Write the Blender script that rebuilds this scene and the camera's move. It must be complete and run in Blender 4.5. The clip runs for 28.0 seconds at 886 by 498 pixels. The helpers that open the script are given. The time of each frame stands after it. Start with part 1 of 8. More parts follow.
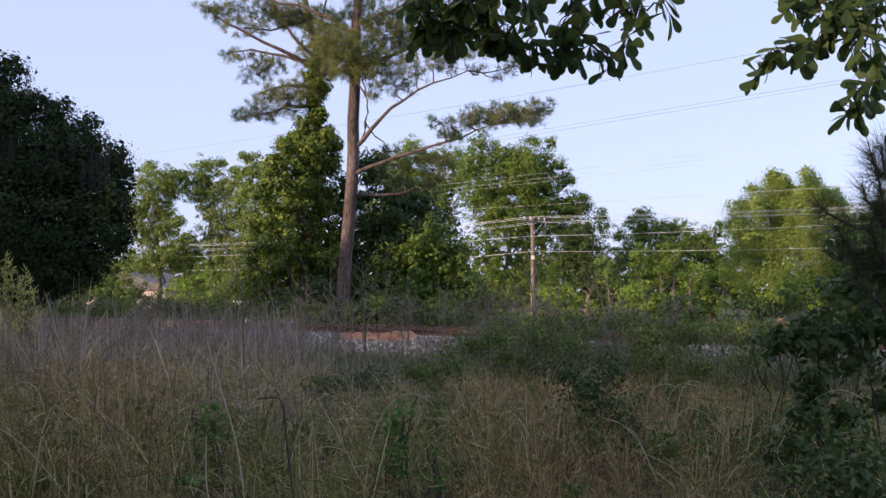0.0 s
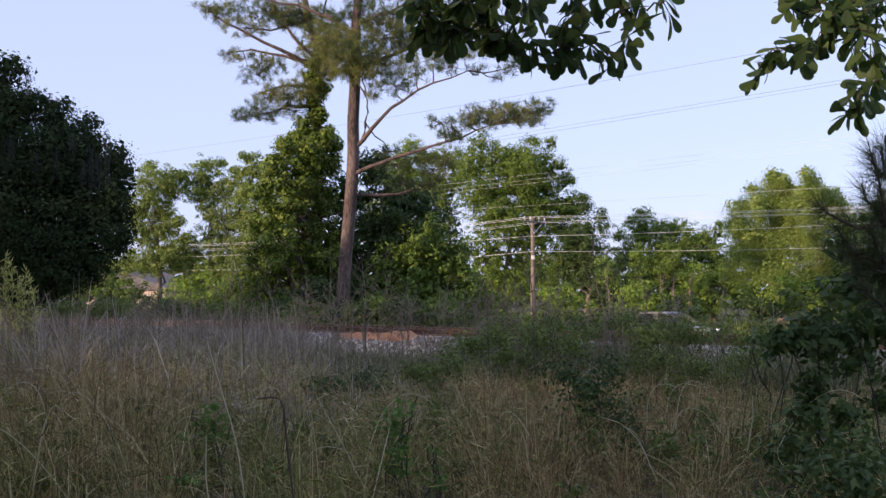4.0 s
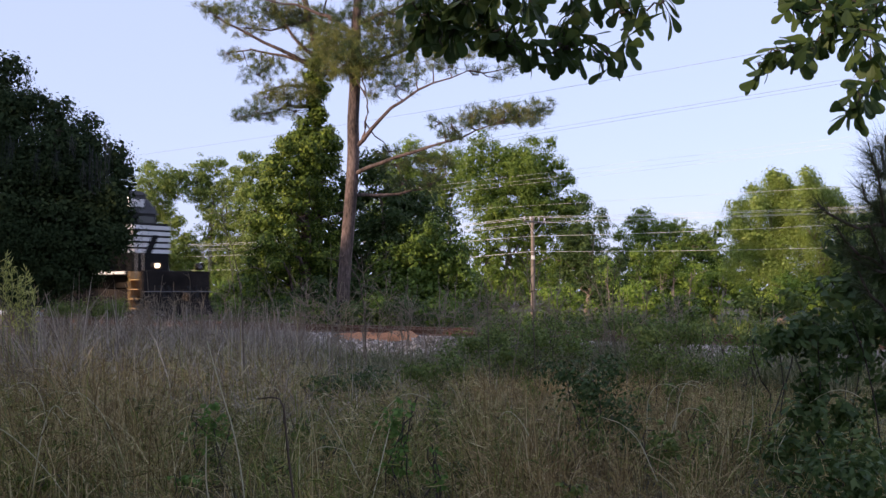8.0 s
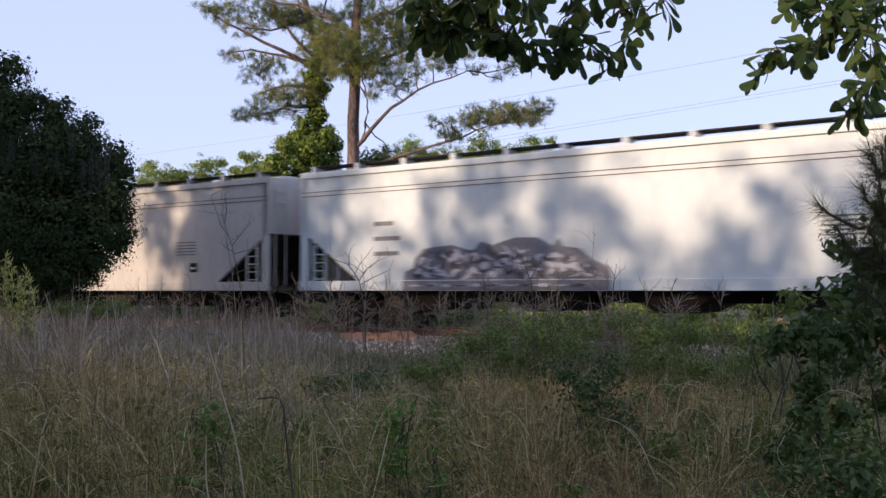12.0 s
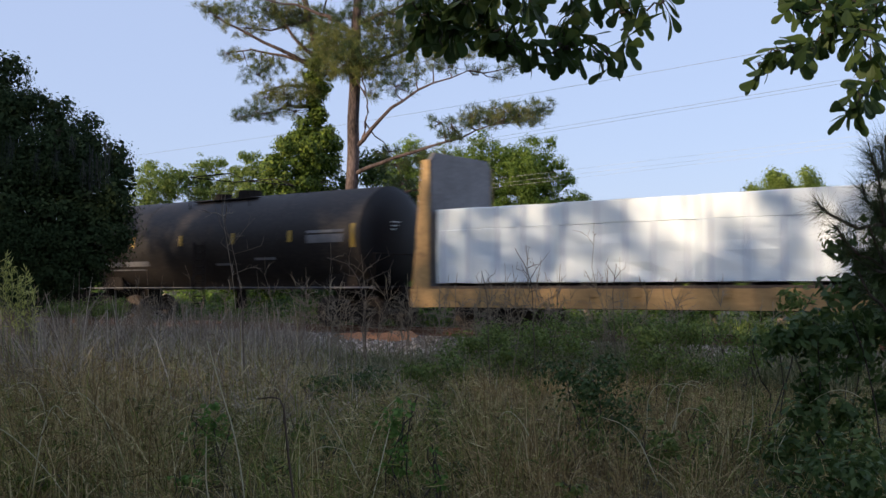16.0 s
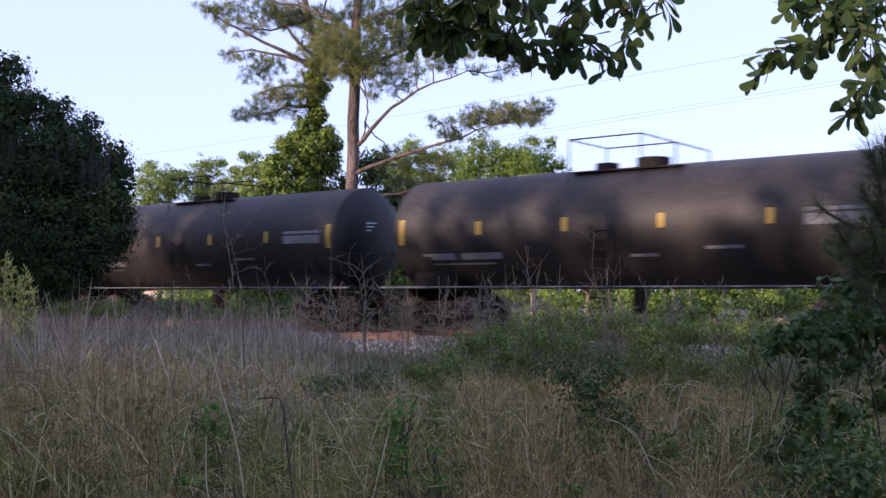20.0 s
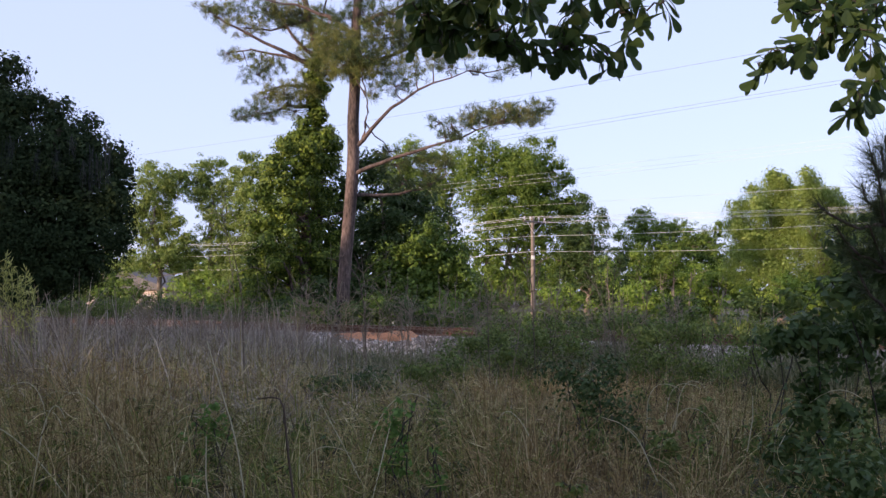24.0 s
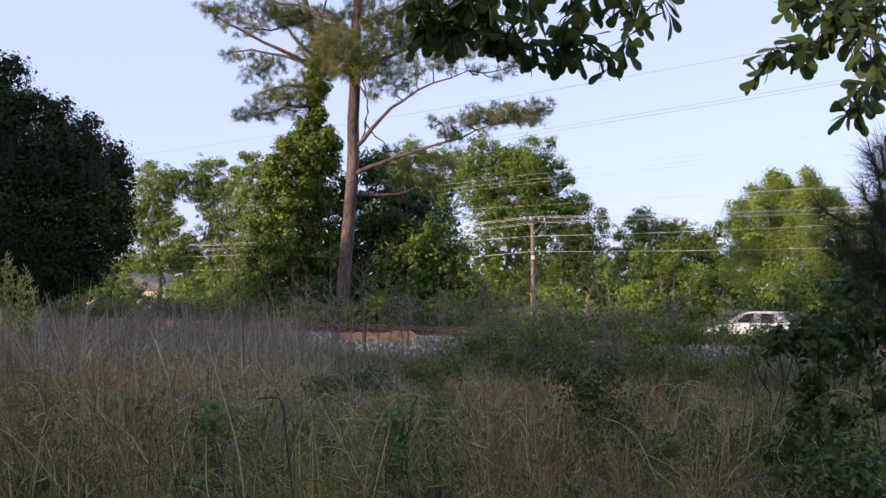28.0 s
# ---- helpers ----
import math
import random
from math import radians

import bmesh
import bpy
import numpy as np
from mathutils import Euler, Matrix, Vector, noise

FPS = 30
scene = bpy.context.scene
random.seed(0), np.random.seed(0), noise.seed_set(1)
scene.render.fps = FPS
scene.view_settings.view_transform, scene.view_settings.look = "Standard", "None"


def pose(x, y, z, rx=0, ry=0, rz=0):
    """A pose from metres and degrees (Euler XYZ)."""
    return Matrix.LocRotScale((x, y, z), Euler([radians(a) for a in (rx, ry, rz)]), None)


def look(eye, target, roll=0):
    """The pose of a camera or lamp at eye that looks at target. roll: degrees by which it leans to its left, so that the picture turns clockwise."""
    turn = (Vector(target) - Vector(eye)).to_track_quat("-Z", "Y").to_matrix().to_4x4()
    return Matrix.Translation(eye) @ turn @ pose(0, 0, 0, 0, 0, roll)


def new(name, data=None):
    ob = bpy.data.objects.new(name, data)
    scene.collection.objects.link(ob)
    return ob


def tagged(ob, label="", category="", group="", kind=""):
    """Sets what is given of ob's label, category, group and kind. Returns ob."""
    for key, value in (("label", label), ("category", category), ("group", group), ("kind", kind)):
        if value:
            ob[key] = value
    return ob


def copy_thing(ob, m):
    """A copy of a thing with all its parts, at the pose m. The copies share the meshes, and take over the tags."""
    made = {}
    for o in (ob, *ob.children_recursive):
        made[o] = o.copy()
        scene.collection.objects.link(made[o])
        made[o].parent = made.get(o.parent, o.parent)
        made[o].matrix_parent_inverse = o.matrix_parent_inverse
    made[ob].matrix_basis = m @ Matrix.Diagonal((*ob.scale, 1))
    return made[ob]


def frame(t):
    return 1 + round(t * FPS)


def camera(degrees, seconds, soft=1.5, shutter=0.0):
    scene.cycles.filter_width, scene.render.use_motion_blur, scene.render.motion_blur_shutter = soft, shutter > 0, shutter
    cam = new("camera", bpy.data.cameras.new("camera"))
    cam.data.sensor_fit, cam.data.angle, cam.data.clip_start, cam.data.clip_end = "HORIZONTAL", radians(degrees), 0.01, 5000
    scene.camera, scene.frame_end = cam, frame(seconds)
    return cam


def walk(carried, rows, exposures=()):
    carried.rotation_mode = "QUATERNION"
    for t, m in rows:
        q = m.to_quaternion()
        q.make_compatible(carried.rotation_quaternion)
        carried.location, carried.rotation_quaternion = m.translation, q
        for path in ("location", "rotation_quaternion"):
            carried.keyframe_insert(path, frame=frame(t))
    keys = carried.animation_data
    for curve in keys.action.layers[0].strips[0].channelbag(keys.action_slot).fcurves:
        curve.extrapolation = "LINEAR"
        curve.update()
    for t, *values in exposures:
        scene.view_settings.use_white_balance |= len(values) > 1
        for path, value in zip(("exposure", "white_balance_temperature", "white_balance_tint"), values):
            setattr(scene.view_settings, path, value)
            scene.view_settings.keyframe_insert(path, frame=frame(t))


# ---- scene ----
cam = camera(45.5, 28.0, soft=1.5, shutter=0.5)
EYE = pose(0, 0, 1.08, 92.26, 0, 0)
# the camera brightens for dark cars and dims for the white load
BRIGHTNESS = [(0.0, 0.64, 6480, 25), (9.5, 0.64, 6480, 25), (9.9, 0.69, 6350, 27), (10.2, 0.84, 6100, 31), (10.6, 1.10, 6050, 33), (11.0, 1.00, 6050, 33), (11.4, 0.76, 6100, 31), (12.0, 0.66, 6480, 25), (12.5, 0.64, 6480, 25), (15.0, 0.62, 6480, 25), (15.5, 0.46, 6500, 20), (16.0, 0.34, 6450, 15), (16.5, 0.48, 6400, 20), (17.0, 0.94, 6180, 25), (17.5, 1.12, 6120, 27), (18.0, 1.12, 6100, 27), (18.5, 1.04, 6080, 28), (19.0, 1.02, 6060, 30), (20.0, 0.98, 6020, 31), (21.5, 1.00, 6020, 31), (23.5, 1.00, 6060, 30), (24.1, 0.72, 6480, 25), (24.6, 0.69, 6480, 25), (28.0, 0.70, 6480, 25)]
walk(cam, [(0.0, EYE), (28.0, EYE)], exposures=BRIGHTNESS)

# ---- light: a low evening sun from behind the camera's left, blue sky ----
SUN_AZ, SUN_EL = radians(236.0), radians(17.0)  # azimuth clockwise from +y
world = bpy.data.worlds.new("evening_sky")
scene.world = world
world.use_nodes = True
wn = world.node_tree.nodes
sky = wn.new("ShaderNodeTexSky")
sky.sky_type, sky.sun_disc = "NISHITA", False
sky.sun_elevation, sky.sun_rotation = SUN_EL, SUN_AZ
sky.air_density, sky.dust_density, sky.ozone_density = 1.0, 1.0, 2.0
wn["Background"].inputs["Strength"].default_value = 0.14
haze = wn.new("ShaderNodeMix")  # thin even evening haze over the whole sky
haze.data_type = "RGBA"
haze.inputs[0].default_value = 0.74
haze.inputs[7].default_value = (3.05, 3.75, 5.3, 1)
world.node_tree.links.new(sky.outputs["Color"], haze.inputs[6])
world.node_tree.links.new(haze.outputs[2], wn["Background"].inputs["Color"])
sun_data = bpy.data.lights.new("sun", "SUN")
sun_data.energy, sun_data.angle, sun_data.color = 3.4, radians(1.1), (1.0, 0.80, 0.55)
sun = new("sun", sun_data)
SUN_WAY = Vector((math.sin(SUN_AZ) * math.cos(SUN_EL), math.cos(SUN_AZ) * math.cos(SUN_EL), math.sin(SUN_EL)))
sun.matrix_world = look(SUN_WAY * 80, (0, 0, 0))


# ---- materials ----
def node_mat(name, rough=0.7, metal=0.0):
    m = bpy.data.materials.new(name)
    m.use_nodes = True
    b = m.node_tree.nodes["Principled BSDF"]
    b.inputs["Roughness"].default_value, b.inputs["Metallic"].default_value = rough, metal
    return m, m.node_tree.nodes, m.node_tree.links, b


def ramp(nodes, links, fac, stops):
    r = nodes.new("ShaderNodeValToRGB")
    while len(r.color_ramp.elements) < len(stops):
        r.color_ramp.elements.new(0.5)
    for e, (p, c) in zip(r.color_ramp.elements, stops):
        e.position, e.color = p, (*c, 1)
    links.new(fac, r.inputs["Fac"])
    return r.outputs["Color"]


def surface(name, stops, scale=3.0, fine=40.0, rough=0.7, metal=0.0, bump=0.2, spread=0.5, stretch=(1, 1, 1)):
    """A weathered surface: colours by two scales of noise, and a fine relief."""
    m, n, l, b = node_mat(name, rough, metal)
    co, mp = n.new("ShaderNodeTexCoord"), n.new("ShaderNodeMapping")
    mp.inputs["Scale"].default_value = stretch
    l.new(co.outputs["Object"], mp.inputs["Vector"])
    big, small = n.new("ShaderNodeTexNoise"), n.new("ShaderNodeTexNoise")
    for t, s in ((big, scale), (small, fine)):
        t.inputs["Scale"].default_value, t.inputs["Detail"].default_value = s, 6.0
        l.new(mp.outputs["Vector"], t.inputs["Vector"])
    mix = n.new("ShaderNodeMix")
    mix.inputs["Factor"].default_value = spread
    l.new(big.outputs["Fac"], mix.inputs["A"])
    l.new(small.outputs["Fac"], mix.inputs["B"])
    l.new(ramp(n, l, mix.outputs["Result"], stops), b.inputs["Base Color"])
    bp = n.new("ShaderNodeBump")
    bp.inputs["Strength"].default_value, bp.inputs["Distance"].default_value = bump, 0.02
    l.new(small.outputs["Fac"], bp.inputs["Height"])
    l.new(bp.outputs["Normal"], b.inputs["Normal"])
    return m


def foliage(name, stops, rough=0.55, through_light=0.35):
    """Leaves or blades: each island its own shade, some light comes through."""
    m, n, l, b = node_mat(name, rough)
    g = n.new("ShaderNodeNewGeometry")
    col = ramp(n, l, g.outputs["Random Per Island"], stops)
    l.new(col, b.inputs["Base Color"])
    b.inputs["Specular IOR Level"].default_value = 0.25
    tr, mx = n.new("ShaderNodeBsdfTranslucent"), n.new("ShaderNodeMixShader")
    l.new(col, tr.inputs["Color"])
    mx.inputs["Fac"].default_value = through_light
    l.new(b.outputs["BSDF"], mx.inputs[1])
    l.new(tr.outputs["BSDF"], mx.inputs[2])
    l.new(mx.outputs["Shader"], n["Material Output"].inputs["Surface"])
    return m


LEAF_MID = foliage("leaf_mid_green", [(0.0, (0.038, 0.072, 0.011)), (0.5, (0.092, 0.156, 0.022)), (1.0, (0.175, 0.250, 0.040))], 0.55, 0.2)
LEAF_LIGHT = foliage("leaf_yellow_green", [(0.0, (0.115, 0.185, 0.028)), (0.5, (0.215, 0.320, 0.048)), (1.0, (0.320, 0.420, 0.075))], 0.55, 0.4)
LEAF_FRESH = foliage("leaf_fresh_green", [(0.0, (0.058, 0.102, 0.015)), (0.5, (0.140, 0.218, 0.034)), (1.0, (0.250, 0.335, 0.060))], 0.55, 0.36)
LEAF_WILLOW = foliage("leaf_willow", [(0.0, (0.140, 0.200, 0.040)), (0.5, (0.260, 0.350, 0.075)), (1.0, (0.400, 0.480, 0.130))], 0.55, 0.48)
LEAF_PALE = foliage("leaf_pale_green", [(0.0, (0.100, 0.150, 0.036)), (0.5, (0.215, 0.290, 0.068)), (1.0, (0.340, 0.410, 0.115))], 0.55, 0.45)
LEAF_VINE = foliage("leaf_vine", [(0.0, (0.036, 0.068, 0.010)), (0.6, (0.116, 0.176, 0.024)), (1.0, (0.250, 0.315, 0.044))], 0.55, 0.18)
LEAF_LIVE = foliage("leaf_evergreen", [(0.0, (0.020, 0.036, 0.014)), (0.6, (0.030, 0.050, 0.019)), (1.0, (0.054, 0.078, 0.029))], 0.85, 0.12)
LEAF_LIVE.node_tree.nodes["Principled BSDF"].inputs["Specular IOR Level"].default_value = 0.12
MOSS = foliage("hanging_moss", [(0.0, (0.030, 0.036, 0.032)), (1.0, (0.070, 0.078, 0.068))], 0.9, 0.2)
LEAF_OAK = foliage("leaf_oak", [(0.0, (0.014, 0.027, 0.010)), (1.0, (0.034, 0.056, 0.020))], 0.5, 0.2)
LEAF_TWIG = foliage("leaf_oak_twig", [(0.0, (0.036, 0.070, 0.020)), (1.0, (0.098, 0.150, 0.044))], 0.5, 0.5)
_t = LEAF_TWIG.node_tree
_i = _t.nodes.new("ShaderNodeObjectInfo")
_t.links.new(_i.outputs["Random"], _t.nodes["Color Ramp"].inputs["Fac"])
LEAF_WEED = foliage("leaf_weed", [(0.0, (0.075, 0.118, 0.026)), (0.6, (0.140, 0.195, 0.046)), (1.0, (0.225, 0.275, 0.075))], 0.65, 0.35)
LEAF_HERB = foliage("leaf_herb", [(0.0, (0.080, 0.165, 0.034)), (0.6, (0.130, 0.250, 0.052)), (1.0, (0.200, 0.340, 0.085))], 0.6, 0.5)
LEAF_NEAR = foliage("leaf_broad_shrub", [(0.0, (0.040, 0.078, 0.022)), (0.6, (0.074, 0.128, 0.036)), (1.0, (0.140, 0.195, 0.062))], 0.5, 0.35)
VERGE = foliage("verge_green_blades", [(0.0, (0.085, 0.130, 0.026)), (0.5, (0.170, 0.225, 0.045)), (1.0, (0.300, 0.340, 0.090))], 0.6, 0.35)
LEAF_SHRUB = foliage("leaf_shrub", [(0.0, (0.032, 0.062, 0.017)), (0.6, (0.060, 0.105, 0.028)), (1.0, (0.105, 0.150, 0.044))], 0.55, 0.3)
TWIG_BROWN = surface("brown_twig", [(0.3, (0.065, 0.048, 0.034)), (0.7, (0.16, 0.12, 0.085))], 5.0, 30.0, 0.9)
TWIG_DARK = surface("dark_twig", [(0.3, (0.03, 0.025, 0.02)), (0.7, (0.075, 0.06, 0.048))], 5.0, 30.0, 0.9)
NEEDLE = foliage("pine_needles", [(0.1, (0.036, 0.066, 0.026)), (0.5, (0.095, 0.135, 0.042)), (0.9, (0.270, 0.262, 0.070))], 0.5, 0.22)
_t = NEEDLE.node_tree  # half the shade by needle, half by spray
_i, _x = _t.nodes.new("ShaderNodeObjectInfo"), _t.nodes.new("ShaderNodeMix")
_x.inputs["Factor"].default_value = 0.55
_t.links.new(_t.nodes["Geometry"].outputs["Random Per Island"], _x.inputs["A"])
_t.links.new(_i.outputs["Random"], _x.inputs["B"])
_t.links.new(_x.outputs["Result"], _t.nodes["Color Ramp"].inputs["Fac"])
STRAW = foliage("dry_straw", [(0.0, (0.060, 0.048, 0.016)), (0.4, (0.210, 0.170, 0.062)), (0.8, (0.470, 0.390, 0.165)), (1.0, (0.760, 0.670, 0.380))], 0.7, 0.3)
TAN = foliage("tan_brown_straw", [(0.0, (0.080, 0.056, 0.022)), (0.5, (0.285, 0.202, 0.086)), (0.9, (0.510, 0.380, 0.176)), (1.0, (0.720, 0.590, 0.350))], 0.7, 0.3)
STRAW_GREY = foliage("weathered_straw", [(0.0, (0.150, 0.120, 0.090)), (0.6, (0.345, 0.290, 0.225)), (1.0, (0.590, 0.520, 0.420))], 0.8, 0.25)
BLADE = foliage("green_blades", [(0.0, (0.040, 0.064, 0.010)), (0.5, (0.130, 0.172, 0.030)), (0.85, (0.250, 0.285, 0.060)), (1.0, (0.420, 0.420, 0.120))], 0.6, 0.3)
MEADOW = foliage("grey_green_grass", [(0.0, (0.080, 0.098, 0.040)), (0.55, (0.165, 0.180, 0.078)), (1.0, (0.330, 0.310, 0.190))], 0.7, 0.3)
PALE_WEED = foliage("pale_weed_leaf", [(0.0, (0.42, 0.44, 0.11)), (1.0, (0.64, 0.62, 0.22))], 0.6, 0.4)
PALE_STRAW = foliage("pale_stalk", [(0.0, (0.34, 0.31, 0.17)), (1.0, (0.70, 0.66, 0.46))], 0.6, 0.2)
STALK = foliage("pale_green_stalks", [(0.0, (0.170, 0.205, 0.070)), (1.0, (0.330, 0.340, 0.140))], 0.6, 0.3)
BARK_PINE = surface("pine_bark", [(0.36, (0.018, 0.013, 0.011)), (0.5, (0.098, 0.068, 0.056)), (0.68, (0.225, 0.160, 0.132))], 2.5, 14.0, 0.9, bump=0.9, stretch=(1, 1, 0.3))
BARK_GREY = surface("grey_bark", [(0.3, (0.10, 0.08, 0.06)), (0.7, (0.26, 0.21, 0.17))], 3.0, 25.0, 0.9, bump=0.6, stretch=(1, 1, 0.3))
BARK_PALE = surface("pale_bark", [(0.3, (0.13, 0.100, 0.080)), (0.7, (0.29, 0.235, 0.19))], 3.0, 25.0, 0.9, bump=0.4, stretch=(1, 1, 0.3))
TWIG = surface("dead_twig", [(0.3, (0.12, 0.095, 0.062)), (0.7, (0.34, 0.275, 0.19))], 5.0, 30.0, 0.9)
SOIL = surface("field_soil", [(0.3, (0.022, 0.019, 0.010)), (0.5, (0.046, 0.041, 0.020)), (0.7, (0.09, 0.078, 0.04))], 0.35, 6.0, 0.95, bump=0.6)
CLAY = surface("orange_clay", [(0.3, (0.34, 0.14, 0.06)), (0.6, (0.52, 0.24, 0.11)), (0.8, (0.62, 0.36, 0.2))], 2.0, 18.0, 0.95, bump=0.8)
BALLAST = surface("ballast_gravel", [(0.3, (0.10, 0.08, 0.065)), (0.5, (0.20, 0.16, 0.13)), (0.7, (0.34, 0.28, 0.22))], 1.2, 22.0, 0.95, bump=1.0, spread=0.75)
STONE = foliage("ballast_stone", [(0.0, (0.085, 0.07, 0.055)), (0.5, (0.23, 0.19, 0.155)), (1.0, (0.62, 0.54, 0.44))], 0.9, 0.0)
ASPHALT = surface("asphalt", [(0.3, (0.040, 0.040, 0.040)), (0.7, (0.075, 0.073, 0.070))], 0.6, 60.0, 0.9, bump=0.3)
RAIL_RUST = surface("rusty_rail", [(0.3, (0.09, 0.045, 0.028)), (0.7, (0.20, 0.10, 0.06))], 3.0, 30.0, 0.8, bump=0.3)
RAIL_TOP = surface("polished_rail", [(0.3, (0.35, 0.34, 0.33)), (0.7, (0.5, 0.49, 0.48))], 4.0, 40.0, 0.3, 0.9, 0.05)
TIE_WOOD = surface("creosoted_wood", [(0.3, (0.035, 0.028, 0.022)), (0.7, (0.10, 0.08, 0.065))], 2.0, 25.0, 0.95, bump=0.6, stretch=(1, 0.2, 1))
POLE_WOOD = surface("pole_wood", [(0.3, (0.135, 0.108, 0.085)), (0.7, (0.28, 0.225, 0.18))], 3.0, 20.0, 0.9, bump=0.4, stretch=(1, 1, 0.2))
WIRE = surface("wire_metal", [(0.3, (0.62, 0.62, 0.56)), (0.7, (0.80, 0.80, 0.74))], 2.0, 10.0, 0.4, 0.0, 0.0)
WIRE_DARK = surface("dull_wire", [(0.3, (0.16, 0.17, 0.19)), (0.7, (0.24, 0.25, 0.27))], 2.0, 10.0, 0.7, 0.0, 0.0)
PORCELAIN = surface("porcelain", [(0.3, (0.45, 0.45, 0.45)), (0.7, (0.7, 0.7, 0.68))], 4.0, 20.0, 0.3, 0.0, 0.0)
BLACK_PAINT = surface("black_loco_paint", [(0.3, (0.0034, 0.0032, 0.0034)), (0.55, (0.0075, 0.0066, 0.0064)), (0.8, (0.026, 0.020, 0.016))], 0.9, 11.0, 0.62, bump=0.05, stretch=(1, 1, 0.5))
CAB_PAINT = surface("dusty_black_paint", [(0.25, (0.006, 0.0057, 0.006)), (0.55, (0.013, 0.012, 0.0122)), (0.8, (0.034, 0.029, 0.026))], 1.2, 14.0, 0.6, bump=0.05)
GREY_CAB = surface("weathered_grey_paint", [(0.3, (0.10, 0.10, 0.105)), (0.7, (0.22, 0.22, 0.23))], 1.4, 18.0, 0.5, bump=0.05)
CAB_GREY = surface("weathered_cab_grey", [(0.3, (0.050, 0.050, 0.056)), (0.7, (0.120, 0.120, 0.130))], 1.4, 18.0, 0.6, bump=0.05)
WHITE_PAINT = surface("white_paint", [(0.3, (0.55, 0.54, 0.52)), (0.6, (0.78, 0.77, 0.75))], 1.6, 22.0, 0.5, bump=0.03)
GREY_PAINT = surface("hopper_grey_paint", [(0.25, (0.405, 0.450, 0.446)), (0.5, (0.525, 0.585, 0.577)), (0.75, (0.620, 0.670, 0.657))], 0.7, 9.0, 0.6, bump=0.05, stretch=(1, 1, 0.35))
END_RUST = surface("rust_stained_grey", [(0.25, (0.40, 0.42, 0.43)), (0.5, (0.46, 0.40, 0.38)), (0.75, (0.46, 0.34, 0.30))], 1.2, 10.0, 0.7, bump=0.05, stretch=(1, 1, 0.3))
TAN_PAINT = surface("hopper_tan_paint", [(0.25, (0.345, 0.325, 0.285)), (0.5, (0.450, 0.432, 0.385)), (0.75, (0.545, 0.525, 0.475))], 0.7, 9.0, 0.6, bump=0.05, stretch=(1, 1, 0.35))
TANK_BLACK = surface("weathered_black_tank", [(0.25, (0.010, 0.009, 0.009)), (0.5, (0.023, 0.020, 0.0185)), (0.8, (0.075, 0.058, 0.046))], 0.6, 12.0, 0.55, bump=0.05, stretch=(0.5, 1, 1))
TANK_BROWN = surface("rust_stained_tank", [(0.25, (0.028, 0.026, 0.026)), (0.5, (0.064, 0.056, 0.053)), (0.8, (0.14, 0.108, 0.088))], 0.6, 12.0, 0.55, bump=0.05, stretch=(0.5, 1, 1))
# tank ends: black paint made darker than the shells to stand for shade
TANK_END_SHADED = surface("black_tank_end_shaded", [(0.3, (0.005, 0.0055, 0.007)), (0.7, (0.011, 0.0115, 0.014))], 0.8, 12.0, 0.55, bump=0.04)
for _m in (TANK_BLACK, TANK_BROWN, TANK_END_SHADED):
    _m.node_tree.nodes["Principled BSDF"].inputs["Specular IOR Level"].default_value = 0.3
YELLOW = surface("yellow_reflector", [(0.3, (0.36, 0.22, 0.03)), (0.7, (0.56, 0.36, 0.05))], 5.0, 30.0, 0.4, bump=0.0)
ORANGE = surface("orange_reflector", [(0.3, (0.62, 0.33, 0.03)), (0.7, (0.80, 0.46, 0.05))], 5.0, 30.0, 0.4, bump=0.0)
OCHRE = surface("ochre_flatcar_paint", [(0.25, (0.11, 0.062, 0.026)), (0.42, (0.36, 0.215, 0.085)), (0.6, (0.50, 0.315, 0.125)), (0.85, (0.64, 0.44, 0.20))], 1.5, 12.0, 0.65, bump=0.1)
GREY_STEEL = surface("weathered_grey_steel", [(0.25, (0.085, 0.078, 0.074)), (0.5, (0.17, 0.16, 0.155)), (0.8, (0.30, 0.285, 0.275))], 1.2, 12.0, 0.75, bump=0.15)
BROWN_STEEL = surface("rusty_brown_steel", [(0.25, (0.06, 0.040, 0.028)), (0.5, (0.13, 0.085, 0.055)), (0.8, (0.24, 0.16, 0.10))], 1.6, 14.0, 0.8, bump=0.2)
WRAP = surface("white_lumber_wrap", [(0.25, (0.70, 0.80, 0.83)), (0.5, (0.80, 0.88, 0.90)), (0.8, (0.87, 0.92, 0.93))], 1.3, 7.0, 0.35, bump=0.5, stretch=(1, 1, 0.15))
STRAP = surface("grey_strap", [(0.3, (0.56, 0.61, 0.68)), (0.7, (0.70, 0.74, 0.79))], 3.0, 20.0, 0.5, bump=0.0)
UNDER = surface("underframe_grime", [(0.25, (0.010, 0.009, 0.008)), (0.5, (0.022, 0.018, 0.016)), (0.8, (0.06, 0.047, 0.037))], 2.0, 20.0, 0.85, bump=0.3)
for _m, _s in ((UNDER, 0.12), (BLACK_PAINT, 0.18), (CAB_PAINT, 0.25)):
    _m.node_tree.nodes["Principled BSDF"].inputs["Specular IOR Level"].default_value = _s
WHEEL_STEEL = surface("wheel_steel", [(0.3, (0.035, 0.028, 0.023)), (0.7, (0.10, 0.075, 0.06))], 3.0, 25.0, 0.6, 0.5, 0.1)
GRAFFITI = surface("faded_graffiti", [(0.35, (0.030, 0.032, 0.038)), (0.5, (0.060, 0.060, 0.070)), (0.62, (0.12, 0.12, 0.13))], 2.2, 16.0, 0.6, bump=0.0)
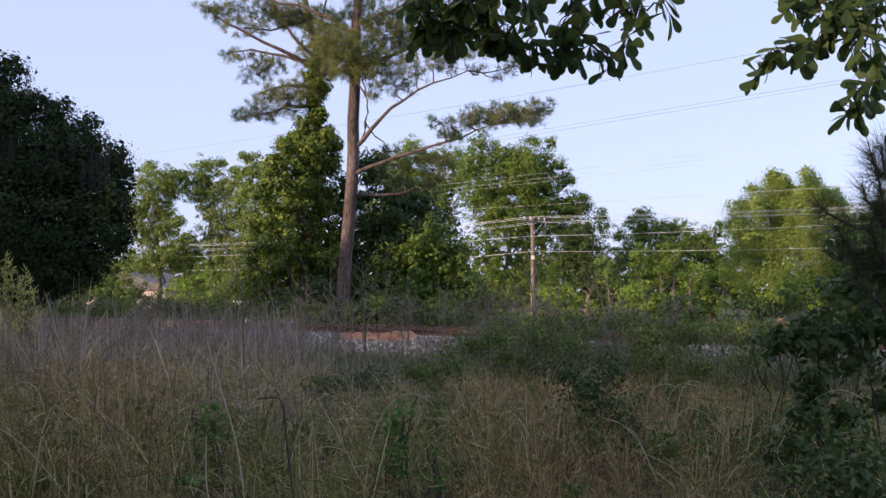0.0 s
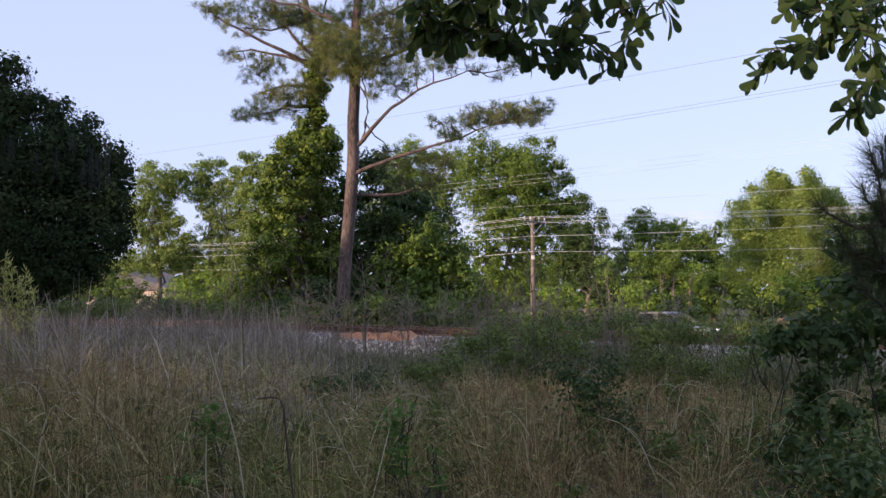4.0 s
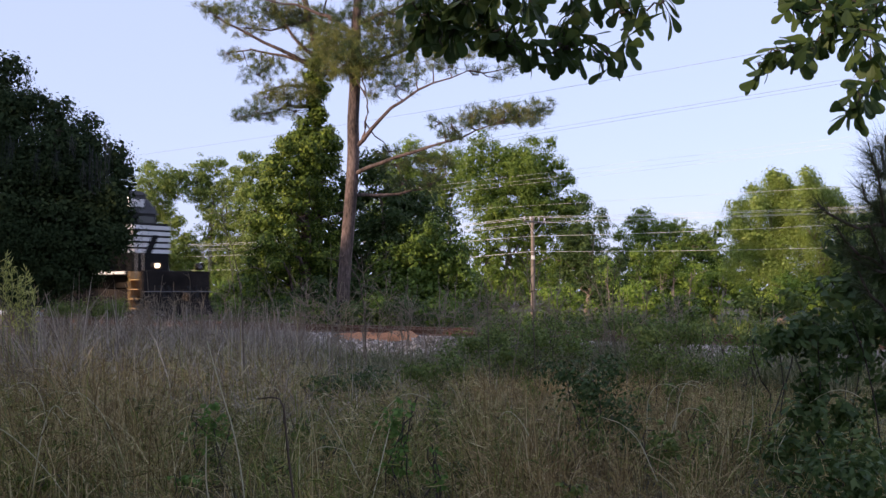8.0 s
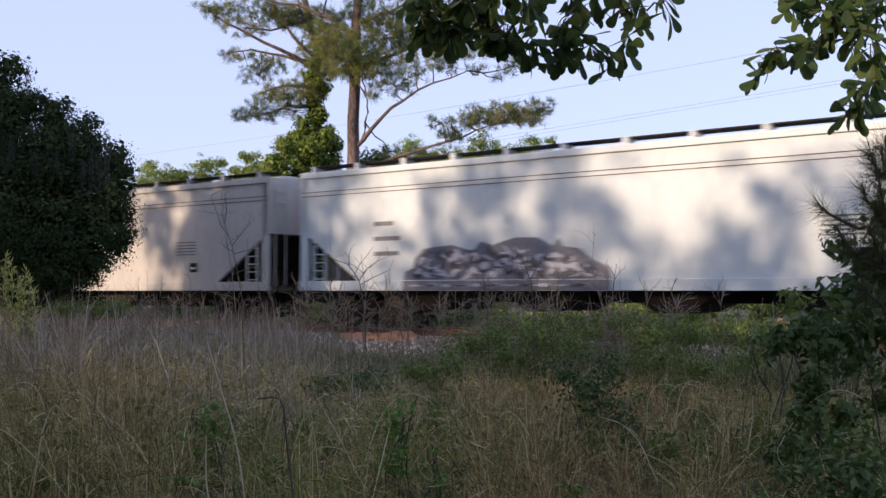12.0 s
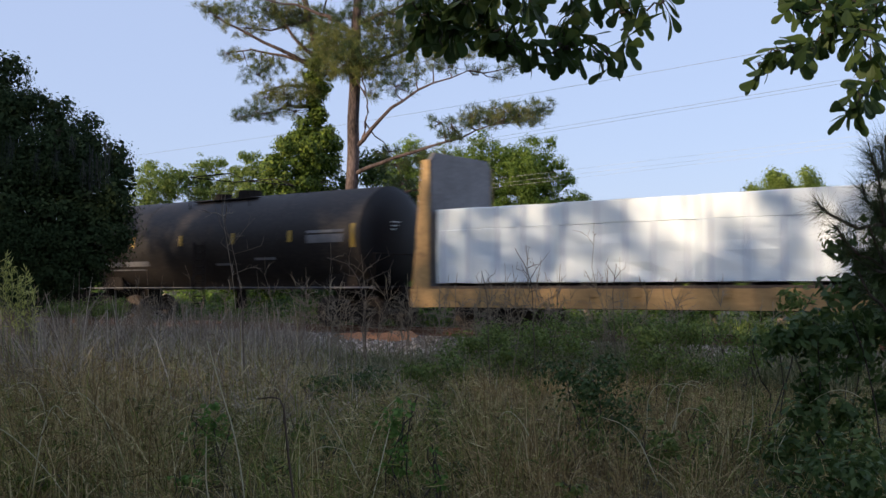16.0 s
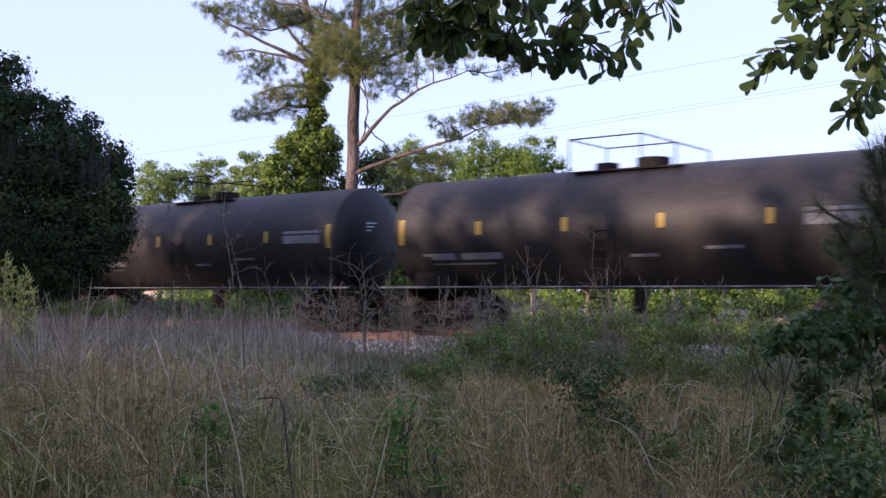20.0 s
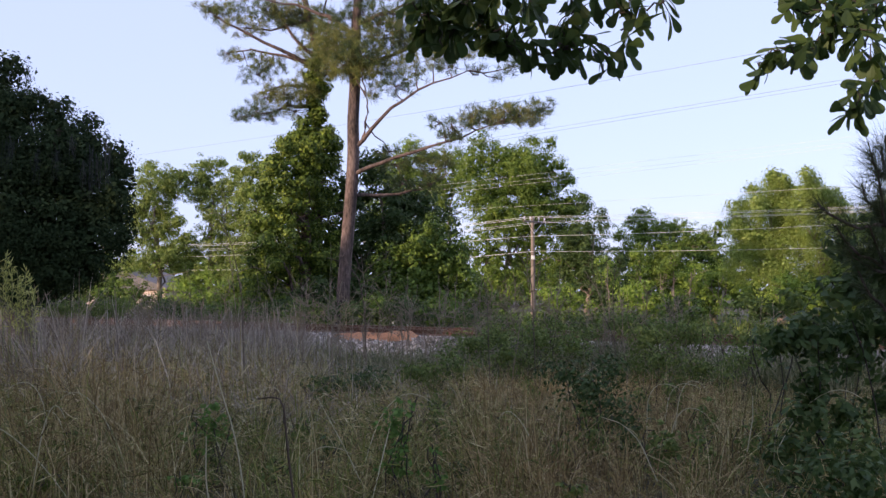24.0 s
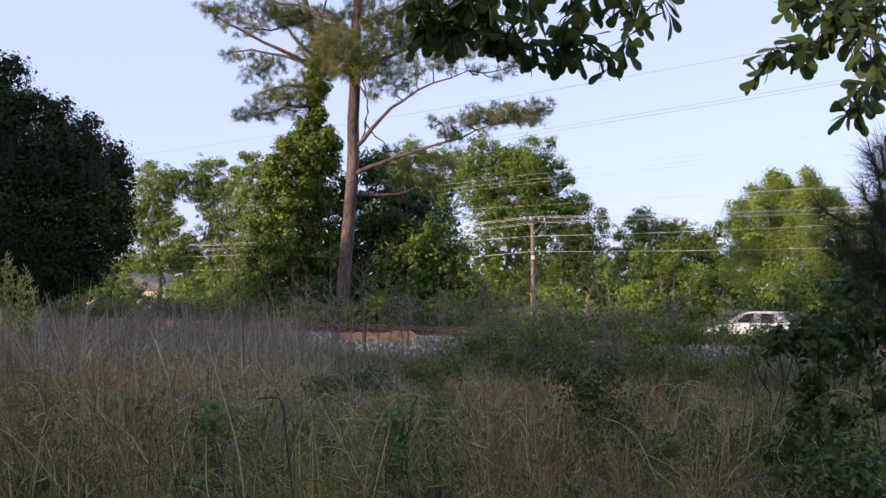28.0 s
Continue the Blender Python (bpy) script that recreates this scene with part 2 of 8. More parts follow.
GREY_PALE = surface("pale_graffiti_paint", [(0.3, (0.38, 0.38, 0.41)), (0.7, (0.54, 0.535, 0.56))], 2.0, 12.0, 0.6, bump=0.0)
GRAFFITI_PALE = surface("faded_graffiti_fill", [(0.3, (0.10, 0.10, 0.115)), (0.5, (0.155, 0.155, 0.172)), (0.7, (0.23, 0.228, 0.245))], 1.6, 10.0, 0.6, bump=0.0)
RUBBER = surface("tyre_rubber", [(0.3, (0.015, 0.015, 0.015)), (0.7, (0.03, 0.03, 0.03))], 5.0, 40.0, 0.8)
CAR_WHITE = surface("white_car_paint", [(0.3, (0.48, 0.53, 0.59)), (0.7, (0.57, 0.61, 0.66))], 1.0, 20.0, 0.25, bump=0.0)
CAR_SILVER = surface("silver_car_paint", [(0.3, (0.30, 0.34, 0.39)), (0.7, (0.38, 0.43, 0.48))], 1.0, 20.0, 0.3, 0.5, bump=0.0)
CAR_GREY = surface("grey_car_paint", [(0.3, (0.14, 0.145, 0.15)), (0.7, (0.20, 0.20, 0.21))], 1.0, 20.0, 0.3, 0.4, bump=0.0)
CHROME = surface("bright_metal", [(0.3, (0.5, 0.5, 0.5)), (0.7, (0.65, 0.65, 0.65))], 4.0, 30.0, 0.25, 0.9, 0.0)
RED_LENS = surface("red_lens", [(0.3, (0.35, 0.02, 0.02)), (0.7, (0.5, 0.03, 0.03))], 4.0, 30.0, 0.2, 0.0, 0.0)
WALL_PINK = surface("house_siding", [(0.3, (0.50, 0.38, 0.30)), (0.7, (0.68, 0.56, 0.47))], 2.0, 20.0, 0.8)
ROOF_GREY = surface("roof_shingles", [(0.3, (0.10, 0.09, 0.09)), (0.7, (0.2, 0.19, 0.18))], 3.0, 30.0, 0.9)
GLASS, _n, _l, _b = node_mat("dark_window_glass", 0.05)
_b.inputs["Base Color"].default_value = (0.02, 0.022, 0.025, 1)
LAMP_ON, _n, _l, _b = node_mat("lit_headlamp", 0.2)
_b.inputs["Base Color"].default_value = (0.9, 0.85, 0.7, 1)
_b.inputs["Emission Color"].default_value, _b.inputs["Emission Strength"].default_value = (1.0, 0.74, 0.48, 1), 3.5


# ---- builders ----
def raw(name, verts, faces, mat=None, parent=None, label="", smooth=False):
    """One mesh object from arrays; faces all have the same number of corners."""
    verts, faces = np.asarray(verts, dtype=np.float32), np.asarray(faces, dtype=np.int32)
    me = bpy.data.meshes.new(name)
    me.vertices.add(len(verts))
    me.vertices.foreach_set("co", verts.ravel())
    k = faces.shape[1]
    me.loops.add(faces.size)
    me.loops.foreach_set("vertex_index", faces.ravel())
    me.polygons.add(len(faces))
    me.polygons.foreach_set("loop_start", np.arange(0, faces.size, k, dtype=np.int32))
    me.update(calc_edges=True)
    if smooth:
        me.polygons.foreach_set("use_smooth", np.ones(len(faces), dtype=bool))
    if mat:
        me.materials.append(mat)
    ob = new(name, me)
    if parent:
        ob.parent = parent
    if label:
        ob["label"] = label
    return ob


def part(name, bm, mat, parent=None, label="", smooth=False):
    me = bpy.data.meshes.new(name)
    bm.to_mesh(me)
    bm.free()
    if smooth:
        me.polygons.foreach_set("use_smooth", np.ones(len(me.polygons), dtype=bool))
    me.materials.append(mat)
    ob = new(name, me)
    if parent:
        ob.parent = parent
    if label:
        ob["label"] = label
    return ob


def thing(name, m, label, category, group="", kind=""):
    ob = new(name)
    ob.empty_display_size = 0.3
    ob.matrix_basis = m
    return tagged(ob, label, category, group, kind)


def box(bm, x0, x1, y0, y1, z0, z1, bevel=0.0):
    r = bmesh.ops.create_cube(bm, size=1.0, matrix=Matrix.Translation(((x0 + x1) / 2, (y0 + y1) / 2, (z0 + z1) / 2)) @ Matrix.Diagonal((x1 - x0, y1 - y0, z1 - z0, 1)))
    if bevel:
        edges = list({e for v in r["verts"] for e in v.link_edges})
        bmesh.ops.bevel(bm, geom=edges, offset=bevel, segments=2, affect="EDGES", profile=0.5)
    return bm


def cyl(bm, a, b, r, seg=12, r2=None):
    a, b = Vector(a), Vector(b)
    d = b - a
    m = Matrix.Translation((a + b) / 2) @ d.to_track_quat("Z", "Y").to_matrix().to_4x4()
    bmesh.ops.create_cone(bm, cap_ends=True, segments=seg, radius1=r, radius2=r if r2 is None else r2, depth=d.length, matrix=m)
    return bm


def prism(bm, outline, y0, y1):
    """A solid with the outline (x, z), from y0 to y1."""
    a = [bm.verts.new((x, y0, z)) for x, z in outline]
    b = [bm.verts.new((x, y1, z)) for x, z in outline]
    bm.faces.new(a)
    bm.faces.new(b[::-1])
    n = len(a)
    for i in range(n):
        bm.faces.new((a[(i + 1) % n], a[i], b[i], b[(i + 1) % n]))
    bmesh.ops.recalc_face_normals(bm, faces=bm.faces)
    return bm


def tube(pts, radii, seg=8):
    """Vertices and quads of a tapered tube along points."""
    pts = np.asarray(pts, dtype=float)
    d = np.gradient(pts, axis=0)
    d /= np.linalg.norm(d, axis=1, keepdims=True) + 1e-9
    ref = np.where(np.abs(d[:, 2:3]) > 0.9, np.array([[1.0, 0, 0]]), np.array([[0, 0, 1.0]]))
    u = np.cross(d, ref)
    u /= np.linalg.norm(u, axis=1, keepdims=True)
    w = np.cross(d, u)
    ang = np.linspace(0, 2 * np.pi, seg, endpoint=False)
    r = np.asarray(radii, dtype=float)[:, None, None]
    v = pts[:, None, :] + r * (np.cos(ang)[None, :, None] * u[:, None, :] + np.sin(ang)[None, :, None] * w[:, None, :])
    n = len(pts)
    i, j = np.meshgrid(np.arange(n - 1), np.arange(seg), indexing="ij")
    f = np.stack([i * seg + j, i * seg + (j + 1) % seg, (i + 1) * seg + (j + 1) % seg, (i + 1) * seg + j], -1).reshape(-1, 4)
    return v.reshape(-1, 3), f


def tubes(items):
    """Joins tubes (points, radii, segments) to one set of vertices and quads."""
    vs, fs, k = [], [], 0
    for p, r, s in items:
        v, f = tube(p, r, s)
        vs.append(v)
        fs.append(f + k)
        k += len(v)
    return np.concatenate(vs), np.concatenate(fs)


def bent(a, b, sag, n=7, wob=0.0, rng=None):
    """Points from a to b with a sag (or lift) in the middle and some wobble."""
    a, b = np.asarray(a, float), np.asarray(b, float)
    t = np.linspace(0, 1, n)[:, None]
    p = a + (b - a) * t
    p[:, 2] -= sag * 4 * (t[:, 0] * (1 - t[:, 0]))
    if wob and rng is not None:
        p[1:-1] += rng.normal(0, wob, (n - 2, 3))
    return p


def unit(v):
    return v / (np.linalg.norm(v, axis=-1, keepdims=True) + 1e-9)


def leaf_arrays(c, nrm, size, aspect, rng, fold=0.25):
    """Kite-shaped leaves with a fold along the midrib: four vertices, two triangles each."""
    n = len(c)
    a = unit(np.cross(nrm, rng.normal(size=(n, 3))))
    b = np.cross(unit(nrm), a)
    L = (size * rng.uniform(0.65, 1.3, n))[:, None]
    W = L * aspect * 0.5
    up = unit(nrm) * W * fold
    v = np.stack([c - a * L * 0.5, c + b * W + a * L * 0.08 + up, c + a * L * 0.5, c - b * W + a * L * 0.08 + up], 1).reshape(-1, 3)
    k = np.arange(n)[:, None] * 4
    f = np.concatenate([k + np.array([[0, 1, 2]]), k + np.array([[0, 2, 3]])], 0)
    return v, f


def crown_points(lobes, per_m2, leaves, spread, rng, inner=0.55, droop=0.0):
    """Leaf centres and normals: clumps spread over the outsides of ellipsoid lobes (x, y, z, rx, rz)."""
    cs, ns = [], []
    for x, y, z, rx, rz in lobes:
        rad = np.array([rx, rx * 0.9, rz])
        k = max(6, int(per_m2 * 4.2 * rx * (rx + 2 * rz) / 1.0))
        d = unit(rng.normal(size=(k, 3)))
        shell = rng.uniform(inner, 1.06, k)[:, None]
        shell *= 1.0 + 0.16 * np.sin(d[:, :1] * 5 + x) * np.cos(d[:, 2:] * 4 + z)
        p = np.array([x, y, z]) + d * rad * shell
        q = np.repeat(p, leaves, 0)
        ball = unit(rng.normal(size=q.shape)) * rng.uniform(0.25, 1.0, (len(q), 1)) ** 0.6
        grow = np.repeat(rng.uniform(0.6, 1.35, (k, 1)), leaves, 0)
        q = q + ball * grow * np.array([spread, spread, spread * 0.7])
        q[:, 2] -= droop * np.abs(rng.normal(0, 1, len(q)))
        out = unit(np.repeat(unit(d / rad), leaves, 0) * 0.45 + ball * 1.2 + rng.normal(0, 0.33, q.shape) + np.array([0, 0, 0.35]))
        cs.append(q)
        ns.append(out)
    return np.concatenate(cs), np.concatenate(ns)


def crown(name, lobes, mat, parent, per_m2=3.0, leaves=9, size=0.22, aspect=0.6, spread=0.28, seed=0, inner=0.55, droop=0.0, label="", core=0.0):
    rng = np.random.default_rng(seed)
    c, nrm = crown_points(lobes, per_m2, leaves, spread, rng, inner, droop)
    v, f = leaf_arrays(c, nrm, size, aspect, rng)
    if core:  # large leaves deep inside close the crown
        c, nrm = crown_points([(x, y, z, rx * 0.7, rz * 0.7) for x, y, z, rx, rz in lobes], per_m2 * core, 15, spread, rng, 0.3)
        v2, f2 = leaf_arrays(c, nrm, size * 1.7, 0.8, rng)
        v, f = np.concatenate([v, v2]), np.concatenate([f, f2 + len(v)])
    return raw(name, v, f, mat, parent, label)


def leaf_tree(name, base, lobes, label, mat, category="tree", trunk_r=0.22, bark=None, seed=0, group="", limbs=7, trunk_top=0.75, sprigs=0, **kw):
    """A broadleaf tree: an Empty at its base with a trunk, limbs that reach into the lobes, and a leafy crown."""
    rng = np.random.default_rng(seed + 100)
    base = np.array(base, float)
    ob = thing(name, Matrix.Translation(base), label, category, group)
    rel = [(x - base[0], y - base[1], z - base[2], rx, rz) for x, y, z, rx, rz in lobes]
    cx, cy = np.mean([r[0] for r in rel]), np.mean([r[1] for r in rel])
    top = max(r[2] + r[4] for r in rel) * trunk_top
    bark = bark or BARK_GREY
    n = 8
    t = np.linspace(0, 1, n)
    line = np.stack([cx * t ** 1.5, cy * t ** 1.5, -0.15 + top * t], 1)
    line[1:] += rng.normal(0, trunk_r * 0.35, (n - 1, 3)) * np.array([1, 1, 0])
    v, f = tube(line, trunk_r * (1.15 - 0.85 * t), 10)
    raw("trunk", v, f, bark, ob, smooth=True)
    pick = sorted(rel, key=lambda r: -r[3] * r[4])[:limbs]
    for x, y, z, rx, rz in pick:
        h = np.clip((z - 0.5 * rz) / top * 0.7, 0.2, 0.9)
        i = int(h * (n - 1))
        a, b = line[i], np.array([x, y, z + 0.2 * rz])
        p = bent(a, b, 0.08 * np.linalg.norm(b - a), 6, 0.05 * np.linalg.norm(b - a), rng)
        items = [(p, np.linspace(trunk_r * 0.45, 0.02, 6), 6)]
        for j in range(3):
            q = p[2 + j % 3]
            e = q + np.array([rng.normal(0, rx * 0.6), rng.normal(0, rx * 0.6), rng.uniform(0.1, 0.7) * rz])
            items.append((bent(q, e, 0.0, 4, 0.04 * rx, rng), np.linspace(trunk_r * 0.2, 0.012, 4), 5))
        v, f = tubes(items)
        raw("limb", v, f, bark, ob, smooth=True)
    out = []
    for x, y, z, rx, rz in rel:  # small leafy shoots that break the outline
        for k in range(sprigs):
            a, e, q = rng.uniform(0, 2 * np.pi), rng.uniform(-0.1, 1.3), rng.uniform(0.22, 0.42)
            out.append((x + rx * 1.02 * math.cos(a) * math.cos(e), y + rx * 0.9 * math.sin(a) * math.cos(e), z + rz * 1.08 * math.sin(e), rx * q, rz * q * rng.uniform(0.8, 1.3)))
    crown("crown", rel + out, mat, ob, seed=seed, **kw)
    return ob


def shrub(name, base, lobes, label, mat, seed=0, category="bush", group="", stems=6, thick=0.014, **kw):
    rng = np.random.default_rng(seed + 300)
    base = np.array(base, float)
    ob = thing(name, Matrix.Translation(base), label, category, group)
    rel = [(x - base[0], y - base[1], z - base[2], rx, rz) for x, y, z, rx, rz in lobes]
    for i in range(stems):
        x, y, z, rx, rz = rel[i % len(rel)]
        e = np.array([x + rng.normal(0, rx * 0.5), y + rng.normal(0, rx * 0.4), z + rz * rng.uniform(0.2, 0.9)])
        a = np.array([rng.normal(0, 0.12), rng.normal(0, 0.12), -0.1])
        v, f = tube(bent(a, e, -0.1, 6, 0.04 * np.linalg.norm(e), rng), np.linspace(thick, 0.005, 6), 5)
        raw("stem", v, f, TWIG_DARK, ob, smooth=True)
    crown("leaves", rel, mat, ob, seed=seed, **kw)
    return ob


# ---- the lie of the land: a railway on a low bank runs past, a road lies beyond it ----
HEADING = -37.00  # the way the train runs, degrees from +x
RUN = np.array([0.7986, -0.6018])  # along the track
OFF = np.array([0.6018, 0.7986])  # across it, away from the camera
TRACK_D = 24.24  # the track's centre line, metres across from the camera


def place(s, d):
    return RUN * s + OFF * d


def ground_height(s, d):
    """Height of the ground: field, ballast bank, hollow behind it, road side, woods."""
    z = np.interp(d, [-30, 5, 17, 20.5, 22.7, 25.8, 28.0, 32, 42, 54, 120, 3000],
                  [-0.55, -0.62, -0.78, -0.82, -0.24, -0.24, -0.85, -1.05, -1.42, -1.42, -1.5, -1.5])
    soft = np.clip((20.6 - d) / 6, 0, 1) + np.clip((d - 28) / 5, 0, 1) * np.clip((42 - d) / 3, 0, 1)
    return z + soft * (0.07 * np.sin(0.9 * s + 0.6 * d) + 0.05 * np.sin(1.7 * s - 1.1 * d) + 0.05 * np.sin(0.37 * s + 0.23 * d))


def strip(name, s_list, d_list, lift, mat, label, kind="structure"):
    ss, dd = np.meshgrid(np.asarray(s_list, float), np.asarray(d_list, float), indexing="ij")
    xy = ss[..., None] * RUN + dd[..., None] * OFF
    v = np.concatenate([xy, (ground_height(ss, dd) + lift)[..., None]], -1).reshape(-1, 3)
    n, m = ss.shape
    i, j = np.meshgrid(np.arange(n - 1), np.arange(m - 1), indexing="ij")
    f = np.stack([i * m + j, (i + 1) * m + j, (i + 1) * m + j + 1, i * m + j + 1], -1).reshape(-1, 4)
    return tagged(raw(name, v, f, mat, smooth=True), label, name, kind=kind)


S_FAR = np.concatenate([[-3000, -1000, -400, -200, -120], np.arange(-90, 30, 1.0), [40, 60, 100, 200, 400, 1000, 3000]])
D_FAR = np.concatenate([[-3000, -800, -200, -60, -30, -15], np.arange(-10, 20, 1.0), np.arange(20, 30, 0.4), np.arange(30, 60, 1.5), [65, 75, 90, 110, 140, 200, 400, 1000, 3000]])
strip("ground", S_FAR, D_FAR, 0.0, SOIL, "weedy field soil that runs on to the horizon")
S_TRACK = np.concatenate([[-900, -500, -250, -120], np.arange(-80, 30, 1.0), [60, 120, 250, 500]])
strip("ballast_bed", S_TRACK, [20.6, 21.1, 21.7, 22.3, 22.75, 23.5, 24.24, 25.0, 25.75, 26.3, 27.0, 27.8], 0.03, BALLAST, "grey crushed stone ballast bank under the track")
strip("road", [-1500, -700, -300, -150, -80, -40, 0, 40, 100, 300, 700, 1500], [44.6, 48.2, 51.9], 0.03, ASPHALT, "grey asphalt country road beyond the track")
for d in (48.1, 48.35):
    strip("road_line", [-1500, -700, -300, -150, -80, -40, 0, 40, 100, 300, 700, 1500], [d, d + 0.1], 0.036, YELLOW, "yellow centre line on the asphalt road")

# loose ballast stones on the near shoulder
rng = np.random.default_rng(5)
n = 15000
ss, dd = rng.uniform(-32, -7, n), rng.uniform(20.4, 23.2, n)
cen = np.concatenate([ss[:, None] * RUN + dd[:, None] * OFF, (ground_height(ss, dd) + 0.04)[:, None]], 1)
octa = np.array([[1, 0, -0.3], [-1, 0, -0.3], [0, 1, -0.3], [0, -1, -0.3], [0, 0, 0.8]])
rad = rng.uniform(0.028, 0.07, n)[:, None, None] * rng.uniform(0.6, 1.2, (n, 5, 1))
v = cen[:, None, :] + octa[None] * rad
fo = np.array([[0, 2, 4], [2, 1, 4], [1, 3, 4], [3, 0, 4]])
tagged(raw("ballast_stones", v.reshape(-1, 3), (np.arange(n)[:, None, None] * 5 + fo[None]).reshape(-1, 3), STONE), "loose grey crushed stones on the ballast shoulder", "gravel", kind="stuff")

# a low heap of orange clay on the shoulder
rng = np.random.default_rng(8)
nu, nv = 40, 12
uu, vv = np.meshgrid(np.linspace(-23.2, -17.8, nu), np.linspace(22.2, 23.3, nv), indexing="ij")
tt = (uu + 23.2) / 5.4
bulge = np.clip(np.sin(np.pi * (vv - 22.2) / 1.1), 0, 1) ** 0.7 * np.clip(np.minimum(tt * 1.6, (1 - tt) * 9), 0, 1)
hh = ground_height(uu, vv) - 0.05 + bulge * (0.15 + 0.07 * np.clip((tt - 0.5) * 4, 0, 1) + 0.04 * np.sin(uu * 3) + rng.normal(0, 0.025, uu.shape))
v = np.concatenate([uu[..., None] * RUN + vv[..., None] * OFF, hh[..., None]], -1).reshape(-1, 3)
i, j = np.meshgrid(np.arange(nu - 1), np.arange(nv - 1), indexing="ij")
f = np.stack([i * nv + j, (i + 1) * nv + j, (i + 1) * nv + j + 1, i * nv + j + 1], -1).reshape(-1, 4)
tagged(raw("clay_heap", v, f, CLAY, smooth=True), "low heap of bare orange clay beside the ballast", "clay heap")

# ---- the track ----
TRACK = Matrix.Translation((*place(0, TRACK_D), 0.0)) @ pose(0, 0, 0, 0, 0, HEADING)
track = thing("railway_track", TRACK, "single railway track with rusty rails on dark wooden ties", "railway track", kind="structure")
for side in (-1, 1):
    prof = [(-0.07, -0.17), (0.07, -0.17), (0.065, -0.155), (0.012, -0.13), (0.012, -0.04), (0.036, -0.03), (0.036, -0.006), (0.028, 0.0), (-0.028, 0.0), (-0.036, -0.006), (-0.036, -0.03), (-0.012, -0.04), (-0.012, -0.13), (-0.065, -0.155)]
    bm = bmesh.new()
    ring = [[bm.verts.new((x, y + side * 0.7535, z)) for y, z in prof] for x in (-900, -60, 20, 500)]
    for a, b in zip(ring, ring[1:]):
        for k in range(len(prof)):
            bm.faces.new((a[k], a[(k + 1) % len(prof)], b[(k + 1) % len(prof)], b[k]))
    bmesh.ops.recalc_face_normals(bm, faces=bm.faces)
    rail = part("rail", bm, RAIL_RUST, track, "rust-brown steel rail")
    bm = box(bmesh.new(), -900, 500, side * 0.7535 - 0.022, side * 0.7535 + 0.022, 0.0005, 0.003)
    part("running_surface", bm, RAIL_TOP, rail, "polished rail head")

# ---- grasses ----
def blades(name, pts, height, width, lean, mat, label, seed, curl=0.9, fine=False, way=None):
    """Grass: each blade a bent, tapering strip."""
    rng = np.random.default_rng(seed)
    n = len(pts)
    az = rng.uniform(0, 2 * np.pi, n)
    side = np.stack([np.cos(az), np.sin(az), np.zeros(n)], 1)
    az2 = 4.0 * np.sin(pts[:, 0] * 1.1 + 2.0 * np.sin(pts[:, 1] * 0.8)) + rng.normal(0, 1.3, n)  # drifts lie one way
    if way is not None:
        az2 = way + rng.normal(0, 0.5, n)
    fall = np.stack([np.cos(az2), np.sin(az2), np.zeros(n)], 1) * np.abs(rng.normal(lean, lean * 0.6, n))[:, None]
    h = (height * rng.uniform(0.45, 1.15, n))[:, None]
    w = (width * rng.uniform(0.6, 1.3, n))[:, None]
    droop = rng.uniform(0.1, 0.75, (n, 1)) * curl * np.minimum(1.5, np.linalg.norm(fall, axis=1, keepdims=True) * 1.6)
    up = np.array([[0, 0, 1.0]])

    def at(t):
        return pts + up * h * (t - droop * t ** 2.5) + fall * h * t ** 1.8

    steps = ((0.0, 0.7), (0.3, 1.0), (0.55, 0.9), (0.75, 0.75), (0.9, 0.5)) if fine else ((0.0, 0.7), (0.4, 1.0), (0.75, 0.7))
    rows = []
    for t, q in steps:
        rows += [at(t) - side * w * q, at(t) + side * w * q]
    v = np.stack(rows + [at(1.0)], 1).reshape(-1, 3)
    m = len(steps)
    k = np.arange(n)[:, None] * (2 * m + 1)
    tri = [[2 * m - 2, 2 * m - 1, 2 * m]]
    for j in range(0, 2 * m - 2, 2):
        tri += [[j, j + 1, j + 3], [j, j + 3, j + 2]]
    f = np.concatenate([k + np.array([q]) for q in tri], 0)
    return tagged(raw(name, v, f, mat), label, "grass", kind="stuff")


CLEARED = [(-0.219, 9.0, 0.024), (-0.043, 8.5, 0.022), (0.145, 11.2, 0.03), (0.195, 8.8, 0.022), (-0.004, 8.0, 0.012)]


def field_points(n, y0, y1, seed, keep=None, wide=0.40):
    rng = np.random.default_rng(seed)
    y = np.sqrt(rng.uniform(y0 ** 2, y1 ** 2, n))
    x = rng.uniform(-1, 1, n) * (wide * y + 0.4)
    s, d = x * RUN[0] + y * RUN[1], x * OFF[0] + y * OFF[1]
    ok = d < 21.0
    for u0, yc, w in CLEARED:  # leafy weeds crowd the grass out
        ok &= ~((np.abs(x / y - u0) < w) & (y > yc - 1.6) & (y < yc + 0.3) & (rng.uniform(size=n) < 0.75))
    if keep is not None:
        ok &= keep(x, y, rng)
    x, y, s, d = x[ok], y[ok], s[ok], d[ok]
    return np.stack([x, y, ground_height(s, d) - 0.02], 1)


def tufts(centres, per, radius, seed):
    """Points round each centre, and the way each blade leans: outwards."""
    rng = np.random.default_rng(seed)
    c = np.repeat(centres, per, 0)
    way = rng.uniform(0, 2 * np.pi, len(c))
    r = radius * np.sqrt(rng.uniform(0, 1, len(c)))
    return c + np.stack([np.cos(way) * r, np.sin(way) * r, np.zeros(len(c))], 1), way


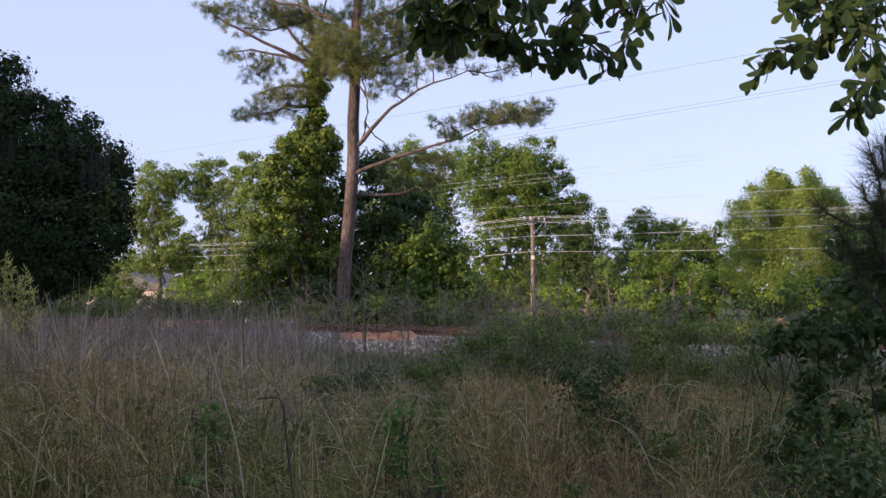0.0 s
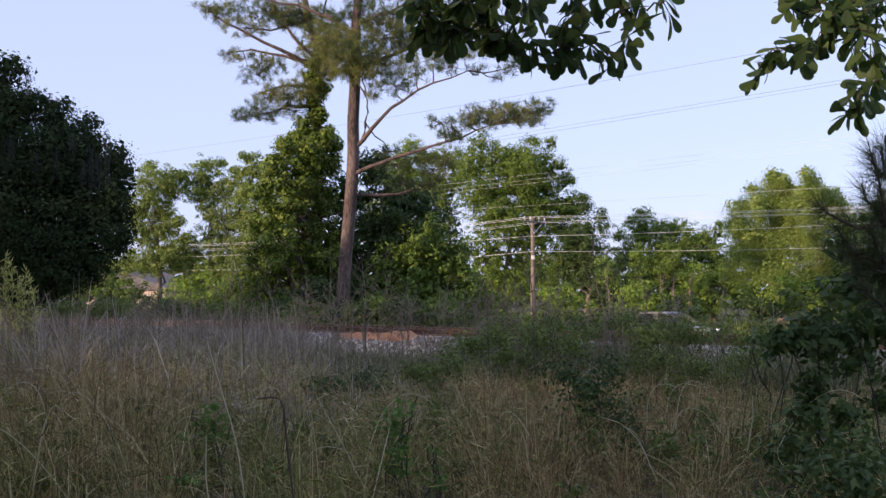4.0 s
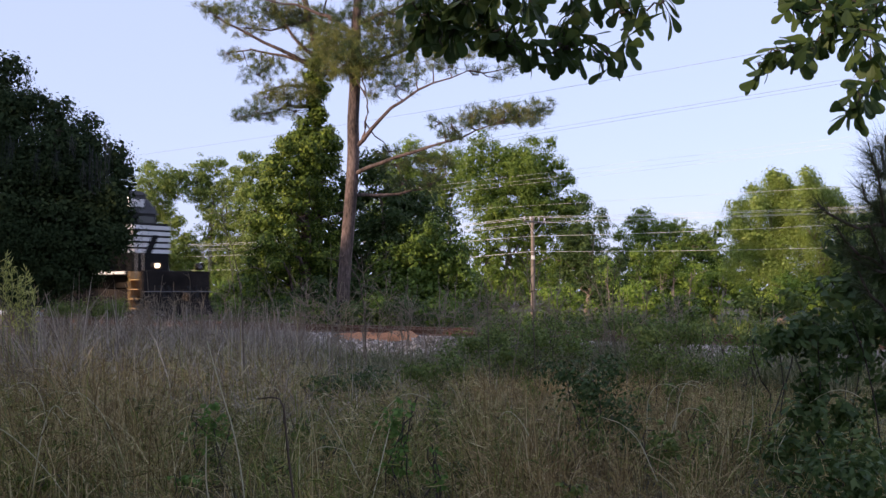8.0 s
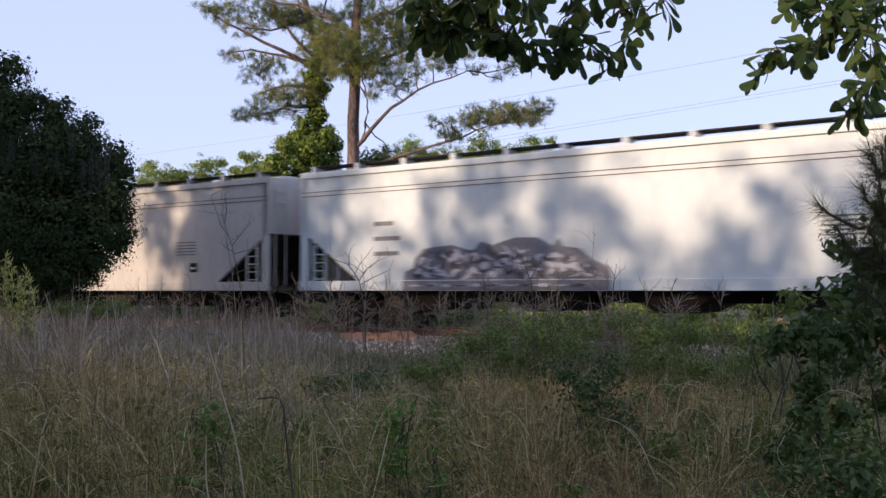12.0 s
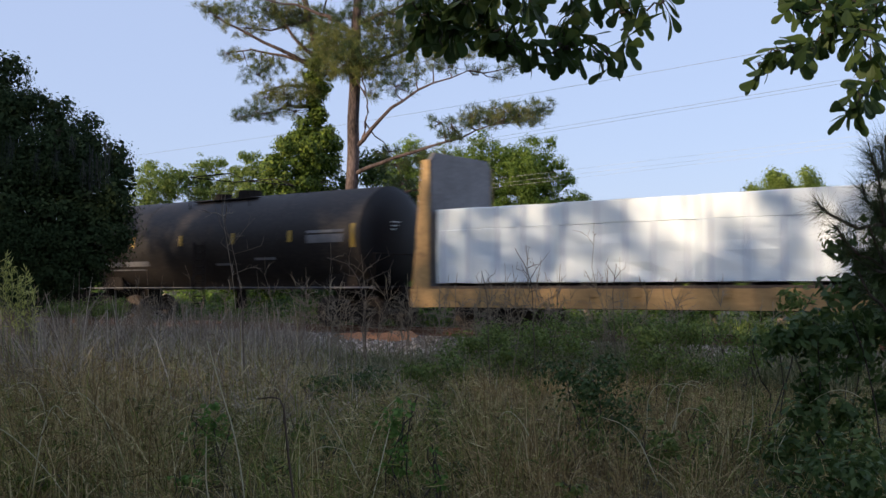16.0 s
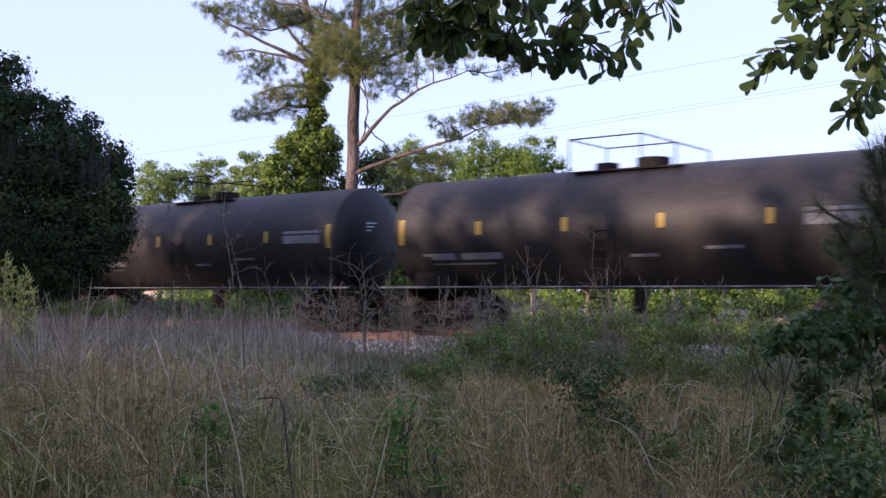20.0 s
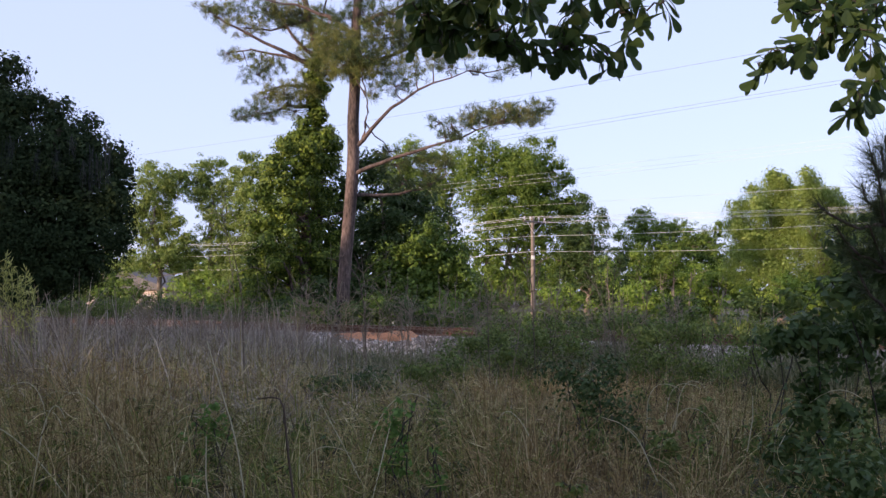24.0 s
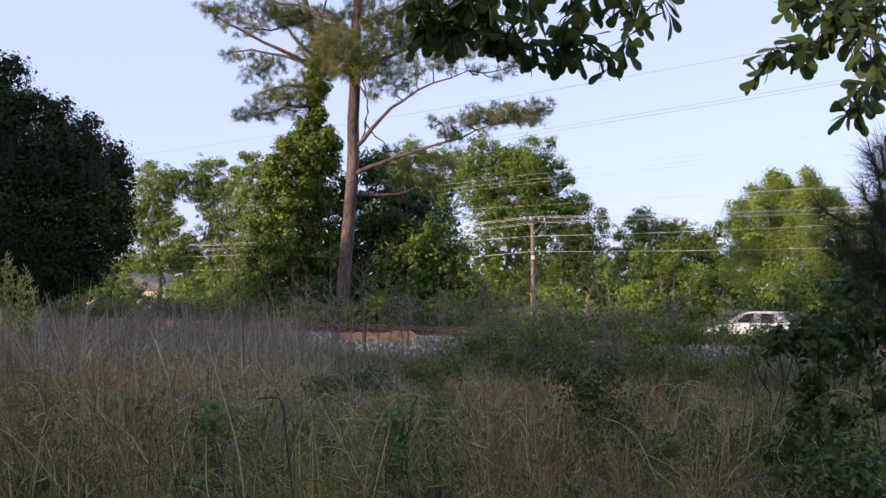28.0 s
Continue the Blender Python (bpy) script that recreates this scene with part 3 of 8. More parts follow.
def drift(x, y, a, b, c):
    """Uneven patches across the field, about -1 to 1."""
    return 0.6 * np.sin(a * x + 1.7 * np.sin(b * y + c)) * np.cos(b * y - 0.8 * np.sin(a * x * 1.3)) + 0.4 * np.sin(2.3 * a * x - 1.9 * b * y + c)


def brown_patch(x, y):
    """The tan patches of dead grass: a large one towards the right of the field, a thinner one at its left edge."""
    u = x / y
    return np.maximum(np.clip(1 - np.abs(u - 0.15) / 0.16, 0, 1), 0.65 * np.clip(1.2 - np.abs(u + 0.33) / 0.10, 0, 1) * np.clip((y - 7.5) / 2, 0, 1)) * np.clip((19 - y) / 3, 0, 1)


def grass_height(p, tall):
    """Tall towards the left, low where the ballast shows and close by, in drifts."""
    x, y = p[:, 0], p[:, 1]
    u = x / y
    left = np.clip(0.5 - u * 3.2, 0, 1)
    bare = np.clip(1 - np.abs(u + 0.055) / 0.085, 0, 1) ** 0.5 * np.clip((y - 11) / 6, 0, 1)  # low before the clay heap
    close = np.clip((y - 3.0) / 5.0, 0.3, 1)
    return tall * (0.62 + 0.55 * left) * (1 - 0.42 * bare) * close * (1 + 0.30 * drift(x, y, 1.9, 1.3, 0.4) + 0.34 * drift(x + 0.7, y, 5.1, 3.7, 1.1))


p = field_points(36000, 5.2, 38, 11, keep=lambda x, y, r: r.uniform(size=len(x)) < 0.75 + 0.7 * drift(x, y, 0.9, 0.6, 1.0) - 0.5 * brown_patch(x, y))
blades("dry_grass", p, grass_height(p, 0.90), 0.0038, 0.55, STRAW, "tall dry straw-coloured grass in shade", 1, curl=1.2)
p = field_points(40000, 5.2, 19, 18, keep=lambda x, y, r: r.uniform(size=len(x)) < 0.06 + 1.1 * brown_patch(x, y))
blades("tan_grass", p, grass_height(p, 0.82), 0.0038, 0.5, TAN, "tan-brown dead grass in a dense patch", 9, curl=1.1)
p = field_points(34000, 12, 40, 12, keep=lambda x, y, r: (x / y < 0.02 + 0.06 * r.normal(size=len(x))))
blades("weathered_grass", p, grass_height(p, 1.1), 0.0050, 0.75, STRAW_GREY, "tall grey-brown weathered grass near the track", 2, curl=1.2)
p = field_points(26000, 5.0, 34, 13, keep=lambda x, y, r: r.uniform(size=len(x)) < 0.5 + 0.7 * drift(x, y, 1.1, 0.7, 2.0) - 0.45 * brown_patch(x, y))
blades("green_grass", p, grass_height(p, 0.64), 0.0052, 0.65, BLADE, "green grass under the dry stalks", 3, curl=1.1)
p = field_points(9500, 5.0, 13, 19, keep=lambda x, y, r: r.uniform(size=len(x)) < 0.6 + 0.6 * drift(x, y, 1.6, 1.2, 0.7) - 0.6 * brown_patch(x, y))
blades("arching_green_grass", p, grass_height(p, 0.72), 0.0036, 0.75, BLADE, "long arching green grass close by", 10, curl=1.3, fine=True)
p = field_points(5200, 5.5, 34, 14)
blades("grass_seed_stalks", p, grass_height(p, 1.0), 0.0030, 0.5, STALK, "thin pale arching seed stalks of grass", 4, curl=1.3, fine=True)
p, way = tufts(field_points(470, 6.5, 22, 31, keep=lambda x, y, r: r.uniform(size=len(x)) < 0.9 - 0.7 * brown_patch(x, y)), 42, 0.09, 32)
blades("straw_tussocks", p, grass_height(p, 0.88), 0.0038, 0.85, STRAW, "tussocks of pale arching straw", 33, curl=1.3, fine=True, way=way)
p, way = tufts(field_points(400, 6.0, 20, 34, keep=lambda x, y, r: r.uniform(size=len(x)) < 0.8 + 0.6 * drift(x, y, 1.1, 0.7, 2.0) - 0.7 * brown_patch(x, y)), 40, 0.08, 35)
blades("green_tussocks", p, grass_height(p, 0.68), 0.0048, 0.9, BLADE, "tussocks of arching green grass", 36, curl=1.3, fine=True, way=way)
p, way = tufts(field_points(900, 6.0, 18, 37, keep=lambda x, y, r: r.uniform(size=len(x)) < 1.2 * brown_patch(x, y)), 40, 0.09, 38)
blades("tan_tussocks", p, grass_height(p, 0.86), 0.0038, 0.8, TAN, "tussocks of tan-brown dead grass", 39, curl=1.2, fine=True, way=way)
p = field_points(7000, 5, 18, 17)
blades("matted_straw", p, grass_height(p, 0.6), 0.0034, 1.2, STRAW, "matted fallen straw among the grass", 8, curl=1.3)
# short curled stems that lie criss-cross over the rest
def tangle(name, pts, length, width, mat, label, seed):
    rng = np.random.default_rng(seed)
    n = len(pts)
    d = unit(rng.normal(size=(n, 3)) * np.array([1.0, 0.6, 0.45]) + np.array([0, 0, 0.35]))
    e = unit(np.cross(d, rng.normal(size=(n, 3)))) + np.array([0, 0, -0.45])
    side = unit(np.cross(d, rng.normal(size=(n, 3))))
    L, w = (length * rng.uniform(0.5, 1.3, n))[:, None], (width * rng.uniform(0.6, 1.3, n))[:, None]
    bow = rng.uniform(0.2, 1.1, (n, 1))
    rows = []
    for t, q in ((0.0, 0.8), (0.2, 1.0), (0.4, 1.0), (0.6, 0.9), (0.8, 0.7), (1.0, 0.25)):
        c = pts + d * L * t + e * L * bow * t ** 2
        rows += [c - side * w * q, c + side * w * q]
    v = np.stack(rows, 1).reshape(-1, 3)
    k = np.arange(n)[:, None] * 12
    f = np.concatenate([k + np.array([[j, j + 1, j + 3, j + 2]]) for j in range(0, 10, 2)], 0)
    return tagged(raw(name, v, f, mat), label, "grass", kind="stuff")


rng = np.random.default_rng(61)
for name, count, far_y, mat, label, seed in (("tangled_straw", 26000, 17, STRAW, "tangled curled straw over the grass", 62), ("tangled_tan_straw", 24000, 16, TAN, "tangled brown dead stems", 63), ("tangled_green_grass", 8000, 13, BLADE, "short curled green blades", 64)):
    p = field_points(count, 5.4, far_y, seed, keep=lambda x, y, r: r.uniform(size=len(x)) < 0.42 + 0.9 * drift(x + 0.7, y, 5.1, 3.7, 1.1))
    p[:, 2] += grass_height(p, 0.75) * rng.uniform(0.15, 0.9, len(p))
    tangle(name, p, 0.17, 0.0026, mat, label, seed + 10)
# grass on the far side of the track and along the road
rng = np.random.default_rng(15)
n = 13000
ss, dd = rng.uniform(-75, 0, n), rng.uniform(28.0, 44.4, n)
p = np.concatenate([ss[:, None] * RUN + dd[:, None] * OFF, ground_height(ss, dd)[:, None]], 1)
blades("verge_grass", p, np.full(n, 0.95), 0.02, 0.5, BLADE, "green verge grass beyond the track", 5)
n = 20000
ss, dd = rng.uniform(-100, 10, n), 52.2 + 45 * rng.uniform(0, 1, n) ** 2
p = np.concatenate([ss[:, None] * RUN + dd[:, None] * OFF, ground_height(ss, dd)[:, None]], 1)
blades("roadside_grass", p, np.full(n, 0.95), 0.022, 0.4, VERGE, "green grass on the far side of the road", 6)
n = 9000
ss, dd = rng.uniform(-75, 5, n), rng.uniform(39.5, 44.4, n)
p = np.concatenate([ss[:, None] * RUN + dd[:, None] * OFF, ground_height(ss, dd)[:, None]], 1)
blades("road_edge_grass", p, np.full(n, 0.85), 0.022, 0.5, VERGE, "tall bright green grass along the near edge of the road", 28)
# trodden short grass round and behind the camera
rng = np.random.default_rng(41)
n = 9000
x, y = rng.uniform(-12, 12, n), rng.uniform(-12, 5.2, n)
p = np.stack([x, y, ground_height(x * RUN[0] + y * RUN[1], x * OFF[0] + y * OFF[1]) - 0.02], 1)
blades("short_grass", p, np.full(n, 0.22), 0.006, 1.0, BLADE, "short trodden green grass on the near ground", 42)


# ---- woods beyond the road ----
def gz(x, y):
    p = np.array([x, y])
    return float(ground_height(np.array(p @ RUN), np.array(p @ OFF)))


WOODS = "woodland trees beyond the road"
far = [
    ("tree", -23.22, 87.1, [(-24.01, 87.10, 10.25, 1.95, 1.86), (-24.75, 87.10, 8.29, 1.68, 2.05), (-23.30, 87.60, 8.05, 1.22, 1.87), (-22.21, 87.00, 4.33, 1.86, 1.86), (-24.47, 87.10, 5.97, 1.58, 1.68), (-23.69, 86.60, 3.62, 1.85, 1.67), (-25.60, 87.10, 3.10, 1.80, 0.95), (-22.60, 87.10, 9.70, 1.20, 1.60), (-22.50, 87.10, 6.60, 1.30, 1.60), (-25.70, 87.10, 7.00, 1.30, 1.60)], "slender broadleaf tree with airy green crown", LEAF_PALE, 21),
    ("tree", -19.66, 88.9, [(-19.95, 88.90, 11.20, 1.52, 1.42), (-21.47, 88.90, 10.10, 1.33, 1.52), (-18.62, 89.40, 9.91, 1.43, 1.81), (-19.67, 88.50, 8.31, 1.61, 1.51), (-18.15, 88.50, 6.75, 1.61, 1.70), (-19.41, 88.20, 5.32, 1.88, 1.60), (-21.06, 88.00, 4.14, 1.32, 1.41), (-18.20, 87.60, 3.19, 2.34, 1.87), (-21.01, 87.60, 1.78, 1.87, 1.40), (-20.40, 89.00, 9.50, 1.20, 1.20), (-17.30, 89.00, 9.20, 1.25, 1.70), (-17.20, 88.50, 5.00, 1.40, 1.60)], "tall broadleaf tree with airy green crown", LEAF_PALE, 22),
    ("tree", -14.99, 85.3, [(-15.13, 85.30, 11.24, 1.28, 1.28), (-15.86, 85.30, 9.28, 1.09, 1.55), (-14.45, 85.60, 9.54, 1.37, 1.65), (-15.40, 85.30, 7.23, 1.82, 1.64), (-14.31, 85.30, 4.95, 2.28, 2.28), (-15.98, 85.00, 4.49, 1.63, 1.63), (-15.53, 84.50, 1.76, 2.71, 1.81), (-16.70, 85.30, 7.60, 1.20, 1.60), (-13.70, 85.30, 8.00, 1.50, 1.80)], "broadleaf tree with a light green crown", LEAF_PALE, 23),
    ("tree", -3.99, 88.9, [(-3.99, 88.90, 11.29, 2.37, 2.28), (-2.11, 89.80, 9.95, 2.40, 2.40), (-4.46, 88.90, 7.02, 2.85, 2.85)], "broadleaf tree with a yellowish green crown", LEAF_LIGHT, 24),
    ("tree", 4.41, 81.8, [(3.41, 81.80, 10.91, 2.40, 1.97), (5.26, 81.40, 11.39, 2.17, 1.65), (7.49, 82.00, 11.15, 1.75, 1.58), (8.80, 82.00, 9.62, 1.49, 1.31), (6.06, 80.50, 9.68, 2.37, 1.72), (2.85, 80.90, 8.21, 2.38, 1.99), (7.91, 81.80, 7.85, 2.18, 1.75), (9.90, 82.00, 7.43, 1.66, 1.14), (4.96, 80.00, 6.42, 2.99, 2.22), (9.88, 81.80, 5.67, 1.92, 1.49), (2.82, 80.00, 4.29, 2.35, 2.14), (7.17, 80.90, 4.32, 2.59, 2.16), (9.35, 81.00, 3.03, 1.73, 1.56), (4.96, 80.00, 1.72, 2.99, 1.71), (4.60, 83.20, 8.60, 2.80, 2.40), (7.20, 83.20, 6.60, 2.60, 2.40), (6.60, 83.20, 9.80, 2.40, 1.60)], "large spreading broadleaf tree with green crown", LEAF_FRESH, 25),
    ("tree", 0.74, 87.1, [(0.74, 87.10, 11.55, 2.09, 1.86), (-0.19, 87.10, 9.22, 2.33, 2.33)], "broadleaf tree with a loose green crown", LEAF_FRESH, 26),
    ("tree", 10.69, 78.2, [(10.69, 78.20, 5.05, 1.88, 2.09), (11.28, 76.50, 2.51, 2.04, 2.04), (9.86, 78.20, 2.96, 2.09, 2.09), (11.81, 74.70, 0.88, 2.00, 1.60)], "dense dark green broadleaf tree", LEAF_SHRUB, 27),
    ("tree", 17.14, 88.9, [(16.91, 88.90, 6.07, 2.37, 1.66), (18.81, 88.90, 5.12, 2.85, 2.14), (15.63, 87.10, 4.10, 1.86, 1.86), (17.31, 86.20, 2.69, 2.76, 2.07)], "broadleaf tree with a flat-topped green crown", LEAF_FRESH, 28),
    ("tree", 20.52, 87.1, [(20.52, 87.10, 5.03, 2.33, 1.95), (21.69, 86.20, 4.07, 2.30, 2.07), (18.78, 84.50, 2.21, 2.26, 1.81)], "low broadleaf tree with a rounded green crown", LEAF_MID, 29),
    ("tree", 19.19, 74.7, [(18.60, 74.70, 1.68, 1.80, 1.40), (20.19, 74.70, 1.68, 1.40, 1.20), (17.98, 73.80, 0.29, 1.97, 1.10)], "young bushy tree with bright green leaves", LEAF_LIGHT, 30),
]
for name, x, y, lobes, label, mat, seed in far:
    leaf_tree(name, (x, y, gz(x, y)), lobes, label, mat, trunk_r=0.24, seed=seed, group=WOODS, sprigs=2, per_m2=1.45, leaves=46, size=0.132, aspect=0.62, spread=0.42, inner=0.5, core=1.4)
# a light willow-like tree with drooping fine leaves
willows = [
    (21.70, 67.6, [(21.09, 67.60, 7.94, 0.72, 0.79), (21.70, 67.60, 7.22, 0.79, 0.87), (20.08, 67.60, 6.50, 1.30, 1.16), (22.24, 67.60, 6.68, 1.44, 1.30), (18.85, 67.60, 5.41, 1.08, 1.23), (20.08, 67.00, 4.66, 1.65, 1.50), (21.95, 66.70, 4.29, 1.78, 1.78), (18.81, 66.70, 3.40, 1.28, 1.43), (20.79, 66.40, 2.32, 1.60, 1.42), (21.90, 68.60, 5.70, 1.80, 1.80), (20.60, 68.60, 4.20, 1.80, 1.60)], 31),
    (23.41, 65.8, [(22.99, 65.80, 7.86, 0.70, 0.84), (23.34, 65.80, 6.88, 0.84, 0.84), (22.36, 65.80, 6.18, 1.20, 1.20), (24.19, 66.00, 6.37, 1.20, 1.13), (25.17, 65.80, 5.30, 1.12, 1.27), (23.23, 65.80, 4.42, 1.69, 1.62), (24.82, 64.90, 3.16, 1.59, 1.59), (23.00, 65.80, 3.00, 1.30, 1.40), (23.10, 65.60, 1.20, 1.30, 1.20)], 32),
    (27.30, 67.6, [(27.30, 67.60, 5.59, 1.62, 1.44), (28.02, 67.60, 3.79, 2.17, 2.17), (26.58, 66.70, 1.61, 2.14, 1.78)], 33),
]
for x, y, lobes, seed in willows:
    leaf_tree("willow_tree", (x, y, gz(x, y)), lobes, "light yellow-green tree with fine drooping foliage", LEAF_WILLOW, "tree", 0.25, BARK_PALE, seed, WOODS, sprigs=3, per_m2=1.3, leaves=190, size=0.11, aspect=0.30, spread=0.62, inner=0.35, droop=0.42, core=1.5)
# understory along the road
under = [(-26.61, 85.30, 0.85, 2.73, 1.59), (-21.60, 83.60, 0.10, 1.50, 1.10), (-18.96, 81.80, 0.86, 2.62, 1.53), (-15.13, 80.00, 0.44, 2.56, 1.50), (-29.63, 88.90, 1.79, 3.32, 2.37), (12.49, 67.60, 0.54, 1.81, 1.26), (14.27, 65.80, 0.03, 1.76, 0.98), (18.14, 62.20, 0.25, 1.50, 1.00), (20.47, 62.20, 0.91, 1.99, 1.50), (22.79, 62.20, 0.91, 1.99, 1.50), (24.59, 60.50, 0.60, 1.94, 1.45), (7.63, 72.90, 0.50, 1.95, 1.36), (2.51, 71.10, 0.13, 1.71, 0.95)]
for k, (x, y, z, rx, rz) in enumerate(under):
    shrub("roadside_bush", (x, y, gz(x, y)), [(x, y, z, rx, rz), (x + 0.6 * rx, y - 0.5, z - 0.3 * rz, 0.7 * rx, 0.7 * rz)], "leafy green roadside bush beyond the road", (LEAF_MID, LEAF_SHRUB, LEAF_LIGHT)[k % 3], 60 + k, group="roadside bushes", per_m2=0.9, leaves=40, size=0.185, spread=0.5, core=0.8)
# slender sunlit young trees along the road
for k, (x, y, lean, h, r) in enumerate([(13.2, 72.0, 0.1, 5.2, 0.07), (13.7, 72.0, -0.3, 5.0, 0.06), (15.8, 72.0, -0.2, 5.2, 0.08), (16.7, 72.0, 0.1, 4.0, 0.06), (14.4, 71.5, 0.4, 4.4, 0.05), (11.2, 71.0, -0.2, 4.2, 0.05)]):
    g = gz(x, y)
    leaf_tree("young_tree", (x, y, g), [(x + lean, y + 0.3, g + h * 0.80, 0.75, 0.7), (x + lean * 2 + 0.3, y + 0.3, g + h, 0.6, 0.6)], "slender young tree with a pale bare stem", LEAF_LIGHT if k % 2 else LEAF_FRESH, "tree", r, BARK_PALE, 240 + k, WOODS, limbs=2, trunk_top=0.85, per_m2=1.2, leaves=60, size=0.14, spread=0.4)
# the far wood behind, one uneven mass
rng = np.random.default_rng(77)
lobes = []
for k in range(90):
    a = -0.62 + 1.24 * k / 89
    y = 165 + rng.uniform(-12, 25)
    r = rng.uniform(4, 7)
    lobes.append((a * y, y, -1.5 + rng.uniform(1.5, 5.5), r, r * 0.8))
tagged(crown("far_wood", lobes, LEAF_MID, None, per_m2=0.12, leaves=7, size=1.3, spread=0.9, seed=78), "distant wood behind the roadside trees", "woods", kind="stuff")

# ---- between track and road: thicket, vine-covered pine and the tall pine ----
leaf_tree("vine_covered_tree", (-6.36, 49.8, gz(-6.36, 49.8)),
          [(-6.22, 49.80, 7.73, 1.06, 1.20), (-6.85, 48.70, 6.80, 1.25, 1.33), (-6.08, 51.00, 6.05, 1.20, 1.60), (-7.20, 48.20, 5.03, 1.20, 1.47), (-6.32, 51.10, 4.05, 1.31, 1.60), (-7.75, 47.90, 3.04, 1.25, 1.40), (-6.85, 50.80, 1.47, 2.00, 1.55), (-8.80, 48.60, 1.30, 1.15, 1.10), (-6.65, 50.00, 8.02, 0.69, 0.69), (-5.99, 50.50, 8.90, 0.49, 0.70), (-6.07, 50.70, 10.15, 0.33, 0.92), (-6.16, 50.80, 11.39, 0.24, 0.76), (-5.50, 50.60, 7.20, 0.69, 0.95), (-7.30, 48.20, 6.74, 0.75, 1.05), (-6.90, 49.60, 4.05, 1.17, 1.53), (-6.25, 50.20, 5.50, 0.92, 1.18), (-7.35, 49.60, 2.60, 1.27, 1.17), (-5.95, 50.30, 2.73, 1.02, 1.27)],
          "dead pine smothered in dense green vines", LEAF_VINE, "tree", 0.3, BARK_PINE, 41, sprigs=3, per_m2=1.25, leaves=84, size=0.125, aspect=0.75, spread=0.40, inner=0.55, core=1.0)
leaf_tree("thicket_tree", (-2.59, 51.6, gz(-2.59, 51.6)),
          [(-3.49, 52.67, 7.13, 1.01, 1.24), (-4.76, 51.85, 5.65, 1.00, 1.39), (-4.87, 51.80, 3.43, 1.27, 1.55), (-5.08, 51.68, 1.77, 1.38, 1.38), (-2.95, 53.05, 5.19, 1.70, 1.70), (-1.13, 54.27, 5.43, 1.34, 1.45), (-0.41, 54.73, 4.15, 1.17, 1.28), (-3.75, 52.49, 3.46, 1.68, 1.96), (-2.12, 53.63, 3.80, 1.57, 1.72), (-2.95, 53.08, 1.51, 1.99, 1.70)],
          "dark broadleaf tree in the thicket behind the pine", LEAF_SHRUB, "tree", 0.2, None, 42, per_m2=1.5, leaves=58, size=0.16, spread=0.5, core=1.2)
shrub("thicket_bush", (-0.63, 48.9, gz(-0.63, 48.9)),
      [(-0.37, 48.90, 3.04, 1.57, 1.44), (-1.40, 48.50, 1.99, 1.81, 1.42), (0.42, 48.90, 1.99, 1.31, 1.57), (-0.62, 48.00, 0.70, 2.05, 1.03), (-2.41, 48.00, 0.95, 1.28, 1.28), (1.19, 48.50, 0.69, 1.30, 1.04)],
      "large bright green bush in the thicket", LEAF_MID, 43, stems=9, per_m2=1.6, leaves=66, size=0.145, aspect=0.65, spread=0.48, core=1.2)
shrub("thicket_bush", (-4.97, 48.0, gz(-4.97, 48.0)), [(-4.72, 48.00, 0.95, 1.54, 1.15), (-5.89, 47.10, 0.45, 1.51, 0.88), (-3.62, 47.10, 0.45, 1.26, 0.88)], "dark green undergrowth at the pine's foot", LEAF_SHRUB, 44, per_m2=1.8, leaves=52, size=0.14, spread=0.42)
shrub("thicket_bush", (-9.68, 49.8, gz(-9.68, 49.8)), [(-9.68, 49.80, 0.55, 1.60, 0.85), (-11.28, 49.80, 0.28, 1.33, 0.67), (-7.94, 48.90, 0.43, 1.31, 0.78)], "low green undergrowth beside the vines", LEAF_MID, 45, per_m2=1.8, leaves=52, size=0.14, spread=0.42)
for k, (x, y, z, rx, rz) in enumerate([(-15.42, 47.00, 0.25, 1.51, 0.50), (-13.24, 46.00, 0.17, 1.47, 0.44), (-11.40, 46.00, 0.22, 1.47, 0.49), (-9.35, 45.00, 0.19, 1.44, 0.43), (-7.55, 45.00, 0.24, 1.44, 0.53), (-5.62, 44.00, 0.21, 1.29, 0.52), (-3.77, 43.00, 0.16, 1.15, 0.51), (-2.62, 43.00, 0.23, 1.15, 0.69), (-1.44, 42.00, 0.25, 1.12, 0.72), (-0.43, 42.00, 0.25, 1.03, 0.67), (0.36, 42.00, 0.03, 1.12, 0.40), (1.71, 42.00, -0.11, 0.90, 0.31), (4.50, 43.00, -0.18, 1.15, 0.37), (6.34, 43.00, -0.07, 1.38, 0.51), (7.99, 42.00, -0.20, 1.12, 0.31)]):
    shrub("verge_bush", (x, y, gz(x, y)), [(x, y, z, rx, rz), (x + 0.5 * rx, y, z - 0.3 * rz, 0.7 * rx, 0.7 * rz)], "low weedy green bush beyond the track", (LEAF_SHRUB, LEAF_MID)[k % 2], 130 + k, group="verge bushes", per_m2=2.4, leaves=58 if 5 < k < 10 else 28, size=0.13, spread=0.4)
shrub("thicket_bush", (3.20, 51.6, gz(3.20, 51.6)), [(2.65, 51.60, -0.30, 1.10, 0.39), (3.95, 50.70, -0.41, 1.08, 0.33)], "low sunlit bush beside the track", LEAF_LIGHT, 46, per_m2=2.0, leaves=40, size=0.13, spread=0.36)


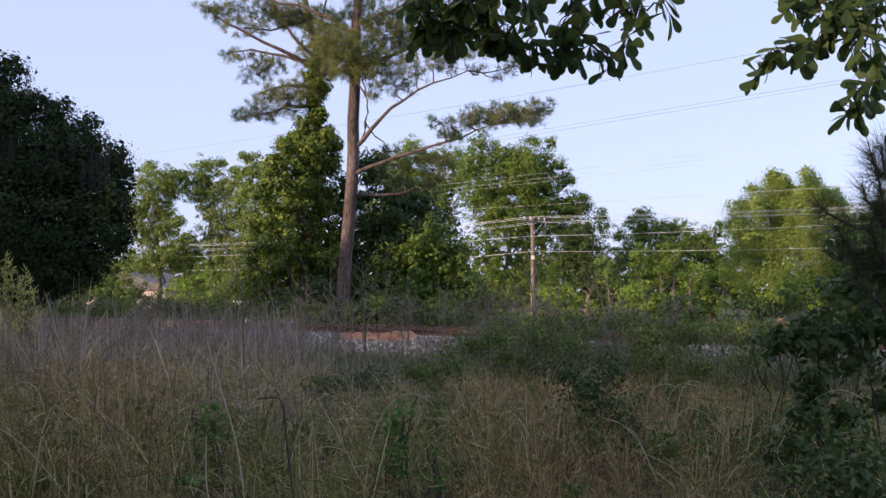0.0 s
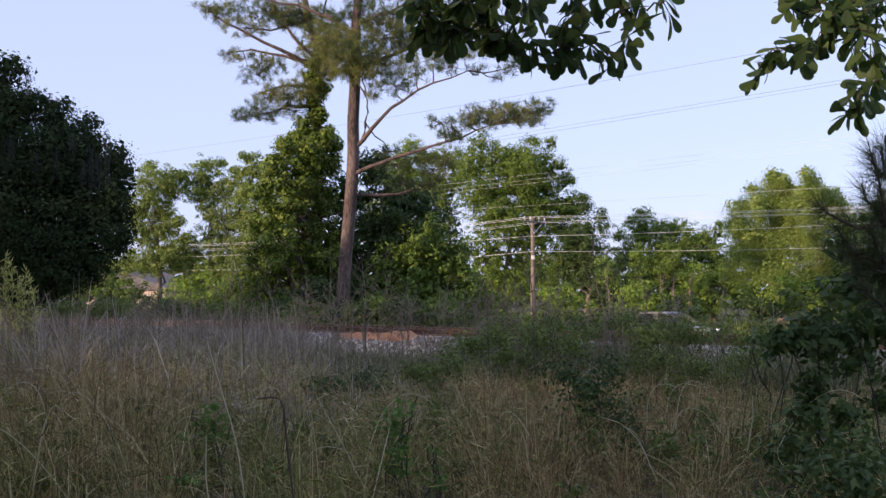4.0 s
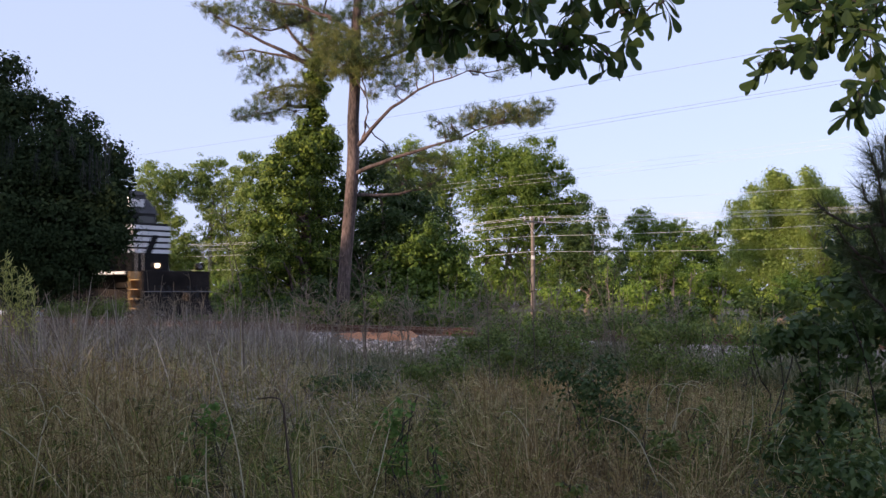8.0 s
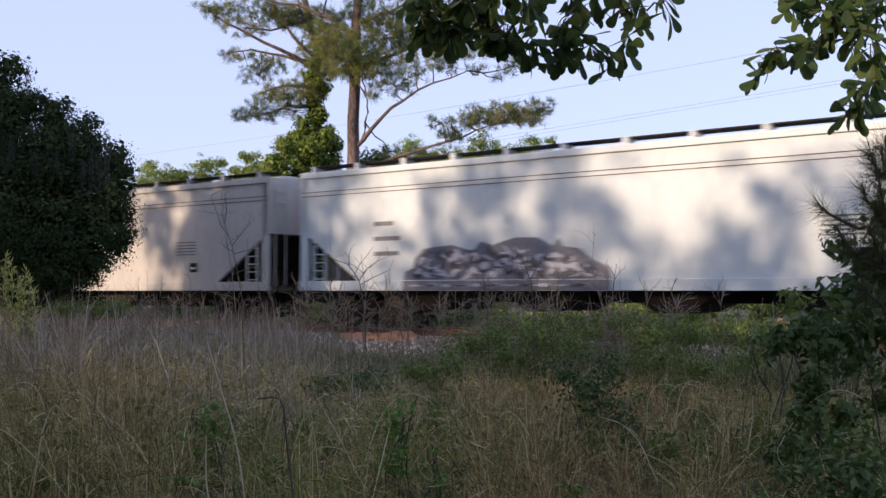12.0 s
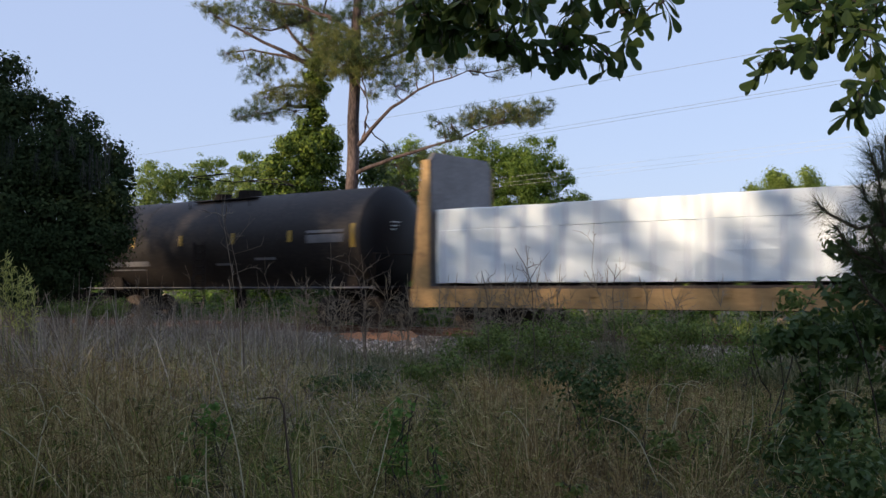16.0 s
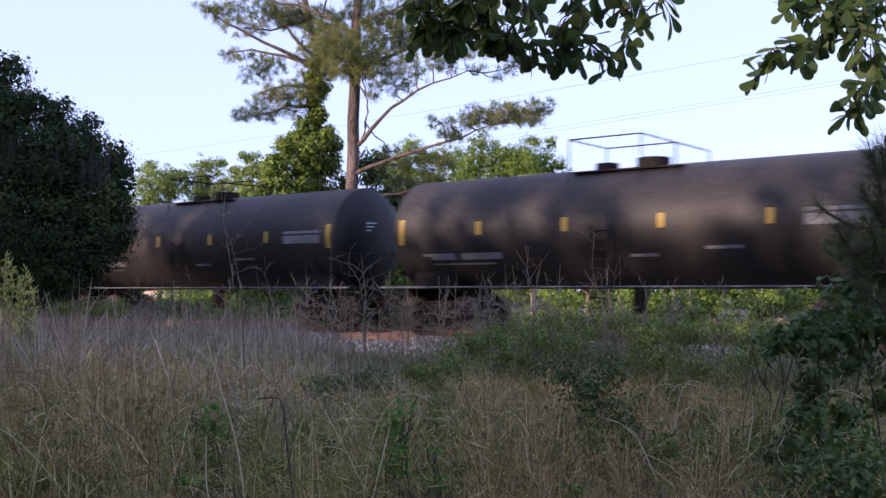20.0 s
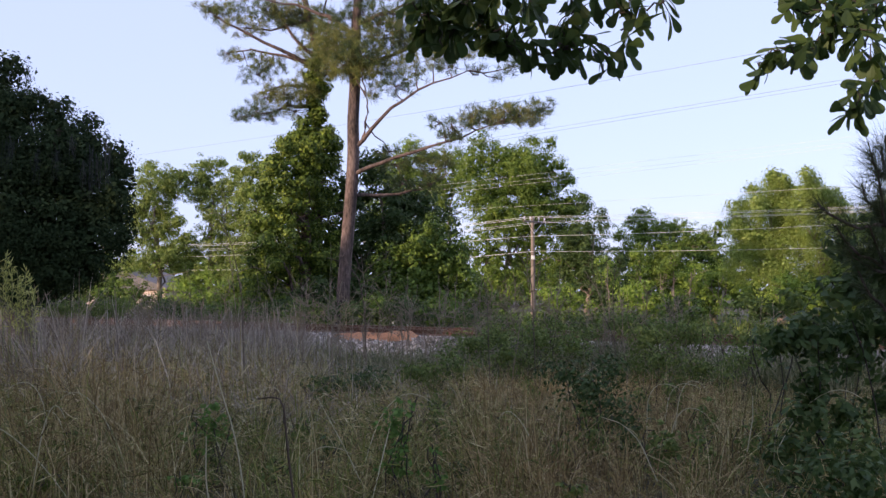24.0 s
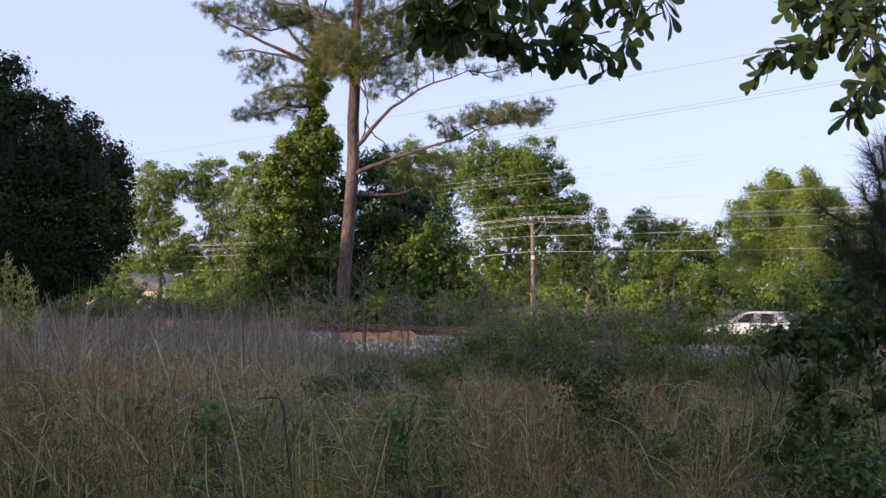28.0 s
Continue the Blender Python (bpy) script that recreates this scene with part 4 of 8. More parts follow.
def pine(name, base, trunk, radii, limbs, tufts, label, seed, needle=0.26, width=0.009, per_m3=37.0):
    """A pine: trunk, each limb with its twigs, and sprays of needles in flat pads (x, y, z, rx, rz)."""
    rng = np.random.default_rng(seed)
    base = np.array(base, float)
    ob = thing(name, Matrix.Translation(base), label, "tree")
    tp = np.array(trunk, float) - base
    t = np.linspace(0, 1, 16)
    tt = np.linspace(0, 1, len(tp))
    line = np.stack([np.interp(t, tt, tp[:, k]) for k in range(3)], 1)
    line[1:-1, :2] += rng.normal(0, 0.025, (14, 2))
    v, f = tube(line, np.interp(t, np.linspace(0, 1, len(radii)), radii), 14)
    raw("trunk", v, f, BARK_PINE, ob, smooth=True)
    ends = []
    for pts, r in limbs:
        q = np.array(pts, float) - base
        u = np.linspace(0, 1, 10)
        lp = np.stack([np.interp(u, np.linspace(0, 1, len(q)), q[:, k]) for k in range(3)], 1)
        lp[1:-1] += rng.normal(0, 0.025, (8, 3))
        v, f = tube(lp, np.linspace(r, 0.02, 10), 8)
        raw("limb", v, f, BARK_PINE, ob, smooth=True)
        ends += list(lp[3:])
    ends = np.array(ends)
    c = []
    for x, y, z, rx, rz in tufts:
        o = np.array([x, y, z]) - base
        k = max(5, int(per_m3 * rx * rx * rz * 3))
        d = unit(rng.normal(size=(k, 3))) * rng.uniform(0.1, 1.1, (k, 1)) ** 0.5
        p = o + d * np.array([rx * 1.12, rx, rz * 1.15])
        c.append(p)
        near = ends[np.argmin(np.linalg.norm(ends - o, axis=1))]
        items = [(bent(near, o, 0.1, 4, 0.08, rng), np.linspace(0.035, 0.02, 4), 5)]
        for q in p[:: max(1, k // 9)]:
            items.append((bent(o, q, 0.05, 3), [0.018, 0.012, 0.006], 4))
        v, f = tubes(items)
        raw("twig", v, f, BARK_PINE, ob)
    k = 36
    for p in c:
        q = np.repeat(p, k, 0) + rng.normal(0, 0.06, (len(p) * k, 3))
        d = unit(rng.normal(size=q.shape) + np.array([0, 0, 0.5]))
        side = unit(np.cross(d, rng.normal(size=q.shape))) * width
        tip = q + d * needle * rng.uniform(0.7, 1.2, (len(q), 1))
        v = np.stack([q - side, q + side, tip], 1).reshape(-1, 3)
        raw("needle_spray", v, np.arange(len(v)).reshape(-1, 3), NEEDLE, ob)
    return ob


PX, PY = -4.31, 45.3
pine("pine_tree", (PX, PY, gz(PX, PY)),
     [(PX, PY, gz(PX, PY) - 0.2), (-4.26, 45.30, 1.44), (-4.04, 45.30, 3.86), (-3.87, 45.30, 6.28), (-3.87, 45.30, 9.19), (-3.77, 45.30, 12.09), (-3.48, 45.30, 15.96), (-3.48, 45.30, 18.38)],
     [0.32, 0.28, 0.27, 0.265, 0.25, 0.21, 0.15, 0.06],
     [([(-3.82, 45.30, 7.20), (-2.97, 44.90, 8.04), (-2.00, 44.50, 9.04), (-0.56, 44.00, 9.71), (1.07, 43.60, 10.23)], 0.11),
      ([(-3.48, 45.30, 7.61), (-3.21, 44.90, 8.64), (-3.30, 44.50, 9.40)], 0.06),
      ([(-3.82, 45.30, 6.09), (-2.47, 44.50, 6.55), (-0.79, 43.60, 6.97), (0.60, 43.10, 7.30), (1.96, 42.70, 7.81)], 0.10),
      ([(-3.87, 45.30, 5.19), (-2.54, 45.80, 5.24), (-0.84, 46.20, 5.52), (0.15, 46.20, 6.14)], 0.09),
      ([(-3.82, 45.30, 10.64), (-2.27, 45.30, 11.24), (-0.34, 45.30, 12.09), (1.84, 45.30, 12.82)], 0.12),
      ([(-3.77, 45.30, 12.09), (-4.99, 45.80, 13.07), (-6.52, 46.20, 13.67), (-8.24, 46.20, 14.04)], 0.11),
      ([(-3.73, 45.30, 12.57), (-2.00, 44.50, 13.08), (-0.10, 44.50, 13.80)], 0.1),
      ([(-3.63, 45.30, 14.51), (-5.32, 44.50, 14.99), (-7.46, 44.50, 15.46)], 0.09),
      ([(-3.53, 45.30, 15.48), (-1.58, 46.20, 16.50), (0.89, 46.20, 16.75)], 0.09)],
     [(-3.42, 44.50, 11.06, 1.00, 0.62), (-2.01, 44.90, 10.79, 0.91, 0.48), (-3.00, 45.30, 12.09, 1.09, 0.63), (-1.55, 45.30, 11.73, 0.97, 0.53), (-0.33, 44.50, 10.95, 0.86, 0.48), (1.10, 44.90, 11.63, 0.96, 0.58), (2.32, 45.30, 11.85, 0.92, 0.63), (2.88, 44.50, 10.59, 0.71, 0.38), (1.60, 45.30, 12.57, 1.09, 0.53), (0.15, 45.30, 12.57, 1.09, 0.53),
      (-2.00, 44.50, 9.76, 0.71, 0.52), (-1.16, 44.30, 10.19, 0.62, 0.43), (-2.73, 44.80, 10.41, 0.84, 0.60), (-3.09, 44.80, 9.58, 0.53, 0.38), (-4.16, 44.80, 10.77, 0.96, 0.72), (-3.43, 44.60, 10.49, 0.86, 0.62), (0.38, 44.00, 10.48, 0.66, 0.33), (1.55, 44.00, 10.36, 0.52, 0.24), (-2.26, 45.00, 12.14, 0.96, 0.60), (-4.90, 45.00, 12.02, 1.01, 0.62),
      (0.37, 43.10, 7.53, 0.78, 0.37), (1.51, 42.90, 8.07, 0.92, 0.41), (2.65, 42.70, 8.15, 0.96, 0.39), (3.67, 42.70, 8.15, 0.73, 0.34), (1.97, 42.80, 8.51, 0.57, 0.23), (-0.09, 43.40, 8.04, 0.51, 0.28), (-0.47, 46.20, 6.39, 0.69, 0.49), (0.15, 46.20, 6.76, 0.54, 0.44), (-2.08, 46.20, 6.65, 0.80, 0.50), (-1.09, 46.20, 6.90, 0.85, 0.50), (-1.71, 46.20, 5.76, 0.85, 0.45), (-0.59, 46.20, 5.76, 0.80, 0.40), (-2.33, 46.20, 7.20, 0.60, 0.40),
      (3.93, 42.70, 8.42, 0.62, 0.30), (3.35, 42.70, 8.42, 0.70, 0.34), (2.55, 42.70, 8.36, 0.70, 0.36), (1.79, 42.70, 8.05, 0.70, 0.34), (2.78, 42.70, 8.05, 0.70, 0.24), (4.22, 42.70, 8.52, 0.40, 0.24), (1.17, 42.70, 8.20, 0.60, 0.30), (0.37, 42.70, 7.75, 0.60, 0.30),
      (-4.41, 44.90, 11.63, 1.08, 0.67), (-3.48, 45.30, 13.06, 1.21, 0.60), (-2.00, 44.50, 12.85, 1.07, 0.52), (-0.57, 44.50, 13.56, 1.19, 0.59), (-3.97, 45.30, 14.51, 1.45, 0.73), (-1.58, 46.20, 15.76, 1.73, 0.74), (0.89, 46.20, 16.50, 1.48, 0.74), (-3.48, 45.30, 17.66, 1.69, 0.97), (2.28, 44.50, 10.11, 0.38, 0.19)],
     "tall pine with a bare reddish trunk and sparse needled limbs", 51)
QX, QY = -6.05, 51.0
pine("pine_tree", (QX, QY, gz(QX, QY)),
     [(QX, QY, gz(QX, QY) - 0.2), (-6.10, 51.00, 4.21), (-6.05, 51.00, 8.57), (-6.21, 51.00, 10.75), (-6.05, 51.00, 12.66), (-6.65, 51.00, 14.57), (-7.19, 51.00, 17.29), (-7.46, 51.00, 19.20)],
     [0.3, 0.28, 0.25, 0.22, 0.18, 0.15, 0.1, 0.05],
     [([(-6.10, 51.00, 9.93), (-7.41, 50.60, 10.00), (-8.40, 50.10, 9.51), (-9.47, 50.10, 9.38)], 0.1),
      ([(-6.21, 51.00, 11.02), (-7.68, 50.60, 10.95), (-8.94, 50.10, 10.45)], 0.09),
      ([(-6.10, 51.00, 12.11), (-7.74, 51.00, 12.52), (-9.46, 51.50, 12.91), (-10.56, 51.50, 12.77)], 0.09),
      ([(-6.51, 51.00, 14.29), (-8.28, 51.00, 13.75), (-9.64, 51.00, 13.88)], 0.08),
      ([(-6.16, 51.00, 11.79), (-7.28, 50.50, 12.38), (-8.96, 50.20, 13.17), (-10.30, 50.20, 13.82), (-11.24, 50.20, 14.49)], 0.12),
      ([(-6.21, 51.00, 12.52), (-6.89, 50.80, 12.94), (-7.65, 50.60, 13.97), (-8.16, 50.60, 15.00), (-8.49, 50.60, 16.08)], 0.10),
      ([(-6.16, 51.00, 13.37), (-7.03, 51.40, 14.81), (-7.28, 51.60, 16.10)], 0.09),
      ([(-6.10, 51.00, 13.53), (-5.84, 51.60, 14.86), (-5.64, 51.80, 16.44)], 0.09),
      ([(-6.21, 51.00, 11.30), (-5.29, 51.00, 11.84), (-4.47, 51.00, 12.11)], 0.07)],
     [(-6.60, 50.60, 10.68, 1.08, 0.70), (-7.60, 50.10, 10.45, 1.07, 0.59), (-8.94, 50.10, 9.64, 0.91, 0.48), (-9.61, 50.10, 9.38, 0.59, 0.32), (-8.14, 50.10, 9.38, 0.75, 0.27), (-7.14, 50.60, 9.73, 0.86, 0.38), (-5.18, 50.00, 11.90, 1.07, 0.80), (-3.75, 44.20, 11.00, 0.80, 0.52), (-5.53, 49.50, 12.45, 0.79, 0.53), (-6.10, 51.00, 11.84, 0.98, 0.65), (-9.10, 51.00, 11.57, 0.82, 0.49), (-9.74, 51.50, 12.50, 0.83, 0.39), (-8.28, 51.00, 12.11, 0.87, 0.44), (-10.56, 51.50, 12.77, 0.55, 0.28), (-11.01, 51.00, 14.84, 0.95, 0.33), (-6.10, 51.00, 13.48, 1.09, 0.60), (-7.19, 51.00, 14.57, 1.23, 0.54), (-7.74, 51.00, 16.75, 1.63, 0.82), (-7.19, 51.00, 18.65, 1.63, 0.95), (-8.40, 50.10, 10.31, 0.80, 0.37), (-6.10, 51.00, 12.52, 0.98, 0.65), (-6.10, 51.00, 14.30, 1.22, 0.55), (-7.74, 51.00, 14.29, 1.09, 0.49), (-9.65, 51.00, 13.88, 1.09, 0.44), (-10.74, 51.00, 14.57, 0.95, 0.38), (-8.83, 51.00, 14.83, 1.36, 0.43), (-7.20, 51.00, 16.75, 1.64, 0.68), (-8.29, 51.00, 17.56, 1.36, 0.68)],
     "second pine, its trunk wrapped in climbing vines", 52)

# ---- the dark evergreen tree on the near side of the track ----
evergreen = leaf_tree("evergreen_oak", (-11.79, 28.9, gz(-11.79, 28.9)),
          [(-12.10, 28.90, 5.79, 1.16, 1.47), (-13.37, 29.30, 4.76, 2.19, 2.97), (-10.83, 28.40, 4.45, 1.37, 1.25), (-9.85, 28.40, 4.00, 1.14, 1.22), (-9.06, 28.00, 3.17, 0.78, 0.90), (-8.72, 28.20, 3.87, 0.33, 0.42), (-8.47, 28.00, 2.95, 0.27, 0.45), (-8.66, 28.00, 2.35, 0.36, 0.36), (-9.50, 28.50, 5.04, 0.43, 0.37), (-11.10, 28.70, 6.22, 0.40, 0.37), (-11.79, 28.90, 7.18, 0.34, 0.40), (-10.60, 28.60, 5.82, 0.37, 0.31), (-10.08, 28.00, 2.50, 1.65, 1.35), (-11.43, 28.00, 2.80, 1.65, 1.65), (-10.83, 28.00, 1.45, 1.50, 0.75), (-9.55, 28.00, 1.80, 0.62, 0.58), (-9.01, 28.40, 4.49, 0.46, 0.58), (-10.33, 28.70, 5.30, 0.77, 0.61)],
          "dense dark evergreen oak in deep shade", LEAF_LIVE, "tree", 0.35, None, 53, limbs=8, sprigs=1, per_m2=5.0, leaves=60, size=0.082, aspect=0.5, spread=0.42, inner=0.62, droop=0.08, core=2.6)

# grey moss that hangs in strands from its outer twigs
rng = np.random.default_rng(54)
for x, z0, length in ((-9.08, 4.75, 1.2), (-8.90, 4.5, 0.9), (-8.66, 4.85, 1.1), (-9.58, 5.0, 0.6), (-9.95, 4.65, 0.8), (-9.25, 4.4, 0.8), (-10.5, 4.6, 0.7), (-11.2, 5.0, 0.9)):
    items = []
    for k in range(16):
        a = np.array([x + rng.normal(0, 0.05), 27.15 + rng.normal(0, 0.08), z0 + rng.normal(0, 0.1)])
        items.append((bent(a, a + np.array([rng.normal(0, 0.04), rng.normal(0, 0.05), -length * rng.uniform(0.5, 1.1)]), 0.0, 6, 0.02, rng), np.linspace(0.007, 0.003, 6), 3))
    v, f = tubes(items)
    raw("hanging_moss", v - np.array([-11.79, 28.9, gz(-11.79, 28.9)]), f, MOSS, evergreen, "grey hanging moss")

# ---- shade trees to the left of and behind the camera, outside its view ----
# the oaks at -41.5 and -24.2 are added to shade thicket and vines
for k, (x, y, r, h) in enumerate([(-27, 21, 4.6, 12.8), (-21, 14, 4.6, 11.8), (-16, 7, 4.6, 11.6), (-11, 1, 4.6, 13), (-7, -5, 4.6, 14), (-31, 12, 5, 15.4), (-25, 4, 5, 14.4), (-18, -4, 5, 17), (-33, 29, 4.5, 13), (0, -9, 5, 14), (-5.8, 2.2, 2.6, 7.5), (-41.5, 24.5, 3.2, 15.5), (-10.2, 5.4, 2.7, 8.5), (-24.2, 37.2, 4.2, 9.6)]):
    g = gz(x, y)
    rng = np.random.default_rng(500 + k)
    lobes = [(x + rng.normal(0, r * 0.45), y + rng.normal(0, r * 0.45), g + h * q, r * rng.uniform(0.5, 0.7), r * rng.uniform(0.38, 0.5)) for q in (0.2, 0.3, 0.4, 0.5, 0.6, 0.7, 0.8, 0.9)]
    leaf_tree("shade_oak", (x, y, g), lobes, "large leafy oak out of view, placed to cast shade", LEAF_OAK, "tree", 0.35, None, 510 + k, "shade oaks", per_m2=0.95 if k == 6 else 1.25, leaves=11, size=0.39, aspect=0.5, spread=0.5)


# ---- undergrowth on the near side ----
def on_ground(x, y, lift=0.0):
    return (x, y, gz(x, y) + lift)


BRUSH = "brush beside the track"
brush = [
    (0.63, 18, [(0.54, 18.00, 0.17, 0.62, 0.29), (1.08, 17.50, 0.05, 0.56, 0.37), (0.85, 18.40, 0.34, 0.39, 0.25)], "dark green brambles among dry grass", 401),
    (1.79, 18, [(1.60, 18.00, 0.26, 0.58, 0.37), (2.11, 17.50, 0.19, 0.51, 0.39), (1.96, 18.30, 0.49, 0.39, 0.24)], "dark green bramble clump among dry grass", 402),
    (1.65, 11.2, [(1.53, 11.20, 0.03, 0.29, 0.22), (1.78, 10.90, -0.20, 0.26, 0.23), (1.36, 11.50, 0.18, 0.25, 0.17), (1.77, 11.60, 0.21, 0.22, 0.19), (1.85, 10.60, -0.39, 0.17, 0.17)], "dark green ragged weeds among the tan grass", 403, 1.6),
    (3.51, 17, [(3.23, 17.00, 0.35, 0.50, 0.33), (3.78, 17.00, 0.40, 0.41, 0.36), (3.31, 16.50, -0.02, 0.53, 0.35)], "leafy green bush by the track", 404),
    (-0.22, 17, [(-0.40, 17.00, -0.24, 0.50, 0.24), (0.15, 17.00, -0.15, 0.50, 0.31)], "low green bramble clump", 405),
    (-1.23, 16, [(-1.23, 16.00, -0.33, 0.51, 0.24), (-1.66, 16.00, -0.42, 0.34, 0.21)], "low dark green weeds in the grass", 406, 1.5),
    (4.14, 17, [(4.10, 17.00, 0.31, 0.32, 0.33), (4.02, 16.50, -0.11, 0.44, 0.26)], "low green bush beside the ballast", 407),
    (4.38, 15, [(4.42, 15.00, 0.16, 0.29, 0.24), (4.22, 15.30, 0.06, 0.29, 0.20)], "low green bush in the dry grass", 409),
    (3.60, 19.5, [(3.29, 19.50, 0.46, 0.42, 0.21), (3.71, 19.00, 0.32, 0.46, 0.22), (4.29, 19.30, 0.46, 0.37, 0.23)], "grey-green weeds beside the ballast", 413),
    (4.87, 18, [(4.72, 18.00, 0.41, 0.33, 0.21), (4.95, 17.60, 0.28, 0.34, 0.24), (5.09, 17.00, 0.40, 0.27, 0.22)], "grey-green weeds over the ballast shoulder", 414),
    (1.24, 20, [(1.03, 20.00, 0.17, 0.43, 0.17), (1.56, 20.00, 0.28, 0.43, 0.17), (2.67, 19.50, 0.30, 0.38, 0.21)], "thin green weeds at the foot of the bank", 415),
    (-8.81, 26, [(-8.25, 26.00, 0.66, 0.83, 0.25), (-9.36, 26.00, 0.66, 0.69, 0.22)], "low green weeds under the evergreen oak", 408),
]
for x, y, lobes, label, seed, *thicker in brush:
    shrub("bramble_bush", on_ground(x, y), lobes, label, LEAF_SHRUB if thicker else LEAF_WEED, seed, group=BRUSH, stems=7, thick=0.005, per_m2=15.0 * (thicker[0] if thicker else 1.0), leaves=24, size=0.06, aspect=0.5, spread=0.22, inner=0.1)
# the leafy shrub close to the camera
shrub("leafy_shrub", on_ground(3.20, 9),
      [(3.15, 9.00, 0.72, 0.30, 0.22), (3.52, 9.20, 0.62, 0.40, 0.26), (2.90, 9.00, 0.68, 0.22, 0.15), (3.80, 9.20, 0.80, 0.30, 0.34), (3.12, 8.90, 0.26, 0.15, 0.30), (3.00, 8.80, -0.02, 0.16, 0.24), (2.86, 8.80, -0.30, 0.24, 0.20), (3.27, 8.70, -0.40, 0.44, 0.32), (3.66, 8.70, -0.40, 0.40, 0.30), (3.02, 8.60, -0.42, 0.26, 0.26), (3.80, 9.00, 0.25, 0.20, 0.30), (3.34, 8.90, 0.05, 0.16, 0.22)],
      "leafy dark green shrub close by in shade", LEAF_NEAR, 411, stems=4, thick=0.009, per_m2=26.0, leaves=16, size=0.092, aspect=0.5, spread=0.17, inner=0.2)
shrub("leafy_shrub", on_ground(3.75, 8.6),
      [(3.50, 8.60, 1.30, 0.26, 0.22), (3.66, 8.60, 1.58, 0.20, 0.20), (3.30, 8.60, 1.05, 0.24, 0.18), (3.62, 8.60, 1.10, 0.28, 0.26), (3.24, 8.60, 1.46, 0.10, 0.12), (3.78, 8.60, 1.35, 0.20, 0.34)],
      "tall thin shrub with broad dark leaves in shade", LEAF_NEAR, 416, stems=3, thick=0.008, per_m2=22.0, leaves=10, size=0.12, aspect=0.5, spread=0.16, inner=0.1)
shrub("leafy_shrub", on_ground(3.18, 10), [(3.13, 10.00, 0.63, 0.21, 0.16), (3.00, 9.50, -0.37, 0.20, 0.20), (3.36, 10.20, 1.00, 0.19, 0.16)], "light green leafy shrub beside a darker one", LEAF_WEED, 412, stems=4, thick=0.008, per_m2=30.0, leaves=13, size=0.07, aspect=0.5, spread=0.16, inner=0.1)
shrub("leafy_shrub", on_ground(2.45, 6.6), [(2.48, 6.60, -0.12, 0.30, 0.30), (2.20, 6.70, -0.32, 0.24, 0.22), (2.66, 6.80, 0.05, 0.22, 0.24), (2.02, 6.50, -0.42, 0.18, 0.14)], "low dark green leafy shrub among the dry grass", LEAF_NEAR, 417, stems=5, thick=0.007, per_m2=26.0, leaves=14, size=0.07, aspect=0.5, spread=0.15, inner=0.2)
# broad-leaved weeds
for k, (x, y, z, rx, rz) in enumerate([(-1.97, 9.00, -0.08, 0.21, 0.22), (-0.36, 8.50, 0.00, 0.17, 0.26), (-0.36, 8.40, -0.32, 0.17, 0.22), (-0.06, 7.90, -0.24, 0.10, 0.20), (-1.94, 8.00, -0.35, 0.17, 0.11), (0.91, 7.50, -0.33, 0.12, 0.07), (0.14, 8.50, -0.35, 0.09, 0.11), (-1.38, 8.50, -0.35, 0.18, 0.09), (-1.68, 14.00, -0.23, 0.30, 0.19), (1.86, 9.00, -0.29, 0.22, 0.19), (1.65, 9.50, -0.21, 0.20, 0.20), (0.94, 9.00, -0.29, 0.14, 0.12), (-3.14, 11.00, -0.12, 0.21, 0.15), (-3.32, 9.50, -0.26, 0.18, 0.13), (-0.93, 9.00, -0.29, 0.14, 0.14), (-3.05, 8.00, -0.35, 0.17, 0.09)]):
    shrub("leafy_weed", on_ground(x, y), [(x, y, z, rx, rz)], "soft green leafy weed in the dry grass", LEAF_HERB if k < 5 else LEAF_WEED if k % 2 else LEAF_SHRUB, 420 + k, "weed", "leafy weeds", 4, thick=0.005, per_m2=60.0, leaves=6, size=0.06, aspect=0.55, spread=0.05, inner=0.1)


# many small ones more, copies of three
rng = np.random.default_rng(431)
seedlings = [shrub("leafy_weed", on_ground(-1.5 + 1.5 * k, 11.0), [(-1.5 + 1.5 * k, 11.0, gz(-1.5 + 1.5 * k, 11.0) + 0.33, 0.2, 0.3)], "soft green leafy weed in the dry grass", LEAF_WEED, 432 + k, "weed", "leafy weeds", 4, thick=0.005, per_m2=45.0, leaves=6, size=0.065, aspect=0.5, spread=0.06, inner=0.1) for k in range(3)]
for k in range(110):
    y = rng.uniform(8.8, 20)
    x = rng.uniform(-0.4, 0.42) * y
    if x * OFF[0] + y * OFF[1] < 18.5:
        q = rng.uniform(0.55, 1.05)
        copy_thing(seedlings[k % 3], Matrix.Translation(on_ground(x, y)) @ pose(0, 0, 0, 0, 0, rng.uniform(0, 360)) @ Matrix.Diagonal((q, q, q, 1)))


